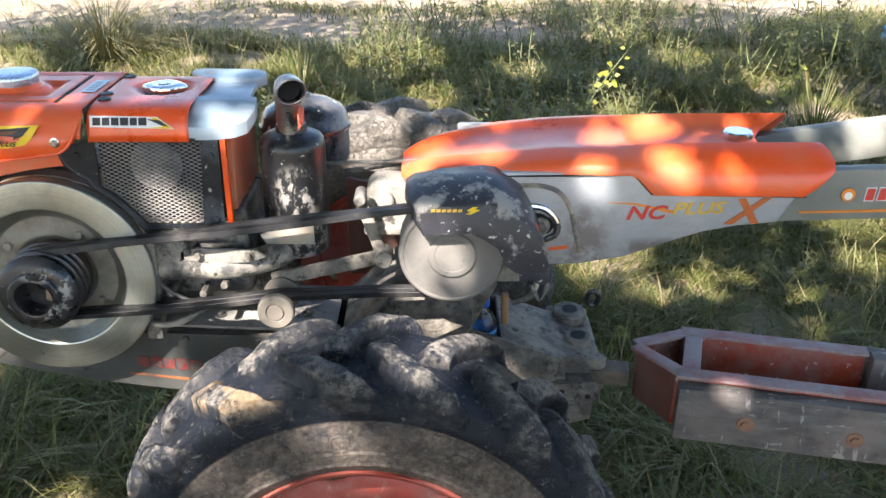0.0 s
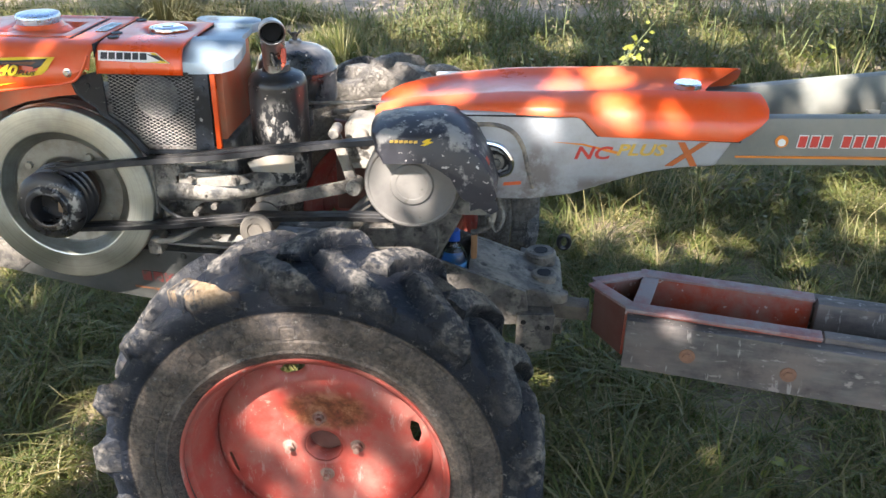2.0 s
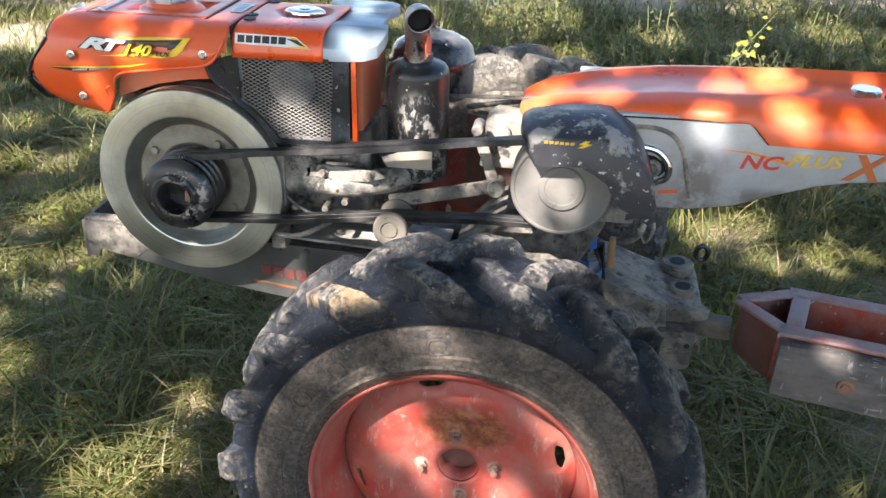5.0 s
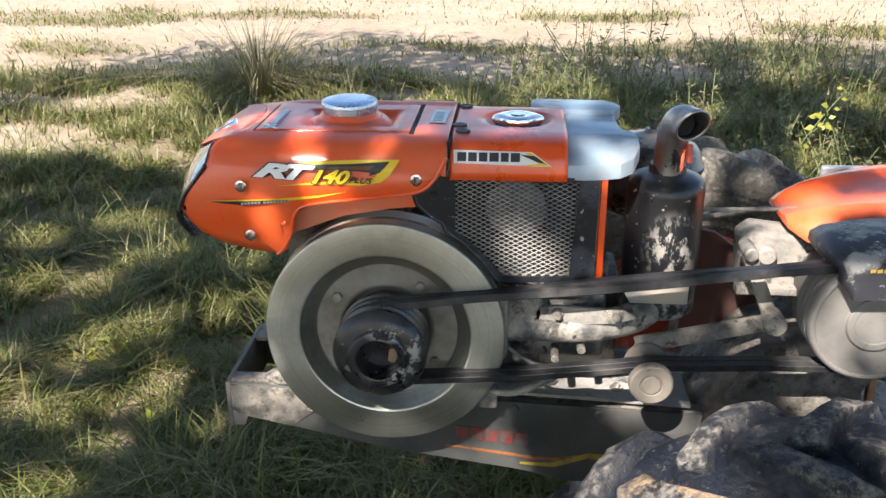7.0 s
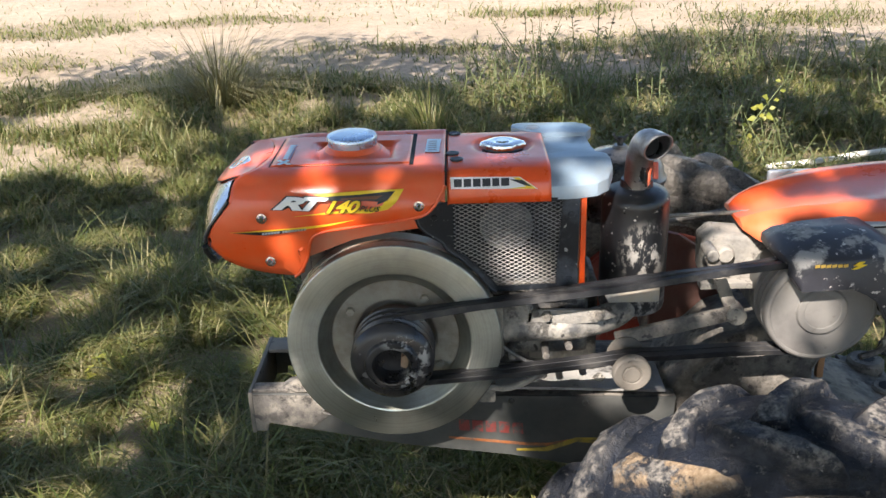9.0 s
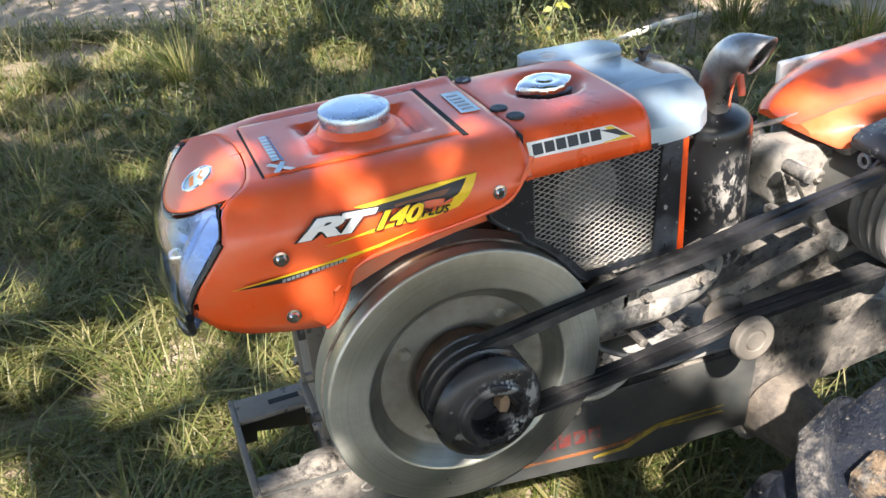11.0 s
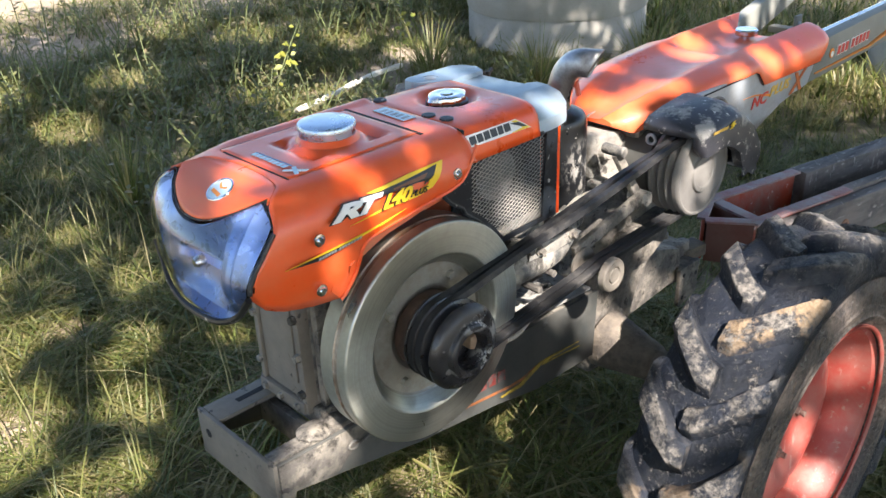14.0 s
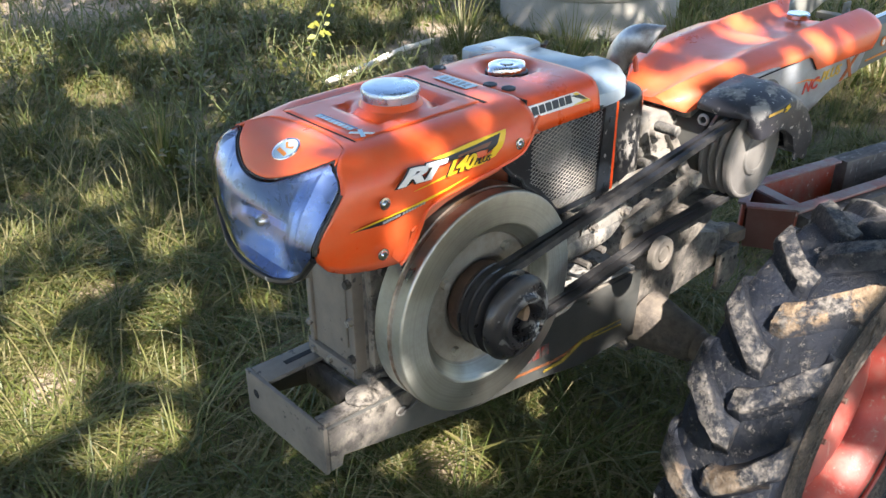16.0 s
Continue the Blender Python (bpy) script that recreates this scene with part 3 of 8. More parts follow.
def tyre_mesh(c):
    """A muddy cleated tyre round c, axle along y."""
    cx, cy, cz = c
    W = 0.098
    prof = [(0.232, -0.075), (0.243, -0.088), (0.258, -0.0985), (0.262, -0.1015), (0.266, -0.099), (0.282, -0.1015), (0.286, -0.0985), (0.290, -0.1005), (0.318, -0.0985), (0.329, -0.0965), (0.3315, -0.0935), (0.334, -0.0935), (0.3365, -0.0955), (0.350, -0.0965), (0.364, -0.0955), (0.375, -0.0905), (0.381, -0.080), (0.383, -0.05), (0.384, -0.02)]
    prof = prof + [(0.384, 0.0)] + [(r, -h) for r, h in prof[::-1]]
    bm = lathe(prof, c, "y", 96)
    col = bm.verts.layers.float_color.new("worn")
    for v in bm.verts:
        r = math.hypot(v.co.x - cx, v.co.z - cz)
        v[col] = (0, 1.0 if r < 0.335 else 0.0, 0, 1)
    return bm


def tread(c, parent, mat):
    """The cleats of the tyre, one by one, in two rows that meet in the middle, lumpy with dried mud."""
    cx, cy, cz = c
    rnd = random.Random(4)
    N = 17
    # from the middle of the tread to the shoulder, then down the side wall: sideways, turn back, radius, width
    knots = [(-0.012, 0.0, 0.402, 0.040), (0.012, 0.012, 0.410, 0.046), (0.045, 0.080, 0.412, 0.046), (0.072, 0.155, 0.411, 0.049), (0.091, 0.208, 0.406, 0.056),
             (0.0995, 0.230, 0.392, 0.068), (0.1025, 0.242, 0.374, 0.080), (0.0995, 0.250, 0.358, 0.090), (0.0935, 0.256, 0.342, 0.096)]
    ks = np.array(knots)
    f = np.linspace(0, len(knots) - 1, 34)
    path = np.stack([np.interp(f, np.arange(len(knots)), ks[:, j]) for j in range(4)], 1)
    cross = [(-0.5, 0.0), (-0.5, 0.35), (-0.49, 0.78), (-0.465, 0.95), (-0.40, 1.0), (-0.14, 1.0), (0.14, 1.0), (0.40, 1.0), (0.465, 0.95), (0.49, 0.78), (0.5, 0.35), (0.5, 0.0)]
    tone = [0.0, 0.0, 0.25, 0.8, 1.0, 0.95, 0.95, 1.0, 0.8, 0.25, 0.0, 0.0]
    for s in (-1, 1):
        for k in range(N):
            bm = bmesh.new()
            th0 = 2 * math.pi * (k + (0.5 if s > 0 else 0.0)) / N + rnd.uniform(-0.025, 0.025)
            wear = rnd.uniform(-0.004, 0.002)
            wide = rnd.uniform(0.88, 1.12)
            dusty = rnd.uniform(0.55, 1.1)
            muddy = rnd.choice((0.0, 0.0, 0.0, 0.5, 1.0))
            col = bm.verts.layers.float_color.new("worn")
            rings = []
            for yy, dth, r, w in path:
                th, w = th0 - dth, w * wide
                row = []
                # lean of the outward way: along the radius on the tread, along the axle on the side wall
                t = min(1.0, max(0.0, (0.398 - r) / 0.03))
                for (a, h), tn in zip(cross, tone):
                    flare = (1 - h) ** 1.5 * (0.024 if a > 0 else -0.010)
                    q = th + (a * w + flare) / 0.40
                    top_r, low_r = r + wear * (1 - t), 0.374
                    rr = (low_r + (top_r - low_r) * h) * (1 - t) + r * t
                    y2 = (yy if h > 0.5 else min(yy, 0.088)) * (1 - t) + (0.080 + (yy - 0.080) * h) * t
                    p = Vector((cx + rr * math.cos(q), cy + s * y2, cz + rr * math.sin(q)))
                    n1 = noise.noise(p * 38 + Vector((k, s * 3, 0))) + 0.5 * noise.noise(p * 95)
                    d = Vector((math.cos(q) * (1 - t), s * t, math.sin(q) * (1 - t)))
                    n1 += 0.6 * noise.noise(p * 210)
                    v = bm.verts.new(p + d * (0.0019 * n1 * (0.3 + h)))
                    k1 = min(1.0, tn * dusty) * (1 - 0.75 * t)
                    v[col] = (k1, 0.0, muddy * h * (1 - t), 1)
                    row.append(v)
                rings.append(row)
            for ra, rb in zip(rings, rings[1:]):
                for i in range(len(cross) - 1):
                    bm.faces.new((ra[i], ra[i + 1], rb[i + 1], rb[i]))
            bm.faces.new(rings[0])
            bm.faces.new(rings[-1][::-1])
            part("tread_lug", bm, mat, parent, angle=30)


def wheel(c, out):
    """A wheel: red pressed-steel disc and rim, four bolts round the hub hole, and its tyre. out: -1 when its outer side faces -y."""
    cx, cy, cz = c
    o = out
    prof = [(0.236, 0.088), (0.241, 0.091), (0.240, 0.083), (0.228, 0.076), (0.222, 0.060), (0.217, 0.045), (0.206, 0.025), (0.204, -0.02), (0.216, -0.05), (0.228, -0.076), (0.240, -0.088)]
    bm = lathe([(r, o * h) for r, h in prof], c, "y", 72)
    # the disc: a shallow bowl with a flat middle, a round hub hole and four oval hand holes near its edge
    disc = bmesh.new()
    n = 96
    rs = [0.036, 0.045, 0.09, 0.120, 0.150, 0.172, 0.186, 0.196, 0.2045]
    hs = [0.004, 0.004, 0.004, 0.010, 0.016, 0.012, 0.000, -0.008, -0.010]
    grid = [[disc.verts.new((cx + r * math.cos(q), cy + o * h, cz + r * math.sin(q))) for q in (2 * math.pi * i / n for i in range(n))] for r, h in zip(rs, hs)]
    for i in range(n):
        if i % 24 in (2, 6):
            for ring, r in ((5, 0.1765), (6, 0.1805)):
                q = 2 * math.pi * i / n
                grid[ring][i].co = (cx + r * math.cos(q), cy + o * 0.007, cz + r * math.sin(q))
    for a in range(len(rs) - 1):
        for i in range(n):
            hole = a == 5 and (i % 24) in (2, 3, 4, 5)
            if not hole:
                disc.faces.new((grid[a][i], grid[a][(i + 1) % n], grid[a + 1][(i + 1) % n], grid[a + 1][i]))
    join(bm, disc, lathe([(0.036, o * 0.004), (0.036, -o * 0.05)], c, "y", 32))
    w = part("wheel", bm, RED, tractor, "red painted rim with rust and dust")
    sm = w.modifiers.new("thickness", "SOLIDIFY")
    sm.thickness = 0.003
    part("hub_bore", lathe([(0.0352, -o * 0.046), (0.020, -o * 0.047), (0.018, -o * 0.040), (0, -o * 0.040)], c, "y", 28), BROWNRED, w, "dull red hub bore")
    for k in range(4):
        q = math.pi / 2 * k + 0.06
        p = (cx + 0.064 * math.cos(q), cy + o * 0.004, cz + 0.064 * math.sin(q))
        b = lathe([(0.015, 0), (0.014, o * 0.003), (0.0, o * 0.003)], p, "y", 20)
        b2 = lathe([(0.0095, o * 0.003), (0.0095, o * 0.009), (0.008, o * 0.010), (0, o * 0.010)], p, "y", 6)
        join(b, b2, lathe([(0.006, o * 0.011), (0.006, o * 0.02), (0, o * 0.021)], p, "y", 12))
        part("wheel_bolt", b, BOLTDUST, w, "dusty hexagon bolt")
    mat = RUBBER if out < 0 else CAKED
    part("tyre", tyre_mesh(c), mat, w, "black cleated tyre caked with dried mud")
    tread(c, w, mat)
    if out < 0:
        for k in range(15):
            q = math.radians(62 + 8.2 * k)
            if k % 4 in (1, 3):
                continue
            r0, dq = 0.288, math.radians(2.3)
            yy = cy + out * 0.0995
            ring = [Vector((cx + r * math.cos(a), yy, cz + r * math.sin(a))) for r, a in ((r0, q - dq), (r0, q + dq), (r0 + 0.022, q + dq * 0.9), (r0 + 0.022, q - dq * 0.9), (r0, q - dq))]
            mk = tube(arc(ring, 4), 0.0018, 6)
            col = mk.verts.layers.float_color.new("worn")
            for v in mk.verts:
                v[col] = (0, 1, 0, 1)
            part("moulded_mark", mk, RUBBER, w)
    return w


wheel((-0.12, 1.145, 0.41), -1)
wheel((-0.12, 2.145, 0.475), 1)


# -- chassis --
def chassis():
    near = 1.53
    top = [(-0.99, 0.622), (-0.19, 0.594)]
    low = [(-0.99, 0.538), (-0.966, 0.538), (-0.964, 0.556), (-0.875, 0.538), (-0.70, 0.500), (-0.50, 0.472), (-0.385, 0.447), (-0.20, 0.440)]
    pts = top[:1] + low + top[1:]
    for name, y0, y1 in (("side_beam", near, near + 0.006), ("side_beam", 1.745, 1.751)):
        b = part(name, prism(pts, y0, y1, 0.0015), DARKGREY, tractor, "dark grey painted steel side plate, dusty")
    for y0, y1 in ((near + 0.004, near + 0.036), (1.697, 1.747)):
        bm = bmesh.new()
        join(bm, bar((-0.985, (y0 + y1) / 2, 0.6185), (-0.19, (y0 + y1) / 2, 0.590), y1 - y0, 0.007, 0.0015))
        part("top_flange", bm, TANIRON, tractor, "mud-dusted engine mounting flange")
    front = box(-0.997, -0.989, near - 0.001, 1.752, 0.535, 0.624, 0.002)
    part("front_plate", front, FRONTIRON, tractor, "grey steel cross plate")
    part("slot_rail", box(-0.9885, -0.80, 1.692, 1.7445, 0.617, 0.6255, 0.002), FRONTIRON, tractor, "slotted mounting rail")
    part("rail_slot", box(-0.940, -0.850, 1.712, 1.723, 0.6245, 0.6262, 0), DARK, tractor)
    part("mount_rail", box(-0.9885, -0.62, near + 0.0065, near + 0.034, 0.617, 0.6262, 0.002), TANIRON, tractor, "mud-caked mounting rail")
    part("plate_hole", lathe([(0.0085, -0.0006), (0.0, -0.0006)], (-0.9970, 1.722, 0.588), "x", 16), DARK, tractor)
    for x, y, r in ((-0.90, 1.565, 0.022), (-0.86, 1.572, 0.016), (-0.925, 1.60, 0.013), (-0.80, 1.56, 0.018)):
        lump = bmesh.new()
        bmesh.ops.create_icosphere(lump, subdivisions=3, radius=r)
        for v in lump.verts:
            v.co = Vector((v.co.x * 1.3, v.co.y, v.co.z * 0.5)) * (1 + 0.4 * noise.noise(v.co * 60)) + Vector((x, y - 0.012, 0.626 if y < 1.59 else 0.590))
        part("mud_lump", lump, TANIRON, tractor, "clod of dried mud")
    part("cross_member", box(-0.885, -0.870, near + 0.008, 1.743, 0.545, 0.600, 0.003), TANIRON, tractor)
    part("beam_end", prism([(-0.988, 0.620), (-0.988, 0.540), (-0.968, 0.540), (-0.962, 0.558), (-0.885, 0.542), (-0.80, 0.607), (-0.82, 0.613)], near - 0.0025, near, 0.0006), TANIRON, tractor, "dried mud on the beam end")
    part("floor_plate", box(-0.70, -0.2, near + 0.01, 1.742, 0.50, 0.506, 0.001), TANIRON, tractor)
    ring = tube([Vector((-0.845 + 0.011 * math.cos(q), near - 0.005, 0.583 + 0.007 * math.sin(q))) for q in np.linspace(0.4, 5.6, 14)] + [Vector((-0.80, near - 0.004, 0.588))], 0.0022, 8)
    part("split_pin", ring, IRON, tractor, "bent wire split pin")
    part("rail_bolt", lathe([(0, -0.008), (0.007, -0.008), (0.008, 0), (0.006, 0.004)], (-0.805, near - 0.001, 0.588), "y", 6), TANIRON, tractor)
    # decal on the side plate: red outlined bars and an orange and yellow flash
    part("decal_line", sheet([(-0.37, 0.503), (-0.25, 0.489), (-0.25, 0.4865), (-0.37, 0.499)], near - 0.0018), DIMYELLOW, tractor)
    # flat plate between the beams, oily, with cable clips
    part("mounting_plate", bar((-0.62, 1.600, 0.6255), (-0.21, 1.600, 0.606), 0.13, 0.006, 0.001), OILPLATE, tractor, "pale dusty plate with oil stains")
    for bx, by in ((-0.55, 1.57), (-0.44, 1.575), (-0.33, 1.57), (-0.27, 1.60), (-0.47, 1.63)):
        part("plate_bolt", lathe([(0.0, 0.010), (0.006, 0.010), (0.007, 0.004), (0.012, 0.0035), (0.012, 0.0)], (bx, by, 0.6285 - 0.0476 * (bx + 0.62)), "z", 6), IRON, tractor)
    for sx in (-0.56, -0.50, -0.36):
        part("beam_rivet", lathe([(0, -0.004), (0.005, -0.003), (0.007, 0.0)], (sx, near - 0.0005, 0.600 - 0.0476 * (sx + 0.62)), "y", 10), DARKGREY, tractor)
    x = -0.60
    for k in range(5):
        z = 0.556 - 0.09 * (x + 0.6)
        b = sheet([(x, z), (x + 0.020, z - 0.002), (x + 0.021, z - 0.026), (x + 0.001, z - 0.024)], near - 0.0016)
        part("decal_bar", b, DIMRED, tractor, "dull red lettering bar")
        x += 0.0255
    part("decal_flash", sheet([(-0.62, 0.518), (-0.47, 0.500), (-0.43, 0.498), (-0.385, 0.506), (-0.43, 0.492), (-0.47, 0.494), (-0.62, 0.514)], near - 0.0014), DIMORANGE, tractor)
    part("decal_flash", sheet([(-0.49, 0.487), (-0.435, 0.489), (-0.375, 0.510), (-0.33, 0.508), (-0.25, 0.500), (-0.33, 0.503), (-0.37, 0.502), (-0.43, 0.480), (-0.49, 0.483)], near - 0.0022), DIMYELLOW, tractor)


chassis()


# -- engine: hood, lamp, radiator --
NOSE = [(0.84, -1.000), (0.86, -1.018), (0.90, -1.040), (0.95, -1.045), (1.00, -1.034), (1.03, -1.013), (1.050, -0.988), (1.060, -0.962), (1.067, -0.92), (1.09, -0.88)]
EDGE = [(0.84, -0.945), (0.89, -0.975), (0.906, -0.990), (0.928, -1.012), (0.942, -1.018), (0.963, -1.017), (0.982, -1.006), (1.002, -0.989), (1.026, -0.970), (1.045, -0.960), (1.079, -0.948), (1.09, -0.945)]
LOWER = [(-1.016, 0.965), (-1.008, 0.938), (-0.994, 0.918), (-0.967, 0.901), (-0.920, 0.890), (-0.873, 0.885), (-0.862, 0.895), (-0.846, 0.925), (-0.836, 0.960), (-0.811, 0.974), (-0.749, 0.983), (-0.693, 0.990), (-0.650, 0.998), (-0.631, 1.012), (-0.616, 1.036), (-0.609, 1.050)]
# the far cheek of the lamp is rounder
EDGE_FAR = [(0.84, -0.950), (0.88, -0.978), (0.92, -0.997), (0.95, -1.008), (0.98, -1.012), (1.01, -1.008), (1.04, -0.994), (1.06, -0.978), (1.079, -0.955), (1.09, -0.945)]
HALF = 0.148
# height of the flat top, and how far the rounded shoulder drops from it: share of the half width, drop
ZT, SHOULDER = 1.069, 0.043
SECTION = [(0.0, 0.0), (0.3, 0.0), (0.55, 0.0), (0.62, 0.0003), (0.68, 0.0014), (0.74, 0.0036), (0.80, 0.0072), (0.86, 0.0125), (0.91, 0.0190), (0.955, 0.0285), (0.985, 0.0380)]


def taper(z):
    """How far the side draws in below its middle."""
    return 0.022 * max(0.0, (1.0 - z) / 0.12) ** 1.3


def nose_x(u, z):
    a = min(1.0, abs(u)) ** 2.4
    return lerp(NOSE, z) * (1 - a) + lerp(EDGE if u < 0 else EDGE_FAR, z) * a


def hood():
    bm = bmesh.new()
    sec = SECTION
    rows = [(-u, d, None) for u, d in sec[::-1]] + [(u, d, None) for u, d in sec[1:]]
    side = [0.0, 0.12, 0.3, 0.5, 0.7, 0.88, 1.0]
    full = [(-1.0, None, w) for w in side[::-1]] + rows + [(1.0, None, w) for w in side]
    cols = np.concatenate([np.linspace(0, 0.12, 7), np.linspace(0.16, 1, 46)])
    grid = []
    for u, d, w in full:
        line = []
        for q in cols:
            z = ZT - d if d is not None else 1.0
            draw = 0.03 * max(0.0, u - 0.9) / 0.1
            x0 = nose_x(u, z) + draw
            x = x0 + (-0.610 - x0) * q
            if d is None:
                for _ in range(3):
                    zl = lerp(LOWER, x)
                    z = min((ZT - SHOULDER) * (1 - w) + zl * w, ZT - SHOULDER)
                    x0 = nose_x(u, z) + draw
                    x = x0 + (-0.610 - x0) * q
            # the side swells a little below the shoulder, and draws in at the nose and towards its lower edge
            uu = u * (1 - 0.11 * (1 - q) ** 5)
            bulge = 0.003 * math.sin(min(1, (w or 0)) * math.pi) - taper(z) if d is None else 0.0
            # raised rail along the far edge of the top
            rail = 0.0085 * max(0.0, 1 - ((u - 0.82) / 0.17) ** 2) * min(1.0, q * 4) if u > 0 and d is not None else 0.0
            line.append(bm.verts.new((x, CY + uu * HALF + math.copysign(1, u) * bulge, z + rail)))
        grid.append(line)
    for a, b in zip(grid, grid[1:]):
        for i in range(len(cols) - 1):
            m = (a[i].co + b[i + 1].co) / 2
            # the tank lid has its own opening in the top
            if m.z > 1.05 and -0.893 < m.x < -0.680 and abs(m.y - 1.611) < 0.070:
                continue
            bm.faces.new((a[i], a[i + 1], b[i + 1], b[i]))
    bmesh.ops.remove_doubles(bm, verts=bm.verts, dist=0.0003)
    h = part("engine_hood", bm, ORANGE, tractor, "glossy orange sheet-metal engine hood", angle=50)
    so = h.modifiers.new("thickness", "SOLIDIFY")
    so.thickness = 0.004
    return h


def nose_patch(zlo, zhi, umax, lift=0.0, nu=24, nz=10, back=0.0):
    bm = bmesh.new()
    g = []
    for j in range(nz + 1):
        row = []
        for i in range(nu + 1):
            u = -umax + 2 * umax * i / nu
            a, b = zlo(u), zhi(u)
            z = a + (b - a) * j / nz
            row.append(bm.verts.new((nose_x(u, z) - lift + back, CY + u * HALF * (0.90 if u < 0 else 0.93), z)))
        g.append(row)
    for a, b in zip(g, g[1:]):
        for i in range(nu):
            bm.faces.new((a[i], a[i + 1], b[i + 1], b[i]))
    return bm


hood_ob = hood()
CREST = lambda u: ZT - 0.0005 - lerp(SECTION, abs(u))
LIP = lambda u: min(1.026 + 0.062 * abs(u) ** 2.0, CREST(u) - 0.004)
BOT = lambda u: 0.884 + 0.070 * abs(u) ** 3.0
tongue = part("nose_panel", nose_patch(lambda u: min(LIP(u) + 0.002, CREST(u) - 0.001), CREST, 0.82, 0.0015), ORANGE, tractor, "orange nose panel over the lamp")
tongue.modifiers.new("thickness", "SOLIDIFY").thickness = 0.002
lamp = part("headlamp", nose_patch(BOT, lambda u: LIP(u) - 0.001, 0.97, -0.0015, 36, 18), LENS, tractor, "clear bluish wrap-round headlamp lens")
lamp.modifiers.new("thickness", "SOLIDIFY").thickness = 0.002
lamp.visible_shadow = False


def reflector():
    """A deep middle bowl between two ribbed pillars, with shallow outer pockets."""
    bm = bmesh.new()
    g = []
    nu, nz = 44, 16
    for j in range(nz + 1):
        row = []
        for i in range(nu + 1):
            u = -0.965 + 1.93 * i / nu
            a, b = BOT(u) + 0.001, LIP(u) - 0.004
            w = j / nz
            z = a + (b - a) * w
            rim = min(1.0, 5 * math.sin(w * math.pi)) * min(1.0, (0.985 - abs(u)) * 9)
            v = abs(u)
            if v < 0.52:
                bowl = 0.046 * (1 - (v / 0.52) ** 2) ** 0.5 * math.sin(w * math.pi) ** 0.6 + 0.006 * (0.42 < w < 0.5)
            elif v < 0.70:
                bowl = 0.003 + 0.002 * math.cos((v - 0.52) / 0.18 * 6.283)
            else:
                bowl = 0.017 * math.sin((v - 0.70) / 0.285 * math.pi)
            row.append(bm.verts.new((nose_x(u, z) + 0.007 + rim * (0.004 + bowl), CY + u * HALF * (0.89 if u < 0 else 0.92), z)))
        g.append(row)
    for a, b in zip(g, g[1:]):
        for i in range(nu):
            bm.faces.new((a[i], a[i + 1], b[i + 1], b[i]))
    return bm


# the blue of the reflected sky is put into the mirror's base colour
part("reflector", reflector(), surface("sky_tinted_reflector", (0.19, 0.27, 0.50), 0.30, 0.6, 0.05, 30, grain=0.0), lamp, "mirror reflector with ribbed pillars, sky reflection in its blue colour", angle=22)
bulb = (nose_x(-0.05, 0.965) + 0.022, CY - 0.008, 0.962)
part("bulb_shield", lathe([(0.0, -0.007), (0.006, -0.006), (0.009, -0.002), (0.010, 0.008), (0.0, 0.010)], bulb, "x", 20), CHROME, lamp, "bright bulb shield")
gasket = [Vector((nose_x(u, LIP(u)) - 0.001, CY + u * HALF * (0.905 if u < 0 else 0.935), LIP(u))) for u in np.linspace(-0.97, 0.97, 30)]
part("lamp_gasket", tube(gasket, 0.0009, 8), BLACK, tractor, "black rubber gasket")
rim = [Vector((nose_x(u, BOT(u)) - 0.001, CY + u * HALF * (0.905 if u < 0 else 0.935), BOT(u) - 0.001)) for u in np.linspace(-0.97, 0.97, 30)]
part("lamp_gasket", tube(rim, 0.0050, 8), BLACK, tractor, "black lower lamp rim")
for s in (-1, 1):
    ed = [Vector((nose_x(s * 0.985, z) + (0.0 if s < 0 else 0.004), CY + s * 0.985 * HALF * (0.905 if s < 0 else 0.935), z)) for z in np.linspace(BOT(1), LIP(1), 16)]
    part("lamp_gasket", tube(ed, 0.0035 if s < 0 else 0.0022, 8), BLACK, tractor)
# pressed lip along the hood's wheel cut-out
lip = [Vector((x, CY - HALF - 0.001 + taper(z), z)) for x, z in LOWER[5:]]
part("hood_lip", tube(arc(lip, 4), 0.0028, 8), ORANGE, hood_ob)
gusset = prism([(-0.874, 0.8875), (-0.862, 0.8955), (-0.846, 0.925), (-0.836, 0.960), (-0.811, 0.974), (-0.820, 0.990), (-0.875, 0.975), (-0.890, 0.905)], CY - HALF + 0.0008, CY - HALF + 0.0028, 0)
for v in gusset.verts:
    v.co.y += taper(v.co.z)
part("hood_corner", gusset, ORANGE, hood_ob)
part("wheel_arch", prism([(-0.850, 0.915), (-0.838, 0.965), (-0.80, 0.980), (-0.66, 0.998), (-0.635, 1.010), (-0.635, 0.965), (-0.70, 0.958), (-0.77, 0.945)], 1.496, 1.500, 0.001), ORANGE_RAD, hood_ob, "orange inner wall over the flywheel")


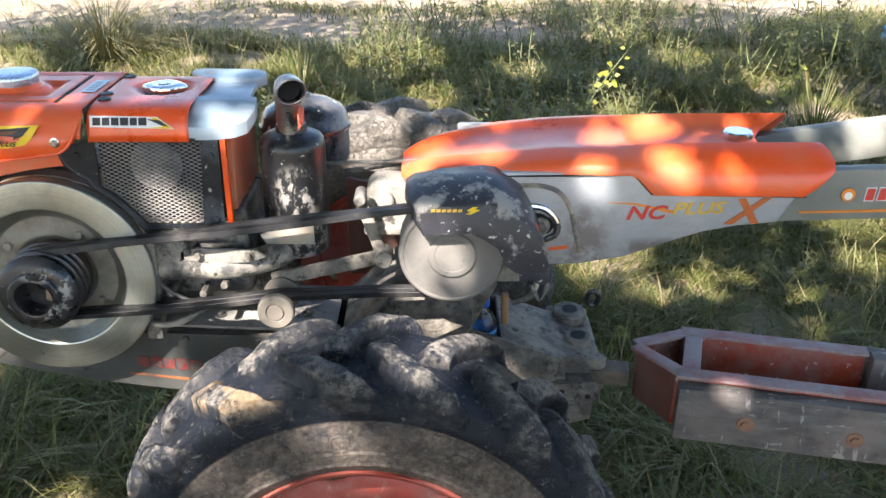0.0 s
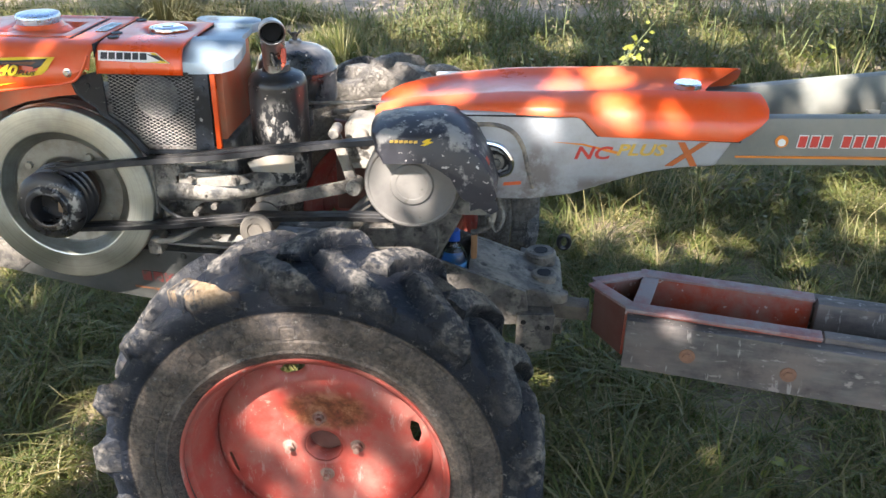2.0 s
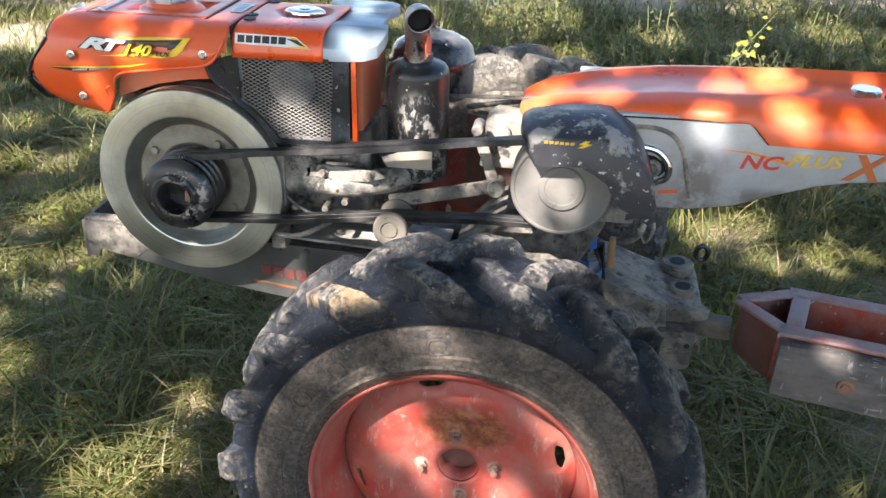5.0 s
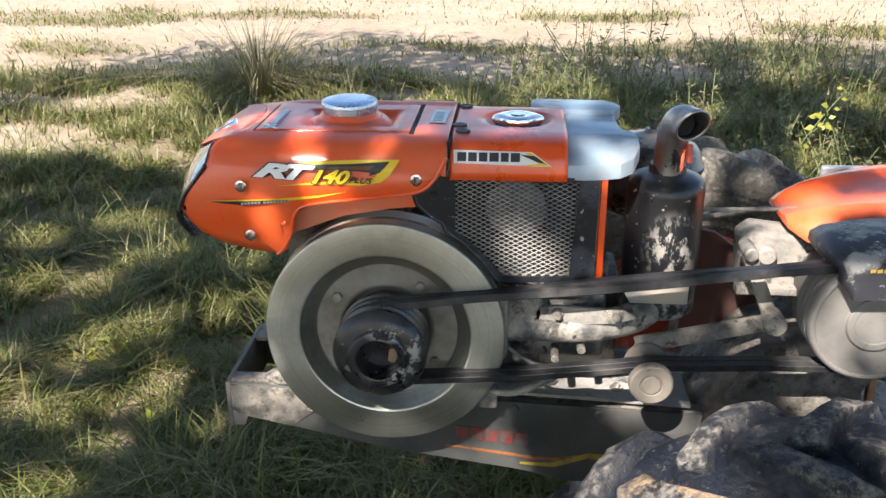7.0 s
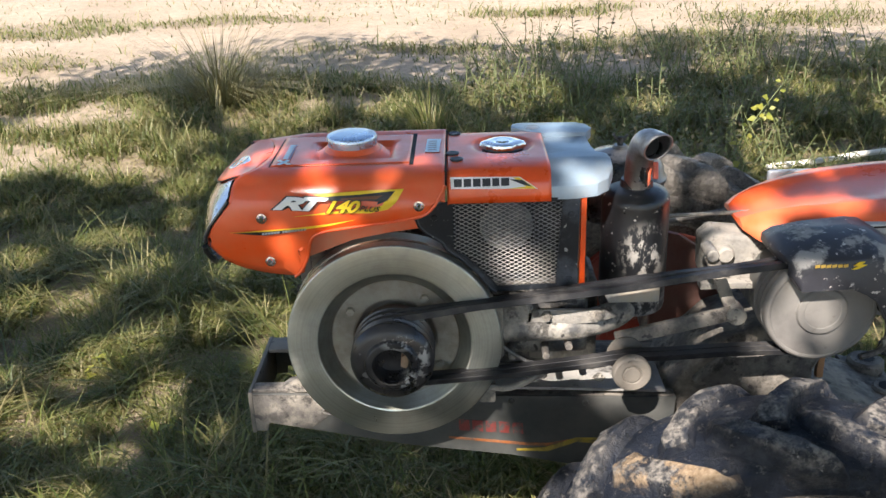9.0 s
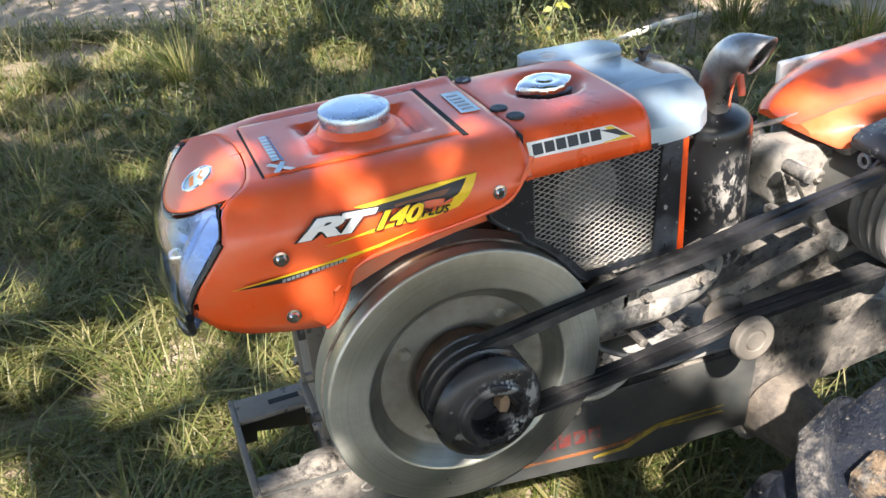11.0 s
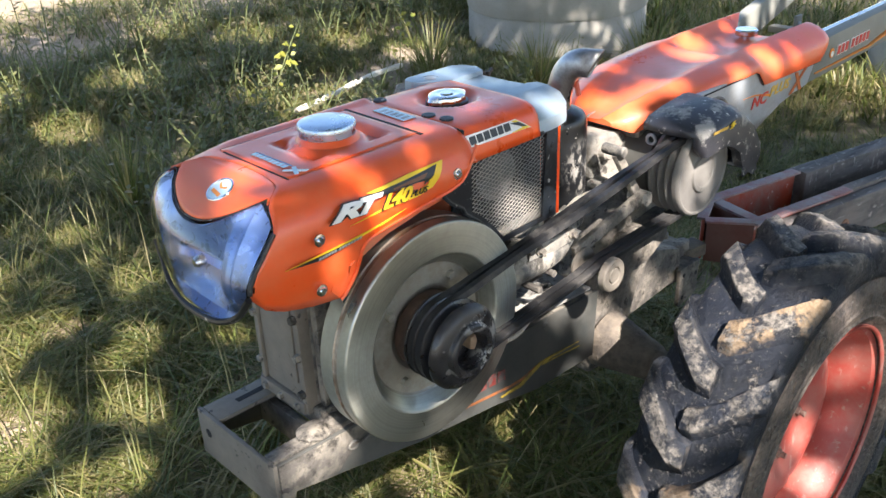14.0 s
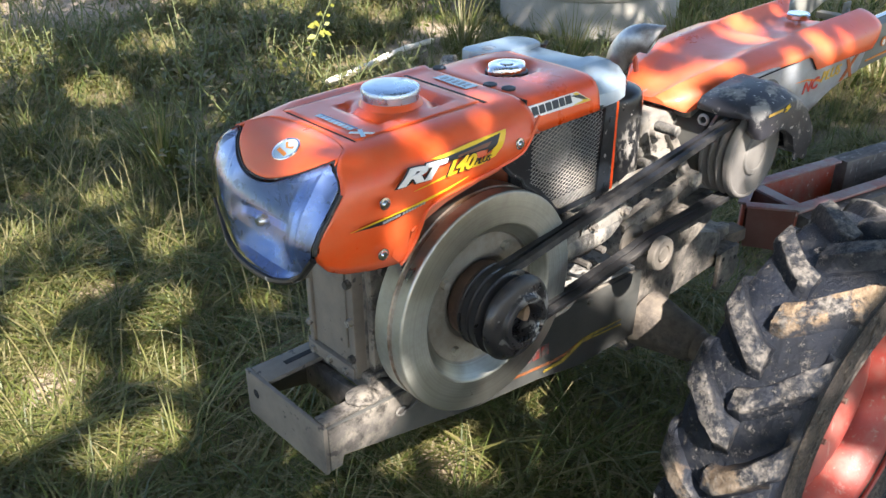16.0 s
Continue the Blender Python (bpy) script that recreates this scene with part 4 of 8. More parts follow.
def emblem():
    p = Vector((nose_x(-0.1, 1.056) - 0.001, CY - 0.015, 1.0570))
    n = Vector((-0.45, -0.02, 0.893)).normalized()
    a = lathe([(0.0, 0.0012), (0.019, 0.0012), (0.0195, -0.004)], p, n, 28)
    part("nose_emblem", a, BLUEPRINT, tractor, "round pale blue emblem")
    part("nose_emblem_ring", lathe([(0.018, 0.001), (0.0185, 0.0022), (0.0205, 0.0022), (0.0215, 0.001), (0.0215, -0.005)], p, n, 28), CHROME, tractor)
    r3 = Vector((0, 0, 1)).rotation_difference(n).to_matrix().to_4x4()
    m = Matrix.Translation(p + n * 0.0016) @ r3
    k = bmesh.new()
    for pts in ([(-0.012, -0.010), (-0.006, -0.010), (-0.002, 0.012), (-0.008, 0.012)], [(0.001, 0.001), (0.008, 0.010), (0.012, 0.008), (0.004, -0.001), (0.009, -0.010), (0.004, -0.011)]):
        k.faces.new([k.verts.new(m @ Vector((x, y, 0))) for x, y in pts])
    part("emblem_mark", k, ORANGEPRINT, tractor)


emblem()
# tank lid: flush with the top inside dark seams, with a sunken tray round the filler
TOP = ZT + 0.0010


def tank_lid():
    bm = bmesh.new()
    xs = list(np.linspace(-0.905, -0.846, 8)) + list(np.linspace(-0.838, -0.700, 20)) + list(np.linspace(-0.692, -0.670, 5))
    ys = list(np.linspace(1.529, 1.556, 5)) + list(np.linspace(1.561, 1.660, 16)) + list(np.linspace(1.665, 1.700, 6))
    step = lambda d: min(1.0, max(0.0, d / 0.009))
    rows = []
    for x in xs:
        row = []
        for y in ys:
            tray = min(step(x + 0.842), step(-0.697 - x), step(y - 1.557), step(1.664 - y))
            collar = min(1.0, max(0.0, (0.066 - math.hypot(x + 0.774, y - 1.612)) / 0.012))
            row.append(bm.verts.new((x, y, TOP - 0.009 * tray * (1 - collar) + 0.002 * collar)))
        rows.append(row)
    for a, b in zip(rows, rows[1:]):
        for i in range(len(ys) - 1):
            bm.faces.new((a[i], a[i + 1], b[i + 1], b[i]))
    return bm


lid = part("tank_lid", tank_lid(), ORANGE, hood_ob, "orange fuel tank lid with a sunken filler tray", angle=30)
lid.modifiers.new("thickness", "SOLIDIFY").thickness = 0.004
for x0, x1, y0, y1 in ((-0.6695, -0.6625, 1.520, 1.722), (-0.9085, -0.9055, 1.527, 1.690), (-0.9055, -0.6695, 1.7005, 1.7020)):
    part("lid_seam", box(x0, x1, y0, y1, ZT - 0.004, ZT + 0.0006, 0), DARK, hood_ob)
part("filler_neck", lathe([(0.050, 0.0), (0.047, 0.006), (0.044, 0.010), (0.040, 0.011), (0.0, 0.011)], (-0.774, 1.612, TOP), "z", 40), ORANGE, hood_ob)
cap = part("fuel_cap", lathe([(0.041, 0.0), (0.0425, 0.003), (0.0425, 0.022), (0.0445, 0.0235), (0.0445, 0.0275), (0.043, 0.0305), (0.040, 0.032), (0.025, 0.0335), (0.0, 0.034)], (-0.774, 1.612, TOP - 0.003), "z", 48), CAPMETAL, tractor, "brushed metal fuel cap")
# silver script sticker on the lid: bars only
for k in range(8):
    y = 1.562 + 0.0105 * k
    part("script_bar", slab([(-0.889, y), (-0.880, y + 0.001), (-0.881, y + 0.0085), (-0.890, y + 0.0075)], TOP + 0.0015, TOP + 0.0022, 0), BLUEPRINT, hood_ob)
part("script_bar", slab([(-0.876, 1.528), (-0.870, 1.530), (-0.893, 1.556), (-0.898, 1.553)], TOP + 0.0015, TOP + 0.0024, 0), WHITE, hood_ob)
part("script_bar", slab([(-0.894, 1.530), (-0.888, 1.528), (-0.876, 1.552), (-0.881, 1.555)], TOP + 0.0015, TOP + 0.0027, 0), BLUEPRINT, hood_ob)
part("script_bar", slab([(-0.8785, 1.560), (-0.8765, 1.560), (-0.8785, 1.645), (-0.8795, 1.645)], TOP + 0.0014, TOP + 0.0021, 0), DEEPBLUE, hood_ob)
for x, z in ((-0.914, 1.002), (-0.653, 1.0165), (-0.910, 0.919)):
    bt = lathe([(0.0, -0.006), (0.0042, -0.006), (0.0055, -0.0045), (0.0060, -0.002), (0.0088, -0.0015), (0.0092, 0.0)], (x, CY - HALF - 0.0025 + taper(z), z), "y", 18)
    part("hood_bolt", bt, CHROME, hood_ob, "steel button bolt")
# far-side matching bolts
for x, z in ((-0.914, 1.002), (-0.652, 1.018)):
    part("hood_bolt", lathe([(0.0, 0.006), (0.006, 0.005), (0.011, 0.0)], (x, CY + HALF + 0.0025, z), "y", 12), CHROME, hood_ob)


def hood_decal():
    """The yellow, black and white flash with its lettering on the hood's side."""
    y = CY - HALF - 0.0030
    tab = sorted((ZT - d, u) for u, d in SECTION if u > 0.75)

    def lay(bm):
        """Bends a flat print round the hood's shoulder and its drawn-in lower side."""
        bmesh.ops.triangulate(bm, faces=[f for f in bm.faces if len(f.verts) > 4])
        bmesh.ops.subdivide_edges(bm, edges=[e for e in bm.edges if e.calc_length() > 0.006], cuts=3, use_grid_fill=True)
        for v in bm.verts:
            v.co.y += HALF * (lerp(tab, ZT - SHOULDER) - lerp(tab, v.co.z)) if v.co.z > ZT - SHOULDER else taper(v.co.z)
        return bm

    part("decal_flash", lay(sheet([(-0.825, 1.0395), (-0.745, 1.0435), (-0.677, 1.0445), (-0.692, 1.022), (-0.705, 1.012), (-0.735, 1.0065), (-0.785, 1.0075), (-0.862, 1.0035), (-0.785, 1.0115), (-0.737, 1.0135), (-0.713, 1.0195), (-0.701, 1.0375), (-0.746, 1.034), (-0.800, 1.0335)], y)), YELLOW, hood_ob, "yellow decal flash")
    part("decal_flash", lay(sheet([(-0.800, 1.0365), (-0.746, 1.0385), (-0.691, 1.0425), (-0.705, 1.0275), (-0.722, 1.0215), (-0.719, 1.0265), (-0.735, 1.0285), (-0.800, 1.0300)], y - 0.0008)), BLACKPRINT, hood_ob, "black decal flash")
    part("decal_flash", lay(sheet([(-0.780, 1.0335), (-0.740, 1.0355), (-0.712, 1.0365), (-0.722, 1.0310), (-0.780, 1.0312)], y - 0.0012)), surface("brown_print", (0.16, 0.06, 0.02), 0.4, 0, 0.1, 20, grain=0), hood_ob)
    part("decal_flash", lay(sheet([(-0.971, 0.9765), (-0.862, 0.9825), (-0.801, 0.9885), (-0.758, 0.9955), (-0.801, 0.9855), (-0.863, 0.9780)], y)), YELLOW, hood_ob)
    part("decal_flash", lay(sheet([(-0.964, 0.9760), (-0.919, 0.9770), (-0.843, 0.9815), (-0.844, 0.9785), (-0.911, 0.9705), (-0.939, 0.9730)], y - 0.0008)), BLACKPRINT, hood_ob)
    for k in range(14):
        x = -0.917 + 0.0052 * k + (0.003 if k > 5 else 0)
        z = 0.9718 + 0.0005 * k
        part("fine_print_bar", lay(sheet([(x, z), (x + 0.0038, z), (x + 0.0045, z + 0.0036), (x + 0.0007, z + 0.0036)], y - 0.0014)), SILVER, hood_ob)
    for txt, size, x, z, mat, sx, fat in (("R", 0.0285, -0.894, 1.0195, WHITE, 2.60, 0.0013), ("T", 0.0300, -0.8560, 1.0170, WHITE, 1.95, 0.0015), ("1", 0.0285, -0.8110, 1.0120, YELLOW, 1.30, 0.0010), ("40", 0.0285, -0.7915, 1.0125, YELLOW, 1.25, 0.0010), ("PLUS", 0.0125, -0.7520, 1.0120, BLACKPRINT, 1.2, 0.0001)):
        up = 0.0040 if txt in ("1", "40") else 0.0018
        if txt != "PLUS":
            part("decal_lettering", lay(letters(txt, size, on_side(x, y - up, z, -3.5, sx), shear=0.42, fat=fat + 0.0011)), BLACKPRINT, hood_ob, smooth=False)
        part("decal_lettering", lay(letters(txt, size, on_side(x, y - up - 0.0010, z, -3.5, sx), shear=0.42, fat=fat)), mat, hood_ob, "slanted decal lettering", smooth=False)


hood_decal()


# -- radiator block behind the hood --
def radiator():
    x0, x1, y0, y1 = -0.608, -0.372, 1.492, 1.735
    body = box(x0 + 0.004, x1, y0 + 0.040, y1, 0.852, 1.052, 0.006)
    r = part("radiator_housing", body, ORANGE_RAD, tractor, "orange radiator housing")
    # orange top cover with a round dish for the cap
    bm = bmesh.new()
    ys = [1.4835, 1.4845, 1.487, 1.490, 1.496, 1.504, 1.515, 1.530] + list(np.linspace(1.545, 1.690, 26)) + [1.705, 1.720, 1.732, 1.739, 1.743, 1.745]
    zs = [1.010, 1.022, 1.036, 1.046, 1.0550, 1.0610, 1.0650, 1.0665] + [1.0675] * 26 + [1.067, 1.064, 1.057, 1.045, 1.030, 1.012]
    xs = [-0.6065, -0.602] + list(np.linspace(-0.590, -0.440, 26)) + [-0.434]
    dish = lambda x, y: 0.013 * min(1.0, max(0.0, (0.054 - math.hypot(x + 0.508, y - 1.628)) / 0.013))
    g = [[bm.verts.new((x, y, z - dish(x, y) - (0.0015 if i == 0 else 0))) for y, z in zip(ys, zs)] for i, x in enumerate(xs)]
    for a, b in zip(g, g[1:]):
        for i in range(len(ys) - 1):
            bm.faces.new((a[i], a[i + 1], b[i + 1], b[i]))
    c = part("radiator_cover", bm, ORANGE, tractor, "orange pressed radiator cover", angle=40)
    c.modifiers.new("thickness", "SOLIDIFY").thickness = 0.004
    part("cover_seam", box(-0.6095, -0.6065, 1.490, 1.735, 1.040, 1.0660, 0), DARK, c)
    # rubber grommets
    for gx, gy in ((-0.597, 1.579), (-0.590, 1.545), (-0.594, 1.702)):
        part("grommet", lathe([(0.0115, 0.0), (0.011, 0.003), (0.006, 0.004), (0.0, 0.002)], (gx, gy, 1.0668), "z", 18), BLACKPLATE, c, "dark rubber grommet")
    # silver data plate
    part("data_plate", slab([(-0.645, 1.585), (-0.620, 1.583), (-0.618, 1.660), (-0.643, 1.662)], TOP, TOP + 0.001, 0), BLUEPRINT, hood_ob, "pale data plate")
    for k in range(5):
        part("data_bar", slab([(-0.640, 1.592 + 0.013 * k), (-0.625, 1.592 + 0.013 * k), (-0.625, 1.598 + 0.013 * k), (-0.640, 1.598 + 0.013 * k)], TOP + 0.001, TOP + 0.0016, 0), SILVER, hood_ob)
    # brand strip, leaning back with the cover's side: white field, dark bars for letters, yellow corner
    def strip(pts, lift):
        b = sheet(pts, 1.4828 - lift)
        for v in b.verts:
            v.co.y += (v.co.z - 1.030) * 0.40 + 0.0006
        return b

    part("brand_strip", strip([(-0.601, 1.0535), (-0.486, 1.0515), (-0.457, 1.0325), (-0.600, 1.0355)], 0.0), WHITE, c, "white and yellow name strip")
    x = -0.595
    for wdt in (0.0130, 0.0125, 0.0125, 0.0135, 0.0115, 0.0135):
        part("letter_bar", strip([(x, 1.0505), (x + wdt, 1.0505), (x + wdt, 1.0385), (x, 1.0385)], 0.0010), BLACKPRINT, c)
        x += wdt + 0.0030
    part("brand_flash", strip([(-0.497, 1.0508), (-0.487, 1.0506), (-0.459, 1.0330), (-0.504, 1.0342), (-0.476, 1.0365)], 0.0009), YELLOW, c)
    part("brand_flash", strip([(-0.503, 1.0485), (-0.482, 1.0470), (-0.466, 1.0365), (-0.478, 1.0385)], 0.0013), BLACKPRINT, c)
    # cap: chrome, two ears, over a black neck
    cx, cy = -0.508, 1.628
    part("radiator_neck", lathe([(0.037, 0.0), (0.036, 0.009), (0.030, 0.011), (0.0, 0.011)], (cx, cy, 1.0535), "z", 32), BLACK, tractor, "black filler neck")
    capb = bmesh.new()
    n = 64
    prof = [(0.0, 0.0135), (0.011, 0.0135), (0.013, 0.0115), (0.020, 0.0125), (0.027, 0.0120), (0.031, 0.0095), (0.0325, 0.005), (0.032, 0.0)]
    lobe = lambda q, r0: 1 + (0.26 * max(0.0, math.cos(2 * q)) ** 3 + 0.02 * math.cos(12 * q)) * max(0.0, (r0 - 0.019) / 0.013)
    rings = []
    for r0, h in prof:
        rings.append([capb.verts.new((cx + r0 * lobe(q, r0) * math.cos(q), cy + r0 * lobe(q, r0) * math.sin(q), 1.0625 + h)) for q in (2 * math.pi * i / n for i in range(n))] if r0 else [capb.verts.new((cx, cy, 1.0625 + h))])
    for a, b in zip(rings, rings[1:]):
        for i in range(n):
            j = (i + 1) % n
            capb.faces.new((a[0], b[i], b[j]) if len(a) == 1 else (a[i], b[i], b[j], a[j]))
    part("radiator_cap", capb, CHROME, tractor, "chrome radiator cap with two ears")
    # black side panel with a window of expanded metal
    out = [(-0.662, 0.992), (-0.655, 0.970), (-0.640, 0.955), (-0.617, 0.940), (-0.611, 0.927), (-0.585, 0.908), (-0.555, 0.878), (-0.535, 0.850), (-0.527, 0.846), (-0.388, 0.850), (-0.386, 1.016), (-0.600, 1.016), (-0.640, 1.004)]
    win = [(-0.598, 0.927), (-0.575, 0.911), (-0.545, 0.880), (-0.525, 0.856), (-0.425, 0.858), (-0.415, 1.010), (-0.598, 1.010)]
    bm = bmesh.new()
    vo = [bm.verts.new((x, y0 - 0.004, z)) for x, z in out]
    vi = [bm.verts.new((x, y0 - 0.004, z)) for x, z in win]
    es = [bm.edges.new((vs[i], vs[(i + 1) % len(vs)])) for vs in (vo, vi) for i in range(len(vs))]
    bmesh.ops.triangle_fill(bm, edges=es, use_beauty=True)
    drop = []
    for f in bm.faces:
        cxx, czz = f.calc_center_median().x, f.calc_center_median().z
        inside = False
        for (xa, za), (xb, zb) in zip(win, win[1:] + win[:1]):
            if (za > czz) != (zb > czz) and cxx < (xb - xa) * (czz - za) / (zb - za) + xa:
                inside = not inside
        if inside:
            drop.append(f)
    bmesh.ops.delete(bm, geom=drop, context="FACES")
    p = part("side_panel", bm, BLACKPLATE, tractor, "black scuffed radiator side panel", smooth=False)
    p.modifiers.new("thickness", "SOLIDIFY").thickness = 0.003
    edge = [Vector((x, y0 - 0.004, z)) for x, z in out[:9]]
    part("panel_edge", tube(edge, 0.004, 8), BLACKPLATE, p, "rolled black panel edge")
    # expanded metal: two families of slanting strands cut to the window
    mesh = bmesh.new()
    slope = 0.52
    pitch = 0.0073

    def clip(f0, s):
        """Stretch of the line z = f0 + s * x that lies inside the window."""
        hits = []
        for (xa, za), (xb, zb) in zip(win, win[1:] + win[:1]):
            da, db = za - (f0 + s * xa), zb - (f0 + s * xb)
            if (da > 0) != (db > 0):
                hits.append(xa + (xb - xa) * da / (da - db))
        hits.sort()
        return list(zip(hits[::2], hits[1::2]))

    for s in (slope, -slope):
        for k in range(-40, 80):
            f0 = 0.92 + s * 0.5 + k * pitch
            for xa, xb in clip(f0, s):
                if xb - xa < 0.002:
                    continue
                a, b = Vector((xa, y0 - 0.001, f0 + s * xa)), Vector((xb, y0 - 0.001, f0 + s * xb))
                d = (b - a).normalized()
                nrm = Vector((-d.z, 0, d.x)) * 0.00050
                t = Vector((0, -0.0012 if s > 0 else 0.0, 0))
                e = Vector((0, 0.0016, 0))
                vs = [mesh.verts.new(q) for q in (a - nrm + t, b - nrm + t, b + nrm + t + e * 0.4, a + nrm + t + e * 0.4, a + t + e, b + t + e)]
                mesh.faces.new(vs[:4])
                mesh.faces.new((vs[0], vs[4], vs[5], vs[1]))
                mesh.faces.new((vs[3], vs[2], vs[5], vs[4]))
    part("grille_mesh", mesh, surface("grille_wire", (0.15, 0.15, 0.148), 0.5, 0.3, 0.2, 12, dust=0.4, dust_col=(0.40, 0.365, 0.32), dscale=6, grain=0), p, "dusty expanded-metal grille", smooth=False)
    # added dark sheet that stands in for the shade behind the mesh
    part("grille_shade_sheet", box(-0.604, -0.388, y0 + 0.030, y0 + 0.036, 0.853, 1.050, 0), DARK, p)
    part("fan", lathe([(0.0, -0.002), (0.038, -0.002), (0.044, 0.001), (0.046, 0.006)], (-0.507, y0 + 0.022, 0.955), "y", 32), surface("fan_grey", (0.075, 0.075, 0.074), 0.7, 0, 0.2, 15, dust=0.3, dust_col=(0.2, 0.19, 0.17), dscale=15), p, "grey round fan boss")
    for px_, pz in ((-0.400, 0.985), (-0.402, 0.866), (-0.630, 0.985)):
        part("panel_bolt", lathe([(0, -0.0095), (0.005, -0.0095), (0.006, -0.007), (0.010, -0.0068), (0.010, -0.004)], (px_, y0, pz), "y", 12), BLACKPLATE, p)
    part("corner_strip", box(-0.384, -0.374, y0 - 0.003, y0 + 0.008, 0.848, 1.034, 0.002), ORANGE, tractor, "narrow orange corner strip")
    return r


radiator()


def top_bracket():
    far = [(-0.487, 1.742), (-0.484, 1.762), (-0.470, 1.770), (-0.362, 1.764), (-0.345, 1.748), (-0.338, 1.722), (-0.350, 1.694), (-0.436, 1.694), (-0.462, 1.712)]
    b = part("top_bracket", slab(far, 1.047, 1.0675, 0.0025, 2), BLUEGREY, tractor, "pale silver-blue pressed top bracket")
    web = slab([(-0.438, 1.562), (-0.436, 1.700), (-0.352, 1.700), (-0.350, 1.630), (-0.340, 1.562)], 1.046, 1.0590, 0.0025, 2)
    part("bracket_web", web, BLUEGREY, b)
    # near arm: a flat back that slopes down to a deep rounded front skirt
    cols = [[(-0.477, 1.566, 1.0645), (-0.474, 1.546, 1.0605), (-0.461, 1.520, 1.0510), (-0.436, 1.488, 1.0345)],
            [(-0.440, 1.570, 1.0670), (-0.438, 1.546, 1.0645), (-0.430, 1.517, 1.0535), (-0.412, 1.485, 1.0350)],
            [(-0.400, 1.575, 1.0680), (-0.398, 1.548, 1.0660), (-0.394, 1.518, 1.0550), (-0.386, 1.486, 1.0355)],
            [(-0.360, 1.578, 1.0675), (-0.356, 1.550, 1.0655), (-0.354, 1.522, 1.0555), (-0.357, 1.493, 1.0365)],
            [(-0.332, 1.578, 1.0625), (-0.327, 1.555, 1.0600), (-0.327, 1.530, 1.0530), (-0.337, 1.507, 1.0405)]]
    bm = bmesh.new()
    g = [[bm.verts.new(p) for p in c] for c in cols]
    for a, c in zip(g, g[1:]):
        for i in range(3):
            bm.faces.new((a[i], a[i + 1], c[i + 1], c[i]))
    edge = [(v, 0.006) for v in g[0][:3]] + [(g[0][3], 0.022)] + [(c[3], 0.022) for c in g[1:]] + [(v, 0.021) for v in g[4][2::-1]] + [(c[0], 0.018) for c in g[3:0:-1]]
    low = [bm.verts.new(v.co + Vector((0, -0.0015, -d))) for v, d in edge]
    n = len(edge)
    for i in range(n):
        j = (i + 1) % n
        bm.faces.new((edge[i][0], low[i], low[j], edge[j][0]))
    bmesh.ops.recalc_face_normals(bm, faces=bm.faces)
    part("bracket_arm", bev(bm, 0.0022, 2, 30), BLUEGREY, b, angle=14)
    for x, y, z in ((-0.446, 1.540, 1.0632), (-0.448, 1.732, 1.0672)):
        part("bolt_recess", lathe([(0.015, 0.001), (0.013, -0.0005), (0.009, 0.0012), (0.0, 0.0018)], (x, y, z), "z", 20), SILVER, b, "dull bolt recess")


top_bracket()


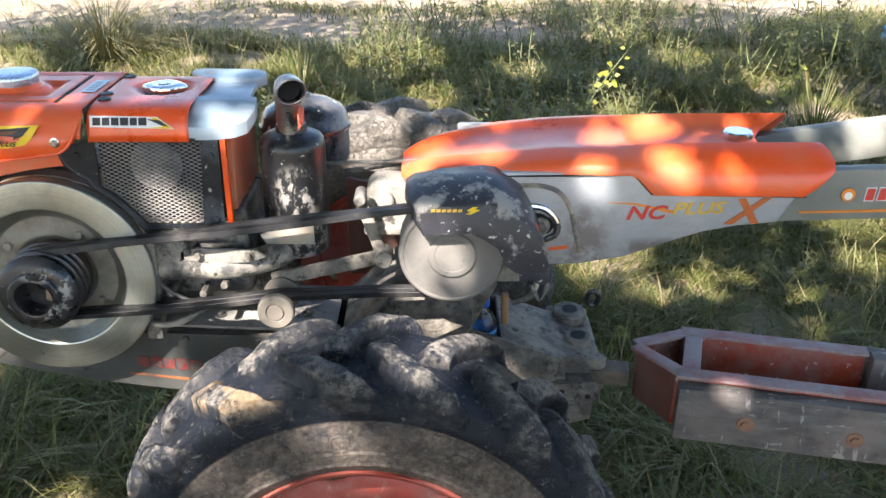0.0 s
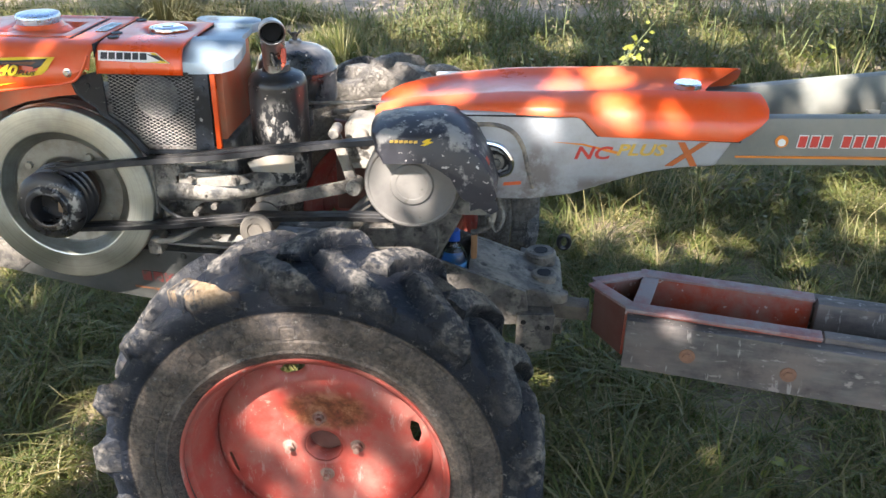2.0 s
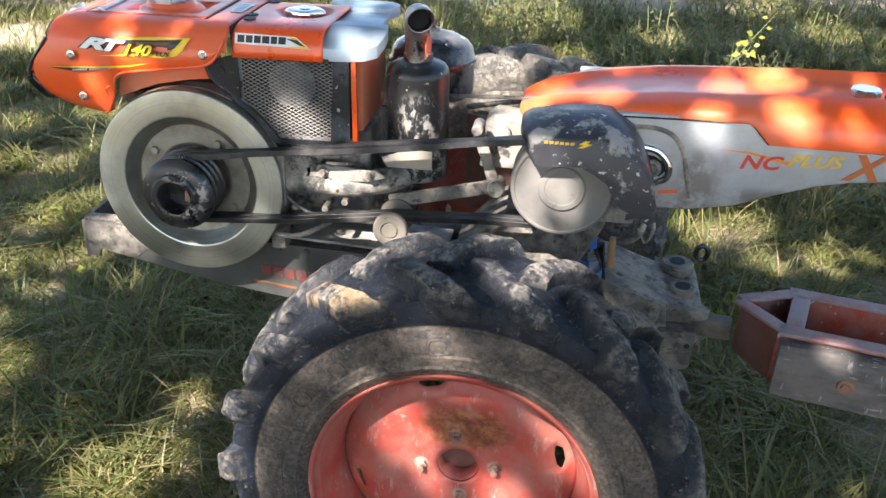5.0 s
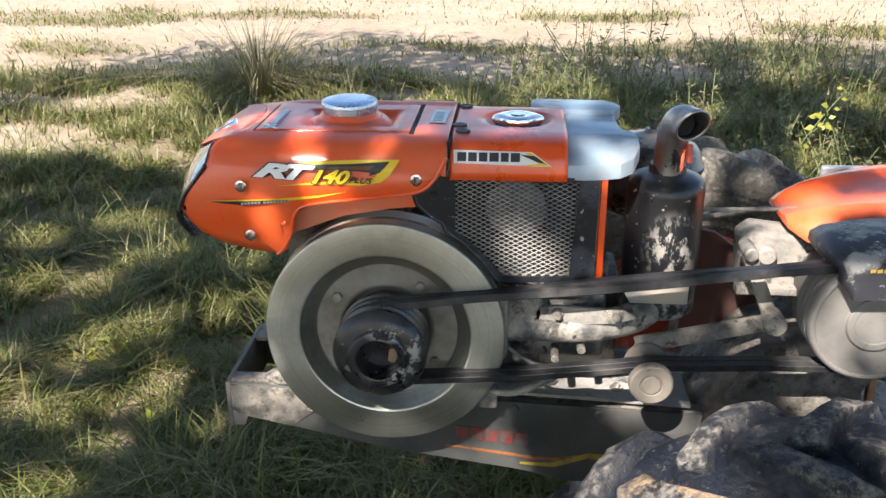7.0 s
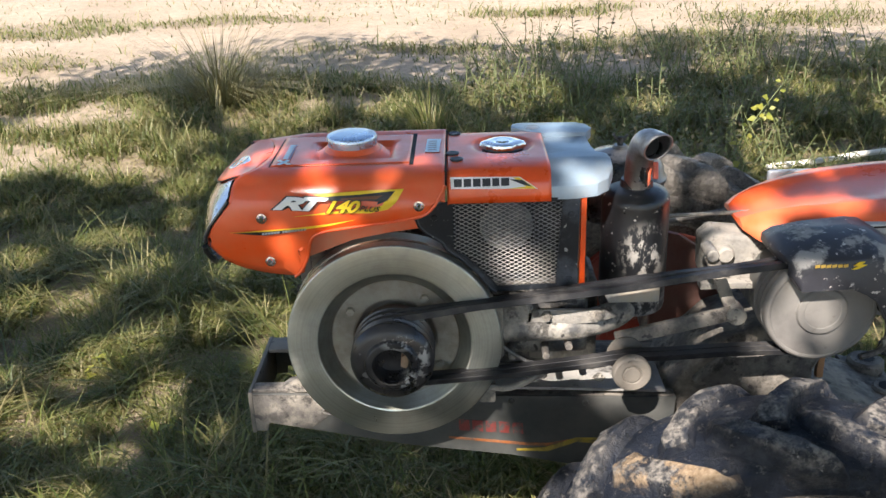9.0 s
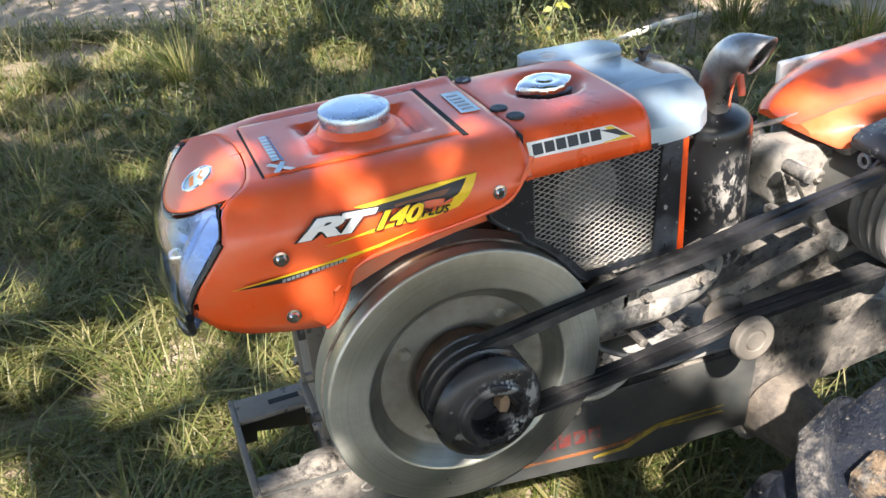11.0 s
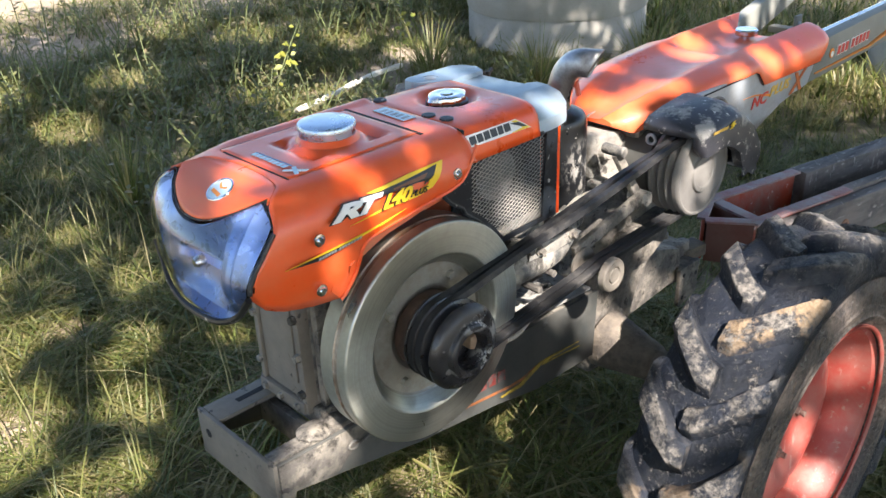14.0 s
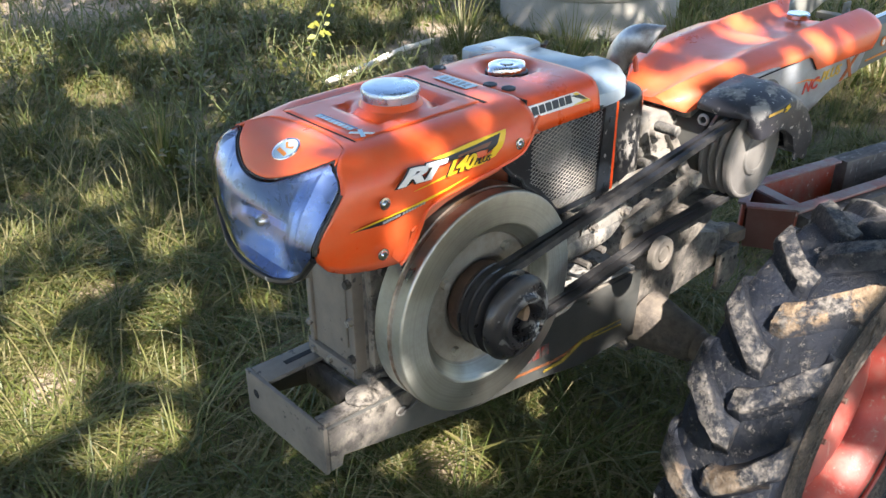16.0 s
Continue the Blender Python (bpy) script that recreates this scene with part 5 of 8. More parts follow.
# -- engine block, flywheel, belts --
def engine():
    b = box(-0.868, -0.60, 1.586, 1.718, 0.640, 0.93, 0.012, 3)
    e = part("engine_block", b, IRON, tractor, "dusty grey cast-iron engine block")
    part("gear_cover", box(-0.879, -0.862, 1.598, 1.712, 0.635, 0.90, 0.006, 3), FRONTIRON, tractor, "mud-coated front cover")
    part("cover_rib", box(-0.885, -0.858, 1.588, 1.601, 0.630, 0.905, 0.003), FRONTIRON, tractor)
    part("side_flange", box(-0.860, -0.815, 1.572, 1.588, 0.640, 0.905, 0.004), TANIRON, tractor, "dusty bolted crankcase flange")
    for z in (0.67, 0.74, 0.81, 0.88):
        part("cover_bolt", lathe([(0, -0.009), (0.007, -0.009), (0.008, 0.0)], (-0.885, 1.5945, z), "x", 6), IRON, e)
        part("cover_bolt", lathe([(0, -0.008), (0.008, -0.008), (0.009, 0.0)], (-0.838, 1.572, z + 0.015), "y", 6), TANIRON, e)
    for x in (-0.875, -0.70):
        part("engine_foot", box(x, x + 0.09, 1.566 if x < -0.8 else 1.520, 1.74, 0.606, 0.642, 0.004), TANIRON, tractor, "bolted engine foot")
    part("sump", join(box(-0.60, -0.33, 1.612, 1.74, 0.626, 0.80, 0.012, 3), box(-0.58, -0.36, 1.53, 1.62, 0.695, 0.80, 0.012, 3)), IRON, tractor, "grey engine sump")
    part("cylinder_head", box(-0.62, -0.36, 1.53, 1.73, 0.78, 0.87, 0.012, 3), IRON, tractor)
    # intake pipe under the grille
    pipe = tube(arc([(-0.52, 1.50, 0.765), (-0.47, 1.495, 0.77), (-0.39, 1.50, 0.768), (-0.31, 1.53, 0.775), (-0.27, 1.57, 0.80)], 8), 0.025, 20)
    part("intake_pipe", pipe, IRON, tractor, "dust-coated curved pipe")
    part("pipe_flange", box(-0.535, -0.515, 1.47, 1.54, 0.72, 0.83, 0.006), TANIRON, tractor)
    part("bracket_post", box(-0.555, -0.545, 1.49, 1.505, 0.70, 0.85, 0.003), IRON, tractor)
    for x, z in ((-0.46, 0.805), (-0.40, 0.737), (-0.50, 0.72), (-0.44, 0.72)):
        part("stud", rod((x, 1.475, z), (x, 1.52, z), 0.007, 8), TANIRON, e)
    part("mount_block", box(-0.62, -0.585, 1.49, 1.53, 0.618, 0.69, 0.005), TANIRON, tractor)
    part("mount_block", box(-0.56, -0.53, 1.49, 1.53, 0.616, 0.66, 0.005), IRON, tractor)
    part("front_flange", box(-0.889, -0.877, 1.592, 1.718, 0.630, 0.652, 0.003), FRONTIRON, tractor, "bolted lower flange")
    part("front_rib", box(-0.8855, -0.8760, 1.704, 1.716, 0.645, 0.895, 0.003), FRONTIRON, tractor)
    part("front_panel", box(-0.8825, -0.8775, 1.612, 1.694, 0.68, 0.87, 0.004), FRONTIRON, tractor, "grey pressed front panel")
    for z in (0.69, 0.78, 0.87):
        part("cover_bolt", lathe([(0, -0.007), (0.006, -0.007), (0.007, 0.0)], (-0.8855, 1.710, z), "x", 6), IRON, e)
    for y in (1.61, 1.655, 1.70):
        part("cover_bolt", lathe([(0, -0.006), (0.006, -0.006), (0.007, 0.0)], (-0.889, y, 0.641), "x", 6), IRON, e)
    part("oil_line", tube(arc([(-0.58, 1.50, 0.70), (-0.55, 1.485, 0.74), (-0.53, 1.48, 0.80), (-0.50, 1.49, 0.84)], 6), 0.005, 8), IRON, tractor, "thin steel pipe")
    part("governor_cover", lathe([(0, -0.02), (0.03, -0.02), (0.036, -0.014), (0.036, 0.03)], (-0.575, 1.525, 0.735), "y", 28), IRON, tractor, "round governor cover")
    part("lever_arm", bar((-0.575, 1.50, 0.735), (-0.545, 1.495, 0.80), 0.006, 0.014, 0.002, up=(1, 0, 0)), IRON, tractor)
    for x in (-0.46, -0.30, -0.235):
        part("flange_bolt", lathe([(0, 0.007), (0.008, 0.007), (0.009, 0)], (x, 1.556, 0.606 - 0.047 * (x + 0.5)), "z", 6), TANIRON, e)
    part("manifold_plate", prism([(-0.474, 0.806), (-0.441, 0.812), (-0.339, 0.807), (-0.318, 0.794), (-0.35, 0.784), (-0.423, 0.780), (-0.457, 0.772), (-0.474, 0.763)], 1.478, 1.486, 0.002), PALECAST, tractor, "pale dusty manifold plate")
    for mx in (-0.44, -0.35):
        part("plate_stud", lathe([(0, -0.012), (0.006, -0.012), (0.007, -0.004), (0.010, -0.003), (0.010, 0)], (mx, 1.478, 0.800), "y", 6), TANIRON, tractor)
    for a, b, r in (((-0.56, 1.50, 0.845), (-0.33, 1.51, 0.838), 0.004), ((-0.54, 1.485, 0.755), (-0.40, 1.482, 0.705), 0.0035), ((-0.58, 1.49, 0.66), (-0.43, 1.485, 0.690), 0.006)):
        part("fuel_line", tube(arc([a, [(p + q) / 2 - s for p, q, s in zip(a, b, (0, 0.012, 0.018))], b], 6), r, 8), IRON, tractor, "thin dirty fuel pipe")
    for k in range(5):
        part("cooling_rib", box(-0.60 + 0.012 * k, -0.595 + 0.012 * k, 1.512, 1.54, 0.66, 0.82, 0.001), IRON, tractor)
    part("fuel_pump", rod((-0.50, 1.478, 0.80), (-0.50, 1.53, 0.80), 0.04, 24), IRON, tractor, "round pump body")
    part("oil_cover", box(-0.46, -0.36, 1.606, 1.614, 0.640, 0.685, 0.003), PALECAST, tractor, "pale oil-smeared cover plate")


engine()
FC = (-0.707, 1.460, 0.759)


def flywheel():
    prof = [(0.050, 0.040), (0.064, 0.038), (0.072, 0.030), (0.076, 0.0285), (0.108, 0.0270), (0.112, 0.0262), (0.1155, 0.0235), (0.1325, 0.0030), (0.1345, 0.0010), (0.137, 0.0), (0.1385, 0.0), (0.184, 0.0), (0.1860, 0.0005), (0.1875, 0.0015), (0.1885, 0.0035),
            (0.1885, 0.0210), (0.1862, 0.0225), (0.1862, 0.0300), (0.1885, 0.0315), (0.1885, 0.0600), (0.1870, 0.0620), (0.06, 0.0620)]
    bm = lathe(prof, FC, "y", 144)
    for f in bm.faces:
        c = f.calc_center_median()
        r = math.hypot(c.x - FC[0], c.z - FC[2])
        if r > 0.1815 and 0.0205 < c.y - FC[1] < 0.0325:
            f.material_index = 1
        elif r < 0.1185 and c.y - FC[1] < 0.05:
            f.material_index = 2
    w = part("flywheel", bm, [STEEL, STEEL_RUST, INNERSTEEL], tractor, "large bare steel flywheel, lightly rusted rim", angle=16)
    for k in range(4):
        q = 0.95 + k * math.pi / 2
        part("flywheel_bolt", lathe([(0.0, -0.008), (0.0075, -0.008), (0.0085, 0.003)], (FC[0] + 0.094 * math.cos(q), FC[1] + 0.0275, FC[2] + 0.094 * math.sin(q)), "y", 6), INNERSTEEL, w)
    part("hub_collar", lathe([(0.050, 0.036), (0.063, 0.034), (0.0645, 0.030), (0.0645, 0.014), (0.060, 0.008), (0.055, 0.006), (0.050, 0.006)], FC, "y", 48), surface("rusty_collar", (0.13, 0.075, 0.048), 0.55, 0.35, 0.3, 14, dust=0.4, dust_col=(0.05, 0.035, 0.03), dscale=14, dedge=0.15, grain=0.3), w, "rust-brown hub collar")
    y0 = -0.078
    prof = [(0.0, -0.040), (0.029, -0.040), (0.0305, y0 + 0.006), (0.033, y0 + 0.001), (0.036, y0), (0.0425, y0), (0.0450, y0 + 0.002), (0.0462, y0 + 0.007), (0.0475, y0 + 0.0085), (0.058, y0 + 0.0105), (0.0640, y0 + 0.0135), (0.0690, y0 + 0.018), (0.0715, y0 + 0.023)]
    for k in range(3):
        g = -0.0435 + 0.018 * k
        prof += [(0.0715, g - 0.0085), (0.0708, g - 0.0080), (0.0570, g - 0.0040), (0.0570, g + 0.0040), (0.0708, g + 0.0080), (0.0715, g + 0.0085)]
    prof += [(0.0715, 0.0035), (0.066, 0.006), (0.056, 0.007), (0.056, 0.03)]
    m = surface("worn_black_pulley", (0.018, 0.018, 0.021), 0.28, 0.2, 0.4, 9, dust=0.2, dust_col=(0.05, 0.046, 0.043), dscale=12, dedge=0.10, grain=0.3, gscale=60, coat=0.25, fleck=0.12, fleck_col=(0.16, 0.155, 0.15), fscale=42)
    for c, r in (((-0.678, 1.384, 0.732), (0.030, 0.03, 0.022)), ((-0.690, 1.384, 0.801), (0.040, 0.03, 0.014)), ((-0.655, 1.392, 0.770), (0.014, 0.03, 0.045))):
        patch_on(m, c, r, (0.34, 0.33, 0.31), 45, (1, 1, 1), 0.51, 0.56)
    part("belt_pulley", lathe(prof, FC, "y", 64), m, tractor, "black three-groove engine pulley with pale chips", angle=25)
    # added tan plate: paints the lit patch on the bore's right wall
    part("lit_bore_patch", prism([(-0.694, 0.748), (-0.684, 0.744), (-0.6795, 0.752), (-0.6785, 0.762), (-0.682, 0.772), (-0.692, 0.768)], 1.402, 1.424, 0.002), surface("lit_bore_tan", (0.24, 0.165, 0.105), 0.7, 0.1, 0.3, 20), tractor, "tan plate for the lit patch of the bore wall")


flywheel()
PC = (0.016, 1.448, 0.820)
TC = (-0.298, 1.445, 0.714)


def belts():
    r1, r2, rt = 0.064, 0.086, 0.012
    for k in range(2):
        y = 1.4345 + 0.018 * k
        y2 = 1.4535 + 0.017 * k
        # top run, round the rear pulley, bottom run over the idler, round the engine pulley
        P, Y = [], []

        def add(cx, cz, r, a0, a1, n, yy):
            for q in np.linspace(a0, a1, n):
                P.append((cx + r * math.cos(q), yy, cz + r * math.sin(q)))

        tilt = 0.06
        add(FC[0], FC[2], r1, math.pi * 1.5 + 0.16, math.pi * 0.5 + tilt, 18, y)
        m = len(P)
        for s in np.linspace(0.08, 0.92, 8):
            P.append((FC[0] + (PC[0] - FC[0]) * s, y + (y2 - y) * s, FC[2] + r1 + (PC[2] + r2 - FC[2] - r1) * s + (0.002 * math.sin(k * 3 + s * 9) if 0.1 < s < 0.9 else 0)))
        add(PC[0], PC[2], r2, math.pi * 0.5 - tilt, -math.pi * 0.5 - 0.12, 18, y2)
        P += [(-0.12, y2 - 0.008, 0.738), (TC[0] + 0.06, (y + y2) / 2 + 0.003, 0.731), (TC[0], (y + y2) / 2, TC[2] + rt + 0.006), (TC[0] - 0.06, (y + y2) / 2 - 0.003, 0.724), (-0.50, y + 0.010, 0.705)]
        bm = bmesh.new()
        n = len(P)
        rings = []
        for i in range(n):
            a, b, c = Vector(P[i - 1]), Vector(P[i]), Vector(P[(i + 1) % n])
            d = (c - a).normalized()
            up = Vector((d.z, 0, -d.x)).normalized()
            rings.append([bm.verts.new(b + Vector((0, s * 0.0075, 0)) + up * h) for s, h in ((-1, 0.0045), (-0.9, 0.0055), (0.9, 0.0055), (1, 0.0045), (0.70, -0.0055), (-0.70, -0.0055))])
        for i in range(n):
            a, b = rings[i], rings[(i + 1) % n]
            for j in range(6):
                bm.faces.new((a[j], a[(j + 1) % 6], b[(j + 1) % 6], b[j]))
        part("drive_belt", bm, BELT, tractor, "black rubber V-belt", angle=30)
    # rear pulley
    prof = [(0.0, -0.0190), (0.030, -0.0190), (0.0315, -0.0200), (0.0400, -0.0200), (0.0415, -0.0190), (0.0425, -0.0160), (0.0440, -0.0150), (0.0840, -0.0150), (0.0855, -0.0165), (0.0885, -0.0170), (0.0915, -0.0150), (0.0935, -0.0110), (0.0945, -0.004)]
    for k in range(3):
        g = -0.002 + k * 0.017
        prof += [(0.0945, g), (0.081, g + 0.005), (0.081, g + 0.009), (0.0945, g + 0.014)]
    prof += [(0.0945, 0.052), (0.09, 0.056), (0.03, 0.056), (0.03, 0.12)]
    part("clutch_pulley", lathe(prof, PC, "y", 64), surface("dusty_pulley", (0.15, 0.138, 0.125), 0.6, 0.1, 0.2, 9, dust=0.45, dust_col=(0.185, 0.172, 0.152), dscale=9, dedge=0.09, grain=0.2, fleck=0.15, fleck_col=(0.14, 0.13, 0.11)), tractor, "dust-covered round clutch pulley", angle=16)
    part("idler_pulley", lathe([(0, -0.030), (0.0135, -0.030), (0.0150, -0.0265), (0.0165, -0.0265), (0.0180, -0.0295), (0.0300, -0.0295), (0.0325, -0.0275), (0.0335, -0.022), (0.0335, -0.016), (0.028, -0.013), (0.012, -0.010), (0.012, 0.040), (0.0335, 0.042), (0.0335, 0.047), (0, 0.047)], TC, "y", 32), FRONTIRON, tractor, "dusty belt tension pulley", angle=16)
    arm = bar((-0.315, 1.500, 0.738), (-0.105, 1.495, 0.790), 0.012, 0.026, 0.003)
    part("tension_arm", arm, TANIRON, tractor, "flat tension arm caked in mud")
    part("arm_knob", rod((-0.108, 1.478, 0.787), (-0.108, 1.52, 0.787), 0.0165, 18), PALECAST, tractor, "round pivot end")
    part("tension_link", bar((-0.110, 1.50, 0.785), (-0.150, 1.53, 0.885), 0.012, 0.022, 0.003, up=(1, 0, 0)), TANIRON, tractor)
    part("arm_pin", rod((-0.15, 1.51, 0.89), (-0.15, 1.56, 0.89), 0.011, 12), IRON, tractor)


belts()


# -- muffler, exhaust, air cleaner --
def exhaust():
    c = (-0.275, 1.583, 0.0)
    prof = [(0.0, 0.765), (0.050, 0.765), (0.058, 0.770), (0.060, 0.778), (0.060, 0.972), (0.0585, 0.982), (0.053, 0.991), (0.040, 0.997), (0.029, 1.000), (0.027, 1.012), (0.0, 1.012)]
    m = part("muffler", lathe(prof, c, "z", 40), patch_on(patch_on(surface("muffler_enamel", (0.013, 0.014, 0.016), 0.34, 0, 0.3, 8, fleck=0.22, fleck_col=(0.36, 0.34, 0.31), fscale=75, grain=0.1), (-0.262, 1.525, 0.890), (0.055, 0.06, 0.07), (0.29, 0.27, 0.24), 40, (1.6, 1, 0.8), 0.50, 0.57), (-0.25, 1.53, 0.80), (0.06, 0.06, 0.05), (0.33, 0.31, 0.28), 40, (1, 1, 1), 0.46, 0.56), tractor, "black scuffed muffler drum with mud splashes")
    part("muffler_seam", box(-0.334, -0.330, 1.572, 1.578, 0.78, 0.968, 0.001), BLACK, m)
    part("muffler_strap", prism([(-0.336, 0.82), (-0.286, 0.838), (-0.236, 0.838), (-0.236, 0.80), (-0.325, 0.80)], 1.5215, 1.5235, 0.001), surface("bare_metal_patch", (0.33, 0.31, 0.28), 0.5, 0.4, 0.2, 25, dust=0.4, dscale=20), m, "bare scratched metal patch")
    path = arc([(-0.275, 1.578, 0.99), (-0.275, 1.574, 1.030), (-0.273, 1.563, 1.066), (-0.268, 1.540, 1.088), (-0.256, 1.503, 1.090)], 7)
    bm = tube(path, 0.0245, 28, cap=False, radii=[0.0235 + 0.0025 * (i / (len(path) - 1)) ** 2 for i in range(len(path))])
    # the mouth is cut on a slant, facing outwards and down
    cut, way, mid = Vector((0.315, -0.834, -0.447)).normalized(), (path[-1] - path[-3]).normalized(), Vector((-0.258, 1.508, 1.087))
    bm.verts.ensure_lookup_table()
    for back in range(4):
        for v in list(bm.verts)[len(bm.verts) - 28 * (back + 1):len(bm.verts) - 28 * back]:
            over = way * ((mid - way * 0.004 * back - v.co).dot(cut) / way.dot(cut))
            if back == 0 or over.dot(way) < 0:
                v.co += over
    p = part("exhaust_pipe", bm, surface("sooty_chrome", (0.62, 0.62, 0.62), 0.16, 1.0, 0.1, 10, dust=0.30, dust_col=(0.09, 0.065, 0.05), dscale=9, dedge=0.2, grain=0.05), tractor, "bent steel exhaust outlet, sooty inside")
    so = p.modifiers.new("thickness", "SOLIDIFY")
    so.thickness = 0.0025
    part("exhaust_soot", tube(path[6:-7], 0.0205, 16), DARK, p, "black soot inside")
    part("clamp_bolt", rod((-0.250, 1.548, 1.022), (-0.250, 1.556, 1.050), 0.005, 8), surface("red_rubber", (0.5, 0.08, 0.04), 0.5), p)
    a = (-0.276, 1.755, -0.030)
    prof = [(0.0, 1.052), (0.012, 1.052), (0.016, 1.046), (0.050, 1.038), (0.075, 1.024), (0.084, 1.012), (0.087, 0.996), (0.091, 0.992), (0.091, 0.985), (0.087, 0.982), (0.087, 0.925), (0.082, 0.915), (0.03, 0.905), (0.03, 0.86), (0, 0.86)]
    ac = part("air_cleaner", lathe(prof, a, "z", 48), surface("black_glossy_enamel", (0.018, 0.02, 0.024), 0.22, 0, 0.3, 8, dust=0.25, dust_col=(0.2, 0.19, 0.18), dscale=14, dedge=0.12, fleck=0.3, coat=0.5), tractor, "black domed air cleaner")
    part("wing_nut", lathe([(0, 0.018), (0.006, 0.018), (0.006, 0.0)], (-0.276, 1.755, 1.02), "z", 10), TANIRON, ac)
    for s in (-1, 1):
        part("wing", bar((-0.276 + s * 0.003, 1.755, 1.028), (-0.276 + s * 0.014, 1.755, 1.042), 0.004, 0.008, 0.001, up=(0, 1, 0)), TANIRON, ac)


exhaust()


# -- gearbox, axle, hitch --
def gearbox():
    g = part("gearbox", prism([(-0.20, 0.60), (-0.20, 0.48), (-0.17, 0.36), (-0.08, 0.35), (-0.03, 0.42), (0.0, 0.50), (0.05, 0.58), (0.11, 0.70), (0.02, 0.74), (-0.10, 0.70)], 1.56, 1.74, 0.015, 3), TANIRON, tractor, "mud-coated gearbox casting")
    part("gear_case_rib", prism([(-0.16, 0.62), (-0.02, 0.59), (0.06, 0.63), (0.05, 0.70), (-0.10, 0.68)], 1.528, 1.565, 0.01, 2), TANIRON, tractor, "dusty ribbed case cover")
    part("clutch_housing", rod((0.018, 1.512, 0.816), (0.018, 1.62, 0.816), 0.075, 28), DARKGREY, tractor, "round clutch housing")
    part("axle", rod((-0.12, 1.20, 0.415), (-0.12, 1.56, 0.435), 0.034, 20), BROWNIRON, tractor, "grey axle tube")
    part("axle", rod((-0.12, 1.72, 0.446), (-0.12, 2.10, 0.472), 0.034, 20), IRON, tractor)
    part("axle_flange", rod((-0.12, 1.17, 0.412), (-0.12, 1.20, 0.415), 0.085, 28), BROWNRED, tractor)
    part("axle_housing", rod((-0.12, 1.42, 0.426), (-0.12, 1.56, 0.436), 0.040, 24, 0.066), BROWNIRON, tractor, "tapered axle housing")
    part("axle_housing", rod((-0.12, 1.86, 0.455), (-0.12, 1.70, 0.446), 0.052, 24, 0.075), TANIRON, tractor)
    # red steel plates of the far mudguard seen past the muffler
    part("rear_plate", prism([(-0.20, 0.62), (-0.05, 0.62), (-0.05, 0.74), (-0.09, 0.79), (-0.15, 0.83), (-0.20, 0.84)], 1.76, 1.775, 0.004), BROWNRED, tractor, "rust-red steel plate")
    part("side_rod", rod((-0.20, 1.745, 0.86), (-0.06, 1.745, 0.885), 0.006, 10), IRON, tractor)
    part("handle_column", box(-0.03, 0.16, 1.56, 1.74, 0.70, 0.92, 0.012), IRON, tractor, "grey handle base casting")
    part("casting_lump", prism([(-0.140, 0.805), (-0.145, 0.880), (-0.125, 0.898), (-0.05, 0.890), (-0.022, 0.868), (-0.022, 0.800)], 1.592, 1.665, 0.010, 3), PALECAST, tractor, "pale dusty casting")
    part("casting_boss", join(lathe([(0.0, -0.020), (0.012, -0.020), (0.016, -0.016), (0.017, 0.0)], (-0.108, 1.594, 0.862), "y", 20), lathe([(0.0, -0.012), (0.010, -0.012), (0.012, 0.0)], (-0.060, 1.594, 0.840), "y", 6)), PALECAST, tractor)
    part("casting_ledge", box(-0.150, -0.02, 1.575, 1.60, 0.795, 0.808, 0.003), PALECAST, tractor)
    part("step_block", box(-0.080, -0.025, 1.532, 1.565, 0.640, 0.664, 0.003), TANIRON, tractor)
    part("step_block", box(-0.072, 0.0, 1.526, 1.565, 0.612, 0.637, 0.003), TANIRON, tractor)
    part("eye_bolt", tube([Vector((-0.031, 1.53 + 0.010 * math.cos(q), 0.880 + 0.010 * math.sin(q))) for q in np.linspace(0, 2 * math.pi, 18)], 0.0035, 8, cap=False), SILVER, tractor, "bright eye bolt")
    part("shift_rod", rod((-0.34, 1.66, 0.905), (-0.02, 1.66, 0.915), 0.004, 8), IRON, tractor, "thin linkage rod")
    # drawbar bracket: a sloping box beam, a drilled head and a hanging side plate
    side = [(-0.06, 0.60), (0.03, 0.575), (0.25, 0.497), (0.262, 0.415), (0.03, 0.395), (-0.04, 0.47)]
    h = part("hitch_beam", join(prism(side, 1.610, 1.622, 0.002), prism(side, 1.800, 1.812, 0.002), bar((0.118, 1.711, 0.538), (0.255, 1.711, 0.490), 0.176, 0.010, 0.002), box(-0.03, 0.125, 1.62, 1.80, 0.445, 0.455, 0.002)), TANIRON, tractor, "mud-coated steel hitch beam")
    part("hitch_head", join(prism([(0.235, 0.500), (0.330, 0.478), (0.338, 0.462), (0.338, 0.375), (0.25, 0.38)], 1.632, 1.845, 0.008, 3), rod((0.292, 1.705, 0.46), (0.292, 1.705, 0.500), 0.030, 24), rod((0.285, 1.800, 0.46), (0.285, 1.800, 0.512), 0.038, 24)), TANIRON, tractor, "drilled cast hitch head")
    for x, y, z in ((0.292, 1.705, 0.500), (0.285, 1.800, 0.512)):
        part("hitch_hole", lathe([(0.0175, 0.0008), (0.0175, -0.012), (0.0, -0.012)], (x, y, z), "z", 24), DARK, h, "dark bolt hole")
        part("hitch_hole_fill", lathe([(0.0165, 0.0006), (0.0, 0.0006)], (x, y, z), "z", 24), DARK, h)
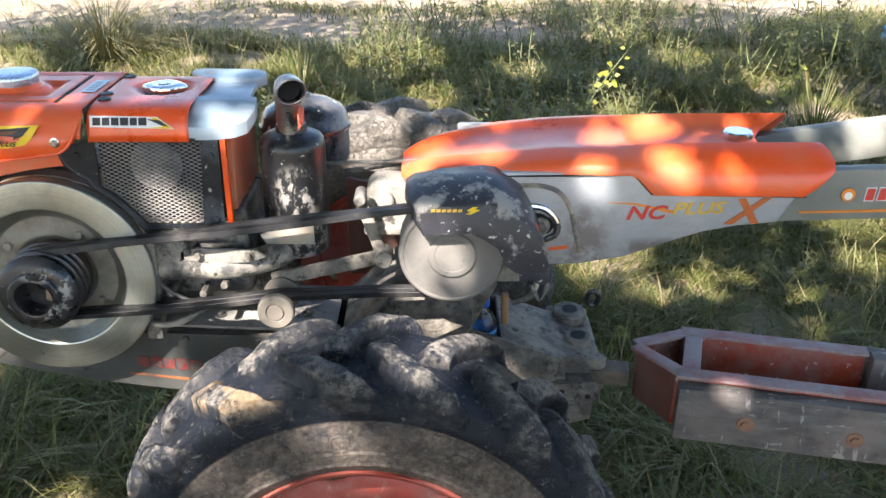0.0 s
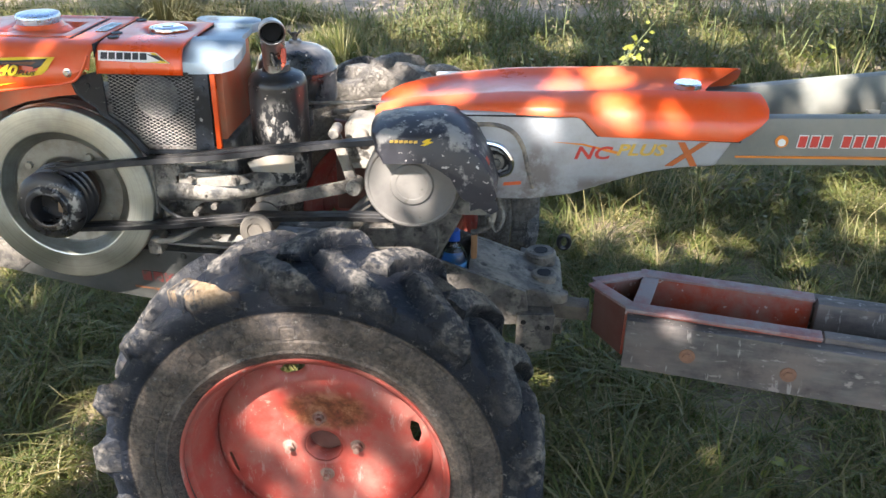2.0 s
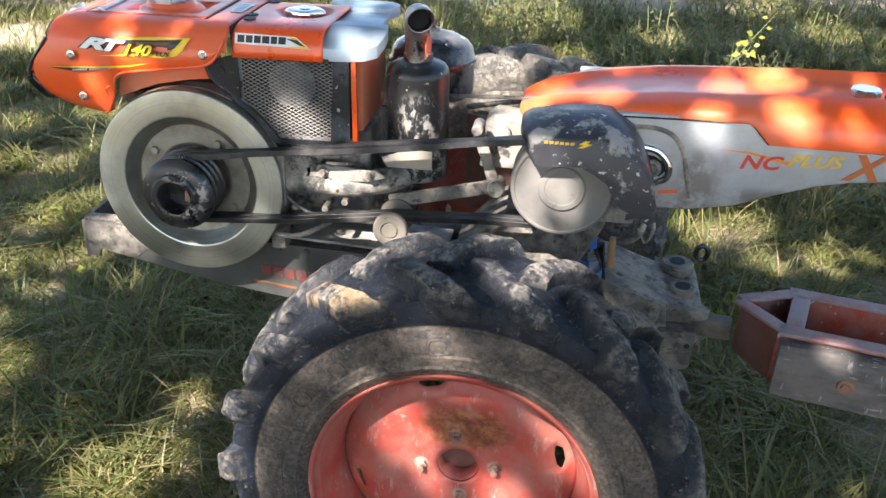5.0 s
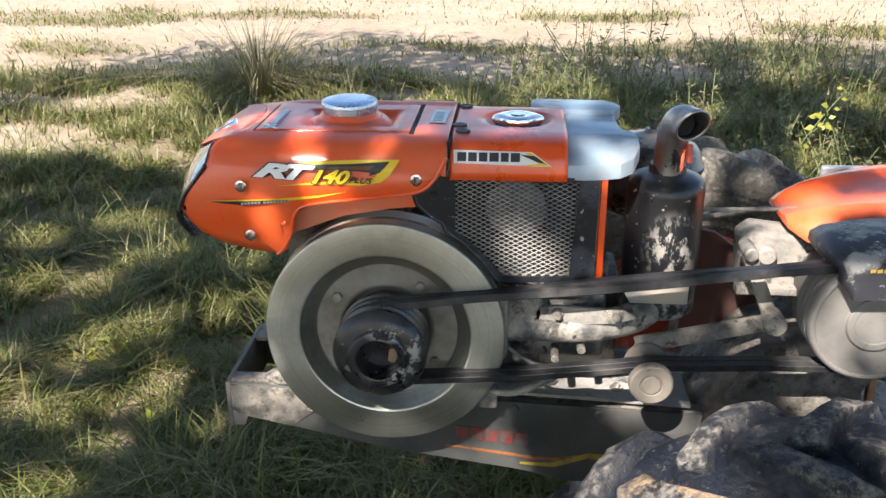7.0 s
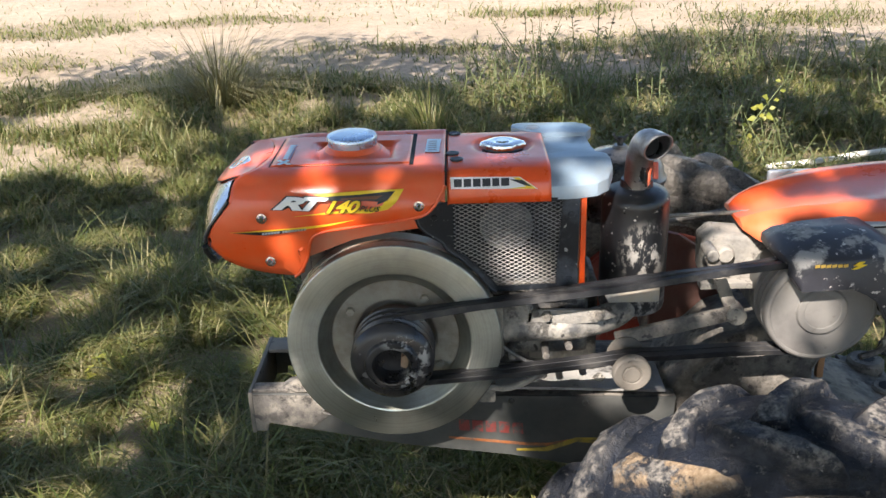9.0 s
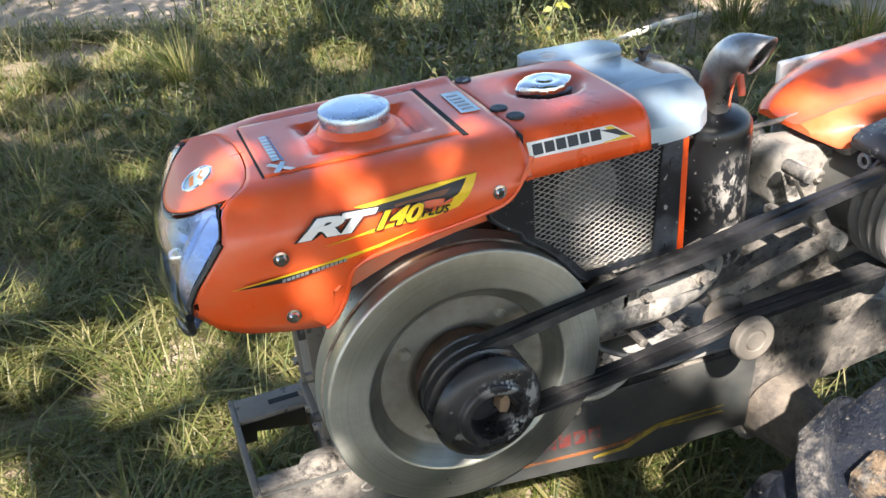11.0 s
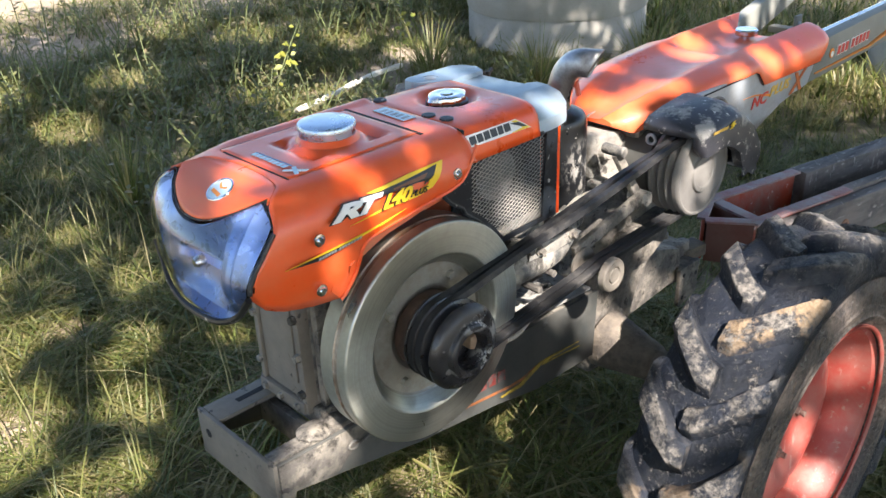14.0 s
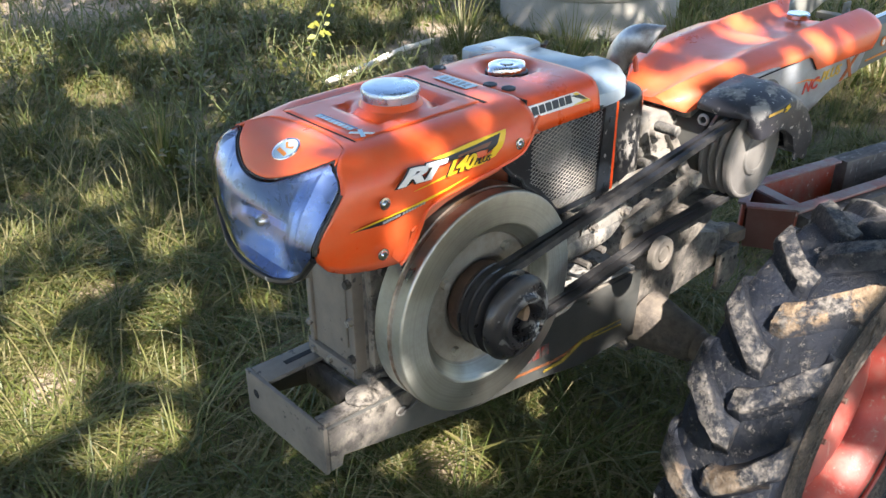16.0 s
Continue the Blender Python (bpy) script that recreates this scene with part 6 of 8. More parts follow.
    pl = part("hitch_side_plate", prism([(0.232, 0.448), (0.318, 0.452), (0.312, 0.362), (0.24, 0.342), (0.230, 0.350)], 1.590, 1.602, 0.004, 2), TANIRON, tractor, "hanging drilled side plate")
    part("side_web", box(0.24, 0.315, 1.60, 1.64, 0.435, 0.449, 0.003), TANIRON, tractor)
    for x, z in ((0.247, 0.430), (0.247, 0.368), (0.302, 0.418)):
        part("plate_hole", lathe([(0.0062, -0.0006), (0.0, -0.0006)], (x, 1.590, z), "y", 14), DARK, pl)
    part("pin_ring", tube([Vector((0.342 + 0.013 * math.cos(q), 1.835, 0.520 + 0.018 * math.sin(q))) for q in np.linspace(0, 2 * math.pi, 18)], 0.006, 8, cap=False), BLACK, tractor, "black ring on the pin")
    # loose rods and clips under the pulley cover
    part("clutch_lever", tube(arc([(0.16, 1.52, 0.80), (0.175, 1.515, 0.74), (0.165, 1.51, 0.70), (0.13, 1.51, 0.685)], 6), 0.006, 10), IRON, tractor, "bent steel clutch lever")
    part("spring_clip", tube(arc([(0.18, 1.52, 0.77), (0.195, 1.515, 0.72), (0.18, 1.51, 0.69), (0.165, 1.51, 0.72)], 6), 0.0035, 8), IRON, tractor)
    part("orange_tab", box(0.122, 0.136, 1.66, 1.675, 0.55, 0.62, 0.003), surface("faded_orange", (0.36, 0.19, 0.09), 0.7), tractor)


gearbox()


# -- black cover over the rear pulley --
def pulley_cover():
    out = [(-0.068, 0.922), (-0.067, 0.945), (-0.052, 0.962), (-0.006, 0.979), (0.068, 0.988), (0.092, 0.982), (0.112, 0.969), (0.137, 0.940), (0.160, 0.883), (0.176, 0.847), (0.182, 0.815), (0.175, 0.802), (0.125, 0.802), (0.112, 0.812),
           (0.094, 0.848), (0.070, 0.864), (0.045, 0.873), (0.0, 0.872), (-0.036, 0.871), (-0.058, 0.890)]
    bm = bmesh.new()
    c = Vector((0.05, 0, 0.93))
    # the top is low behind and slopes to the front
    sag = lambda z, y: z if z < 0.9 else 0.9 + (z - 0.9) * min(0.60, 0.42 + (y - 1.401) * 3.4)
    rows = []
    for y, sc in ((1.525, 1.0), (1.490, 0.995), (1.460, 0.975), (1.437, 0.94), (1.420, 0.885), (1.409, 0.81), (1.402, 0.70), (1.399, 0.56)):
        row = []
        for i, (x, z) in enumerate(out):
            k = 1 - (1 - sc) * min(1.0, max(0.0, (z - 0.868) / 0.05))
            px, pz = c.x + (x - c.x) * k, c.z + (z - c.z) * k
            p = Vector((px, y, sag(pz, y) if z > 0.9 else pz))
            p += Vector((0.3, 1.0, 0.6)) * 0.0035 * noise.noise(p * 26) * (0.3 if i > 12 else 1.0)
            row.append(bm.verts.new(p))
        rows.append(row)
    n = len(out)
    for a, b in zip(rows, rows[1:]):
        for i in range(12 if a not in rows[-4:-1] else n):
            j = (i + 1) % n
            bm.faces.new((a[i], a[j], b[j], b[i]))
    bm.faces.new(rows[-1])
    p = part("pulley_cover", bm, BLACKPLASTIC, tractor, "black plastic pulley guard with pale scuffs", angle=50)
    p.modifiers.new("thickness", "SOLIDIFY").thickness = 0.004
    y = 1.3960
    part("cover_flash", sheet([(0.040, 0.919), (0.050, 0.9255), (0.058, 0.9255), (0.053, 0.921), (0.062, 0.920), (0.047, 0.9125), (0.038, 0.9125), (0.048, 0.9175)], y), YELLOW, p, "yellow decal flash")
    for k in range(6):
        part("fine_print_bar", sheet([(-0.02 + 0.009 * k, 0.916), (-0.013 + 0.009 * k, 0.917), (-0.013 + 0.009 * k, 0.922), (-0.02 + 0.009 * k, 0.921)], y), GOLDPRINT, p)
    part("cover_flange", prism([(0.128, 0.803), (0.181, 0.803), (0.186, 0.782), (0.172, 0.774), (0.150, 0.786), (0.132, 0.780)], 1.404, 1.409, 0.001), BLACKPLASTIC, p, "torn lower lip")
    part("tape_patch", prism([(0.160, 0.880), (0.166, 0.868), (0.158, 0.860), (0.154, 0.884)], 1.425, 1.500, 0.0005), surface("red_tape", (0.55, 0.08, 0.05), 0.5), p)


pulley_cover()


# -- handle: orange cover over a silver shroud, two beams --
def handle():
    yc, hw = 1.656, 0.150
    # silver shroud, side outline
    low = [(0.03, 0.80), (0.10, 0.775), (0.187, 0.764), (0.25, 0.766), (0.33, 0.780), (0.40, 0.806), (0.47, 0.830), (0.53, 0.842), (0.604, 0.849)]
    top = [(0.640, 0.914), (0.37, 0.916), (0.337, 0.948), (0.03, 0.945)]
    for y0, y1 in ((1.508, 1.522), (1.798, 1.812)):
        s = part("silver_shroud", prism(low + top, y0, y1, 0.006, 3), SILVER, tractor, "silver painted handle shroud, scuffed underneath")
    near = 1.508
    # base darker than the silver sides, with patches of dust
    part("shroud_underside", prism([(0.04, 0.795), (0.187, 0.768), (0.33, 0.785), (0.47, 0.834), (0.60, 0.852), (0.60, 0.86), (0.04, 0.86)], 1.523, 1.797, 0.004), surface("darker_dusty_silver", (0.24, 0.225, 0.21), 0.6, 0.2, 0.2, 9, dust=0.5, dscale=9, grain=0.3), tractor)
    # slot with its bolt
    slot = [(0.131, 0.872), (0.145, 0.8725), (0.178, 0.867), (0.199, 0.855), (0.201, 0.840), (0.191, 0.828), (0.159, 0.830), (0.143, 0.845)]
    part("shroud_slot", prism(slot, near - 0.0008, near + 0.002, 0.0), DARK, s, "dark slot")
    part("slot_rim", tube(arc([(0.120, near - 0.002, 0.880), (0.150, near - 0.003, 0.884), (0.180, near - 0.003, 0.879), (0.198, near - 0.003, 0.864), (0.207, near - 0.003, 0.846), (0.203, near - 0.002, 0.826), (0.184, near - 0.001, 0.816)], 6), 0.0065, 10), CHROME, s, "bright rolled rim of the slot")
    part("slot_groove", tube(arc([(0.105, near + 0.002, 0.917), (0.166, near + 0.002, 0.921), (0.205, near + 0.002, 0.909), (0.228, near + 0.002, 0.878), (0.240, near + 0.002, 0.832), (0.252, near + 0.002, 0.790)], 6), 0.0055, 8), surface("dirty_groove", (0.12, 0.112, 0.108), 0.6, 0.1, 0.3, 20, dust=0.4, dscale=20), s, "dirt-filled pressed groove")
    part("slot_bolt", join(lathe([(0.017, 0.0), (0.017, -0.005), (0.0, -0.005)], (0.176, near - 0.001, 0.844), "y", 24), lathe([(0.011, -0.005), (0.011, -0.015), (0.0, -0.017)], (0.176, near - 0.001, 0.844), "y", 6)), IRON, tractor, "grey hexagon bolt and washer")
    part("cover_gap", tube([(0.10, 1.5065, 0.9385), (0.334, 1.5050, 0.9420), (0.345, 1.5045, 0.934), (0.371, 1.5040, 0.9055), (0.645, 1.5010, 0.9015)], 0.0016, 6), DARK, s, "dark gap under the cover")
    part("warning_tab", sheet([(0.192, 0.794), (0.227, 0.798), (0.228, 0.805), (0.193, 0.801)], near - 0.0018), surface("orange_tab_print", (0.75, 0.14, 0.04), 0.5), s, "small orange-red label")
    # orange cover: lofted from a low rounded nose to two tails
    ridge = [(-0.078, 0.918), (-0.06, 0.930), (-0.03, 0.942), (0.02, 0.952), (0.10, 0.962), (0.20, 0.973), (0.33, 0.977), (0.43, 0.982), (0.60, 0.983), (0.70, 0.983)]
    edge = [(-0.078, 0.905), (-0.045, 0.888), (0.0, 0.908), (0.09, 0.938), (0.335, 0.942), (0.345, 0.935), (0.372, 0.906), (0.38, 0.904), (0.65, 0.902), (0.69, 0.94), (0.70, 0.950)]
    width = [(-0.078, 0.060), (-0.06, 0.085), (-0.02, 0.108), (0.04, 0.128), (0.12, 0.142), (0.30, 0.154), (0.65, 0.157), (0.70, 0.157)]
    bm = bmesh.new()
    xs = sorted(set(list(np.linspace(-0.078, 0.08, 14)) + list(np.linspace(0.08, 0.33, 10)) + [0.345, 0.36, 0.372, 0.38] + list(np.linspace(0.40, 0.58, 8))))
    # a flat dished top between two raised shoulders, then a stepped side; end: how far back each line runs
    half = [(1.0, 1.0, 0.640), (0.992, 0.80, 0.662), (0.975, 0.60, 0.680), (0.94, 0.44, 0.692), (0.86, 0.27, 0.694), (0.74, 0.12, 0.690), (0.64, 0.03, 0.684), (0.585, 0.0, 0.678), (0.55, 0.05, 0.668), (0.48, 0.20, 0.645), (0.40, 0.32, 0.622), (0.22, 0.38, 0.604)]
    prof = [(-u, f, e) for u, f, e in half] + [(0.0, 0.39, 0.600)] + [(u, f, e) for u, f, e in half[::-1]]
    rows = []
    for k in range(len(xs) + 5):
        row = []
        for u, f, e in prof:
            x = xs[k] if k < len(xs) else 0.58 + (e - 0.58) * (k - len(xs) + 1) / 5
            zr, ze, w = lerp(ridge, x), lerp(edge, min(x, 0.65)), lerp(width, x)
            row.append(bm.verts.new((x, yc + u * w, zr - (zr - ze) * f)))
        rows.append(row)
    for a, b in zip(rows, rows[1:]):
        for i in range(len(a) - 1):
            bm.faces.new((a[i], a[i + 1], b[i + 1], b[i]))
    bm.faces.new(rows[0][::-1])
    o = part("orange_cover", bm, ORANGE, tractor, "orange moulded handle cover, sun-bleached", angle=40)
    o.modifiers.new("thickness", "SOLIDIFY").thickness = 0.004
    bv = o.modifiers.new("soft", "BEVEL")
    bv.width, bv.segments, bv.limit_method = 0.003, 2, "ANGLE"
    part("cover_knob", lathe([(0.012, 0), (0.012, 0.008), (0.026, 0.009), (0.029, 0.013), (0.029, 0.021), (0.026, 0.024), (0, 0.024)], (0.562, 1.662, 0.950), "z", 10), CHROME, tractor, "chrome knob")
    # lettering on the shroud
    y = near - 0.0012
    part("shroud_lettering", letters("NC", 0.036, on_side(0.328, y, 0.856, 1.5, 1.30), shear=0.3, fat=0.0008), REDPRINT, s, "red slanted lettering", smooth=False)
    part("shroud_lettering", letters("PLUS", 0.032, on_side(0.410, y, 0.866, 1.5, 1.32), shear=0.3, fat=0.0008), GOLDPRINT, s, "gold slanted lettering", smooth=False)
    part("shroud_lettering", letters("X", 0.066, on_side(0.512, y - 0.0006, 0.849, 1.5, 1.15), shear=0.35, fat=0.002), surface("copper_print", (0.45, 0.12, 0.03), 0.45, 0.1, 0.2, 40, grain=0), s, "copper-red slanted letter", smooth=False)
    part("shroud_flash", sheet([(0.29, 0.889), (0.345, 0.884), (0.41, 0.868), (0.424, 0.876), (0.414, 0.873), (0.345, 0.8875)], y), ORANGEPRINT, s)
    # beams
    nb = part("handle_beam", bar((0.58, 1.527, 0.897), (2.05, 1.545, 0.930), 0.034, 0.098, 0.010), GREYPAINT, tractor, "grey-green painted handle beam")
    part("handle_beam", bar((0.58, 1.775, 0.882), (2.05, 2.065, 0.975), 0.034, 0.085, 0.010), GREYPAINT, tractor, "grey-green painted handle beam")
    part("cross_brace", box(0.985, 1.020, 1.545, 1.82, 0.862, 0.880, 0.003), GREYPAINT, tractor, "grey cross brace")
    part("brace_bolt", lathe([(0, 0.004), (0.006, 0.004), (0.008, 0.0)], (1.002, 1.735, 0.895), (0, -1, 0), 8), SILVER, tractor)
    part("brace_post", box(0.985, 1.020, 1.736, 1.744, 0.862, 0.918, 0.002), GREYPAINT, tractor)
    part("control_rod", rod((0.60, 1.60, 0.912), (1.95, 1.61, 0.935), 0.0085, 12), CHROME, tractor, "bright steel control rod")
    for yy, zz in ((1.545, 0.930), (2.065, 0.975)):
        part("grip", rod((2.03, yy, zz), (2.18, yy + 0.01, zz + 0.01), 0.018, 16), BLACKPLASTIC, tractor, "black rubber grip")
    # beam decal: round mark, red bars for letters, orange line
    yb = 1.5095
    dm = lambda x: yb + (x - 0.70) * 0.0122
    part("decal_disc", lathe([(0, -0.0008), (0.0125, -0.0008), (0.0125, 0.0005)], (0.723, dm(0.723) - 0.0006, 0.903), "y", 20), ORANGEPRINT, nb, "round orange mark")
    part("decal_disc", lathe([(0, -0.0008), (0.0075, -0.0008), (0.0075, 0.0005)], (0.723, dm(0.723) - 0.0016, 0.901), "y", 14), WHITE, nb)
    x = 0.752
    for k in range(9):
        if k != 3:
            yy = dm(x)
            z = 0.8905 + 0.022 * (x - 0.75)
            part("letter_bar", prism([(x, z), (x + 0.0178, z), (x + 0.0205, z + 0.026), (x + 0.0027, z + 0.026)], yy - 0.0012, yy + 0.001, 0), WHITE, nb)
            part("letter_bar", prism([(x + 0.0016, z + 0.0018), (x + 0.0164, z + 0.0018), (x + 0.0187, z + 0.0242), (x + 0.0042, z + 0.0242)], yy - 0.0020, yy + 0.001, 0), REDPRINT, nb)
            x += 0.0225
        else:
            x += 0.014
    part("decal_line", prism([(0.64, 0.871), (0.95, 0.877), (1.06, 0.895), (1.5, 0.905), (1.5, 0.899), (1.06, 0.886), (0.95, 0.873), (0.64, 0.868)], dm(0.64) - 0.0012, dm(0.64) + 0.006, 0), ORANGEPRINT, nb, "thin orange line")


handle()

# ---- trailer drawbar: worn red steel head and two planks ----
drawbar = thing("trailer_drawbar", 0.9, 1.54, 0.0, "trailer drawbar of two weathered planks on a worn red steel head", "drawbar")


def build_drawbar():
    a = math.radians(-10.3)
    o = Vector((0.448, 1.525, 0.0))
    m = Matrix.Translation(o) @ Matrix.Rotation(a, 4, "Z") @ Matrix.Rotation(radians(1.6), 4, "Y")

    def put(bm):
        bm.transform(m)
        return bm

    zt, zb, w = 0.510, 0.396, 0.195
    part("head_side", put(box(0.0, 0.40, 0.004, 0.012, zb, zt, 0.002)), HEADRED, drawbar, "worn red steel cheek")
    part("head_side", put(box(0.02, 0.40, w - 0.012, w - 0.004, zb, zt, 0.002)), HEADRED, drawbar)
    # slanting cheeks of the nose
    part("nose_cheek", put(bar((-0.072, w * 0.5, (zb + zt) / 2), (0.003, 0.008, (zb + zt) / 2), 0.008, zt - zb, 0.002)), BROWNRED, drawbar)
    part("nose_cheek", put(bar((-0.072, w * 0.56, (zb + zt) / 2), (0.02, w - 0.008, (zb + zt) / 2), 0.008, zt - zb, 0.002)), HEADRED, drawbar)
    # scuffed flat bars on the top edges
    part("top_strip", put(box(-0.0, 0.40, -0.004, 0.030, zt, zt + 0.007, 0.002)), PINKWORN, drawbar, "scuffed reddish top edge")
    part("top_strip", put(box(0.02, 0.40, w - 0.030, w + 0.004, zt, zt + 0.007, 0.002)), PINKWORN, drawbar, "scuffed reddish top edge")
    part("top_strip", put(bar((-0.080, w * 0.5, zt + 0.0035), (0.012, 0.014, zt + 0.0035), 0.030, 0.007, 0.002)), PINKWORN, drawbar)
    part("top_strip", put(bar((-0.078, w * 0.56, zt + 0.0025), (0.035, w - 0.012, zt + 0.0025), 0.028, 0.007, 0.002)), PINKWORN, drawbar)
    part("cross_strip", put(bar((0.03, 0.028, zt + 0.001), (0.045, w - 0.028, zt + 0.001), 0.036, 0.007, 0.002)), PINKWORN, drawbar)
    part("cross_web", put(box(0.022, 0.030, 0.013, w - 0.013, zb, zt - 0.004, 0.001)), BROWNRED, drawbar)
    part("tongue", put(bar((-0.17, w * 0.53, 0.435), (-0.085, w * 0.53, 0.440), 0.05, 0.035, 0.006)), BROWNIRON, drawbar, "rusty coupling tongue")
    part("tongue_pin", put(rod((-0.150, w * 0.53, 0.40), (-0.150, w * 0.53, 0.475), 0.016, 14)), TANIRON, drawbar)
    for k, (y0, y1) in enumerate(((-0.030, 0.004), (w - 0.004 + 0.0, w + 0.030))):
        bm = box(0.006 if k == 0 else 0.40, 3.2, y0, y1, 0.386, 0.504, 0.004)
        part("plank", put(bm), WOOD, drawbar, "weathered grey timber plank")
    part("plank", put(box(0.405, 3.2, w - 0.045, w - 0.006, 0.375, 0.516, 0.006)), WOOD, drawbar, "weathered grey timber plank")
    part("plank", put(box(0.405, 3.2, 0.006, 0.040, 0.375, 0.514, 0.006)), WOOD, drawbar, "weathered grey timber plank")
    for x, z in ((0.140, 0.440), (0.345, 0.435), (0.66, 0.44)):
        part("plank_bolt", put(join(lathe([(0.017, 0.0), (0.016, -0.003), (0.0, -0.003)], (x, -0.030, z), "y", 18), lathe([(0.010, -0.003), (0.010, -0.009), (0, -0.010)], (x, -0.030, z), "y", 6))), surface("rusty_bolt", (0.26, 0.14, 0.09), 0.8, 0.1, 0.3, 30, grain=0.4, gscale=200), drawbar, "rusty bolt and washer")
        part("plank_bolt", put(rod((x, w - 0.03, z - 0.03), (x, w - 0.010, z - 0.03), 0.008, 8)), BROWNRED, drawbar)
    part("trailer_wheel_stub", put(box(3.1, 3.25, -0.05, w + 0.05, 0.30, 0.36, 0.01)), WOOD, drawbar)
    for yy in (0.02, w - 0.02):
        part("trestle_leg", put(box(3.12, 3.2, yy - 0.03, yy + 0.03, 0.0, 0.31, 0.006)), WOOD, drawbar)


build_drawbar()

# ---- water bottle standing on the hitch beam ----
bottle = thing("water_bottle", 0.082, 1.665, 0.53, "small clear plastic water bottle with a blue cap", "bottle")


def build_bottle():
    b = (0.082, 1.664, 0.0)
    z0 = 0.4555
    prof = [(0.0, 0.006), (0.018, 0.0), (0.028, 0.004), (0.031, 0.012), (0.031, 0.035), (0.0295, 0.04), (0.031, 0.045), (0.031, 0.095), (0.029, 0.105), (0.020, 0.125), (0.0135, 0.135), (0.0125, 0.15), (0.0, 0.15)]
    p = part("body", lathe([(r, h + z0) for r, h in prof], b, "z", 32), PET, bottle, "clear plastic")
    part("label_band", lathe([(0.0314, z0 + 0.05), (0.0316, z0 + 0.052), (0.0316, z0 + 0.088), (0.0314, z0 + 0.09)], b, "z", 32), LABELBLUE, bottle, "blue and white label")
    part("cap", lathe([(0.0, z0 + 0.166), (0.0125, z0 + 0.166), (0.0145, z0 + 0.164), (0.015, z0 + 0.160), (0.015, z0 + 0.145), (0.0155, z0 + 0.141), (0.0, z0 + 0.141)], b, "z", 30), CAPBLUE, bottle, "blue screw cap")


build_bottle()

# ---- grass: one field of blades, thick near the tractor, open on the sandy track behind ----
def blades(x, y, a, h, w, bend, seg=2):
    """Arrays of curved blades at x, y that lean the way a."""
    n = len(x)
    dx, dy = np.cos(a), np.sin(a)
    sx, sy = -dy, dx
    z = ground_z(x, y) - 0.004
    V = np.zeros((n, 2 * seg + 1, 3))
    for k in range(seg):
        s = k / seg
        out = bend * h * s ** 1.8
        up = h * s * (1 - 0.35 * bend * s)
        ww = w * (1 - 0.35 * s) * 0.5
        for j, sg in enumerate((-1, 1)):
            V[:, 2 * k + j, 0] = x + dx * out + sg * sx * ww
            V[:, 2 * k + j, 1] = y + dy * out + sg * sy * ww
            V[:, 2 * k + j, 2] = z + up
    V[:, 2 * seg, 0] = x + dx * bend * h
    V[:, 2 * seg, 1] = y + dy * bend * h
    V[:, 2 * seg, 2] = z + h * (1 - 0.35 * bend)
    base = (np.arange(n) * (2 * seg + 1))[:, None]
    tris = []
    for k in range(seg - 1):
        o = 2 * k
        tris += [[o, o + 1, o + 3], [o, o + 3, o + 2]]
    tris.append([2 * seg - 2, 2 * seg - 1, 2 * seg])
    F = (base[:, None, :] + np.array(tris)[None]).reshape(-1, 3)
    return V.reshape(-1, 3), F


def drift(x, y, cell, seed):
    """Smooth random drifts over the plan, 0 to 1."""
    g = np.random.default_rng(seed).uniform(0, 1, (256, 256))
    u, v = x / cell + 128, y / cell + 128
    i, j = np.floor(u).astype(int), np.floor(v).astype(int)
    f, q = u - i, v - j
    f, q = f * f * (3 - 2 * f), q * q * (3 - 2 * q)
    i, j = i % 255, j % 255
    return (g[i, j] * (1 - f) + g[i + 1, j] * f) * (1 - q) + (g[i, j + 1] * (1 - f) + g[i + 1, j + 1] * f) * q


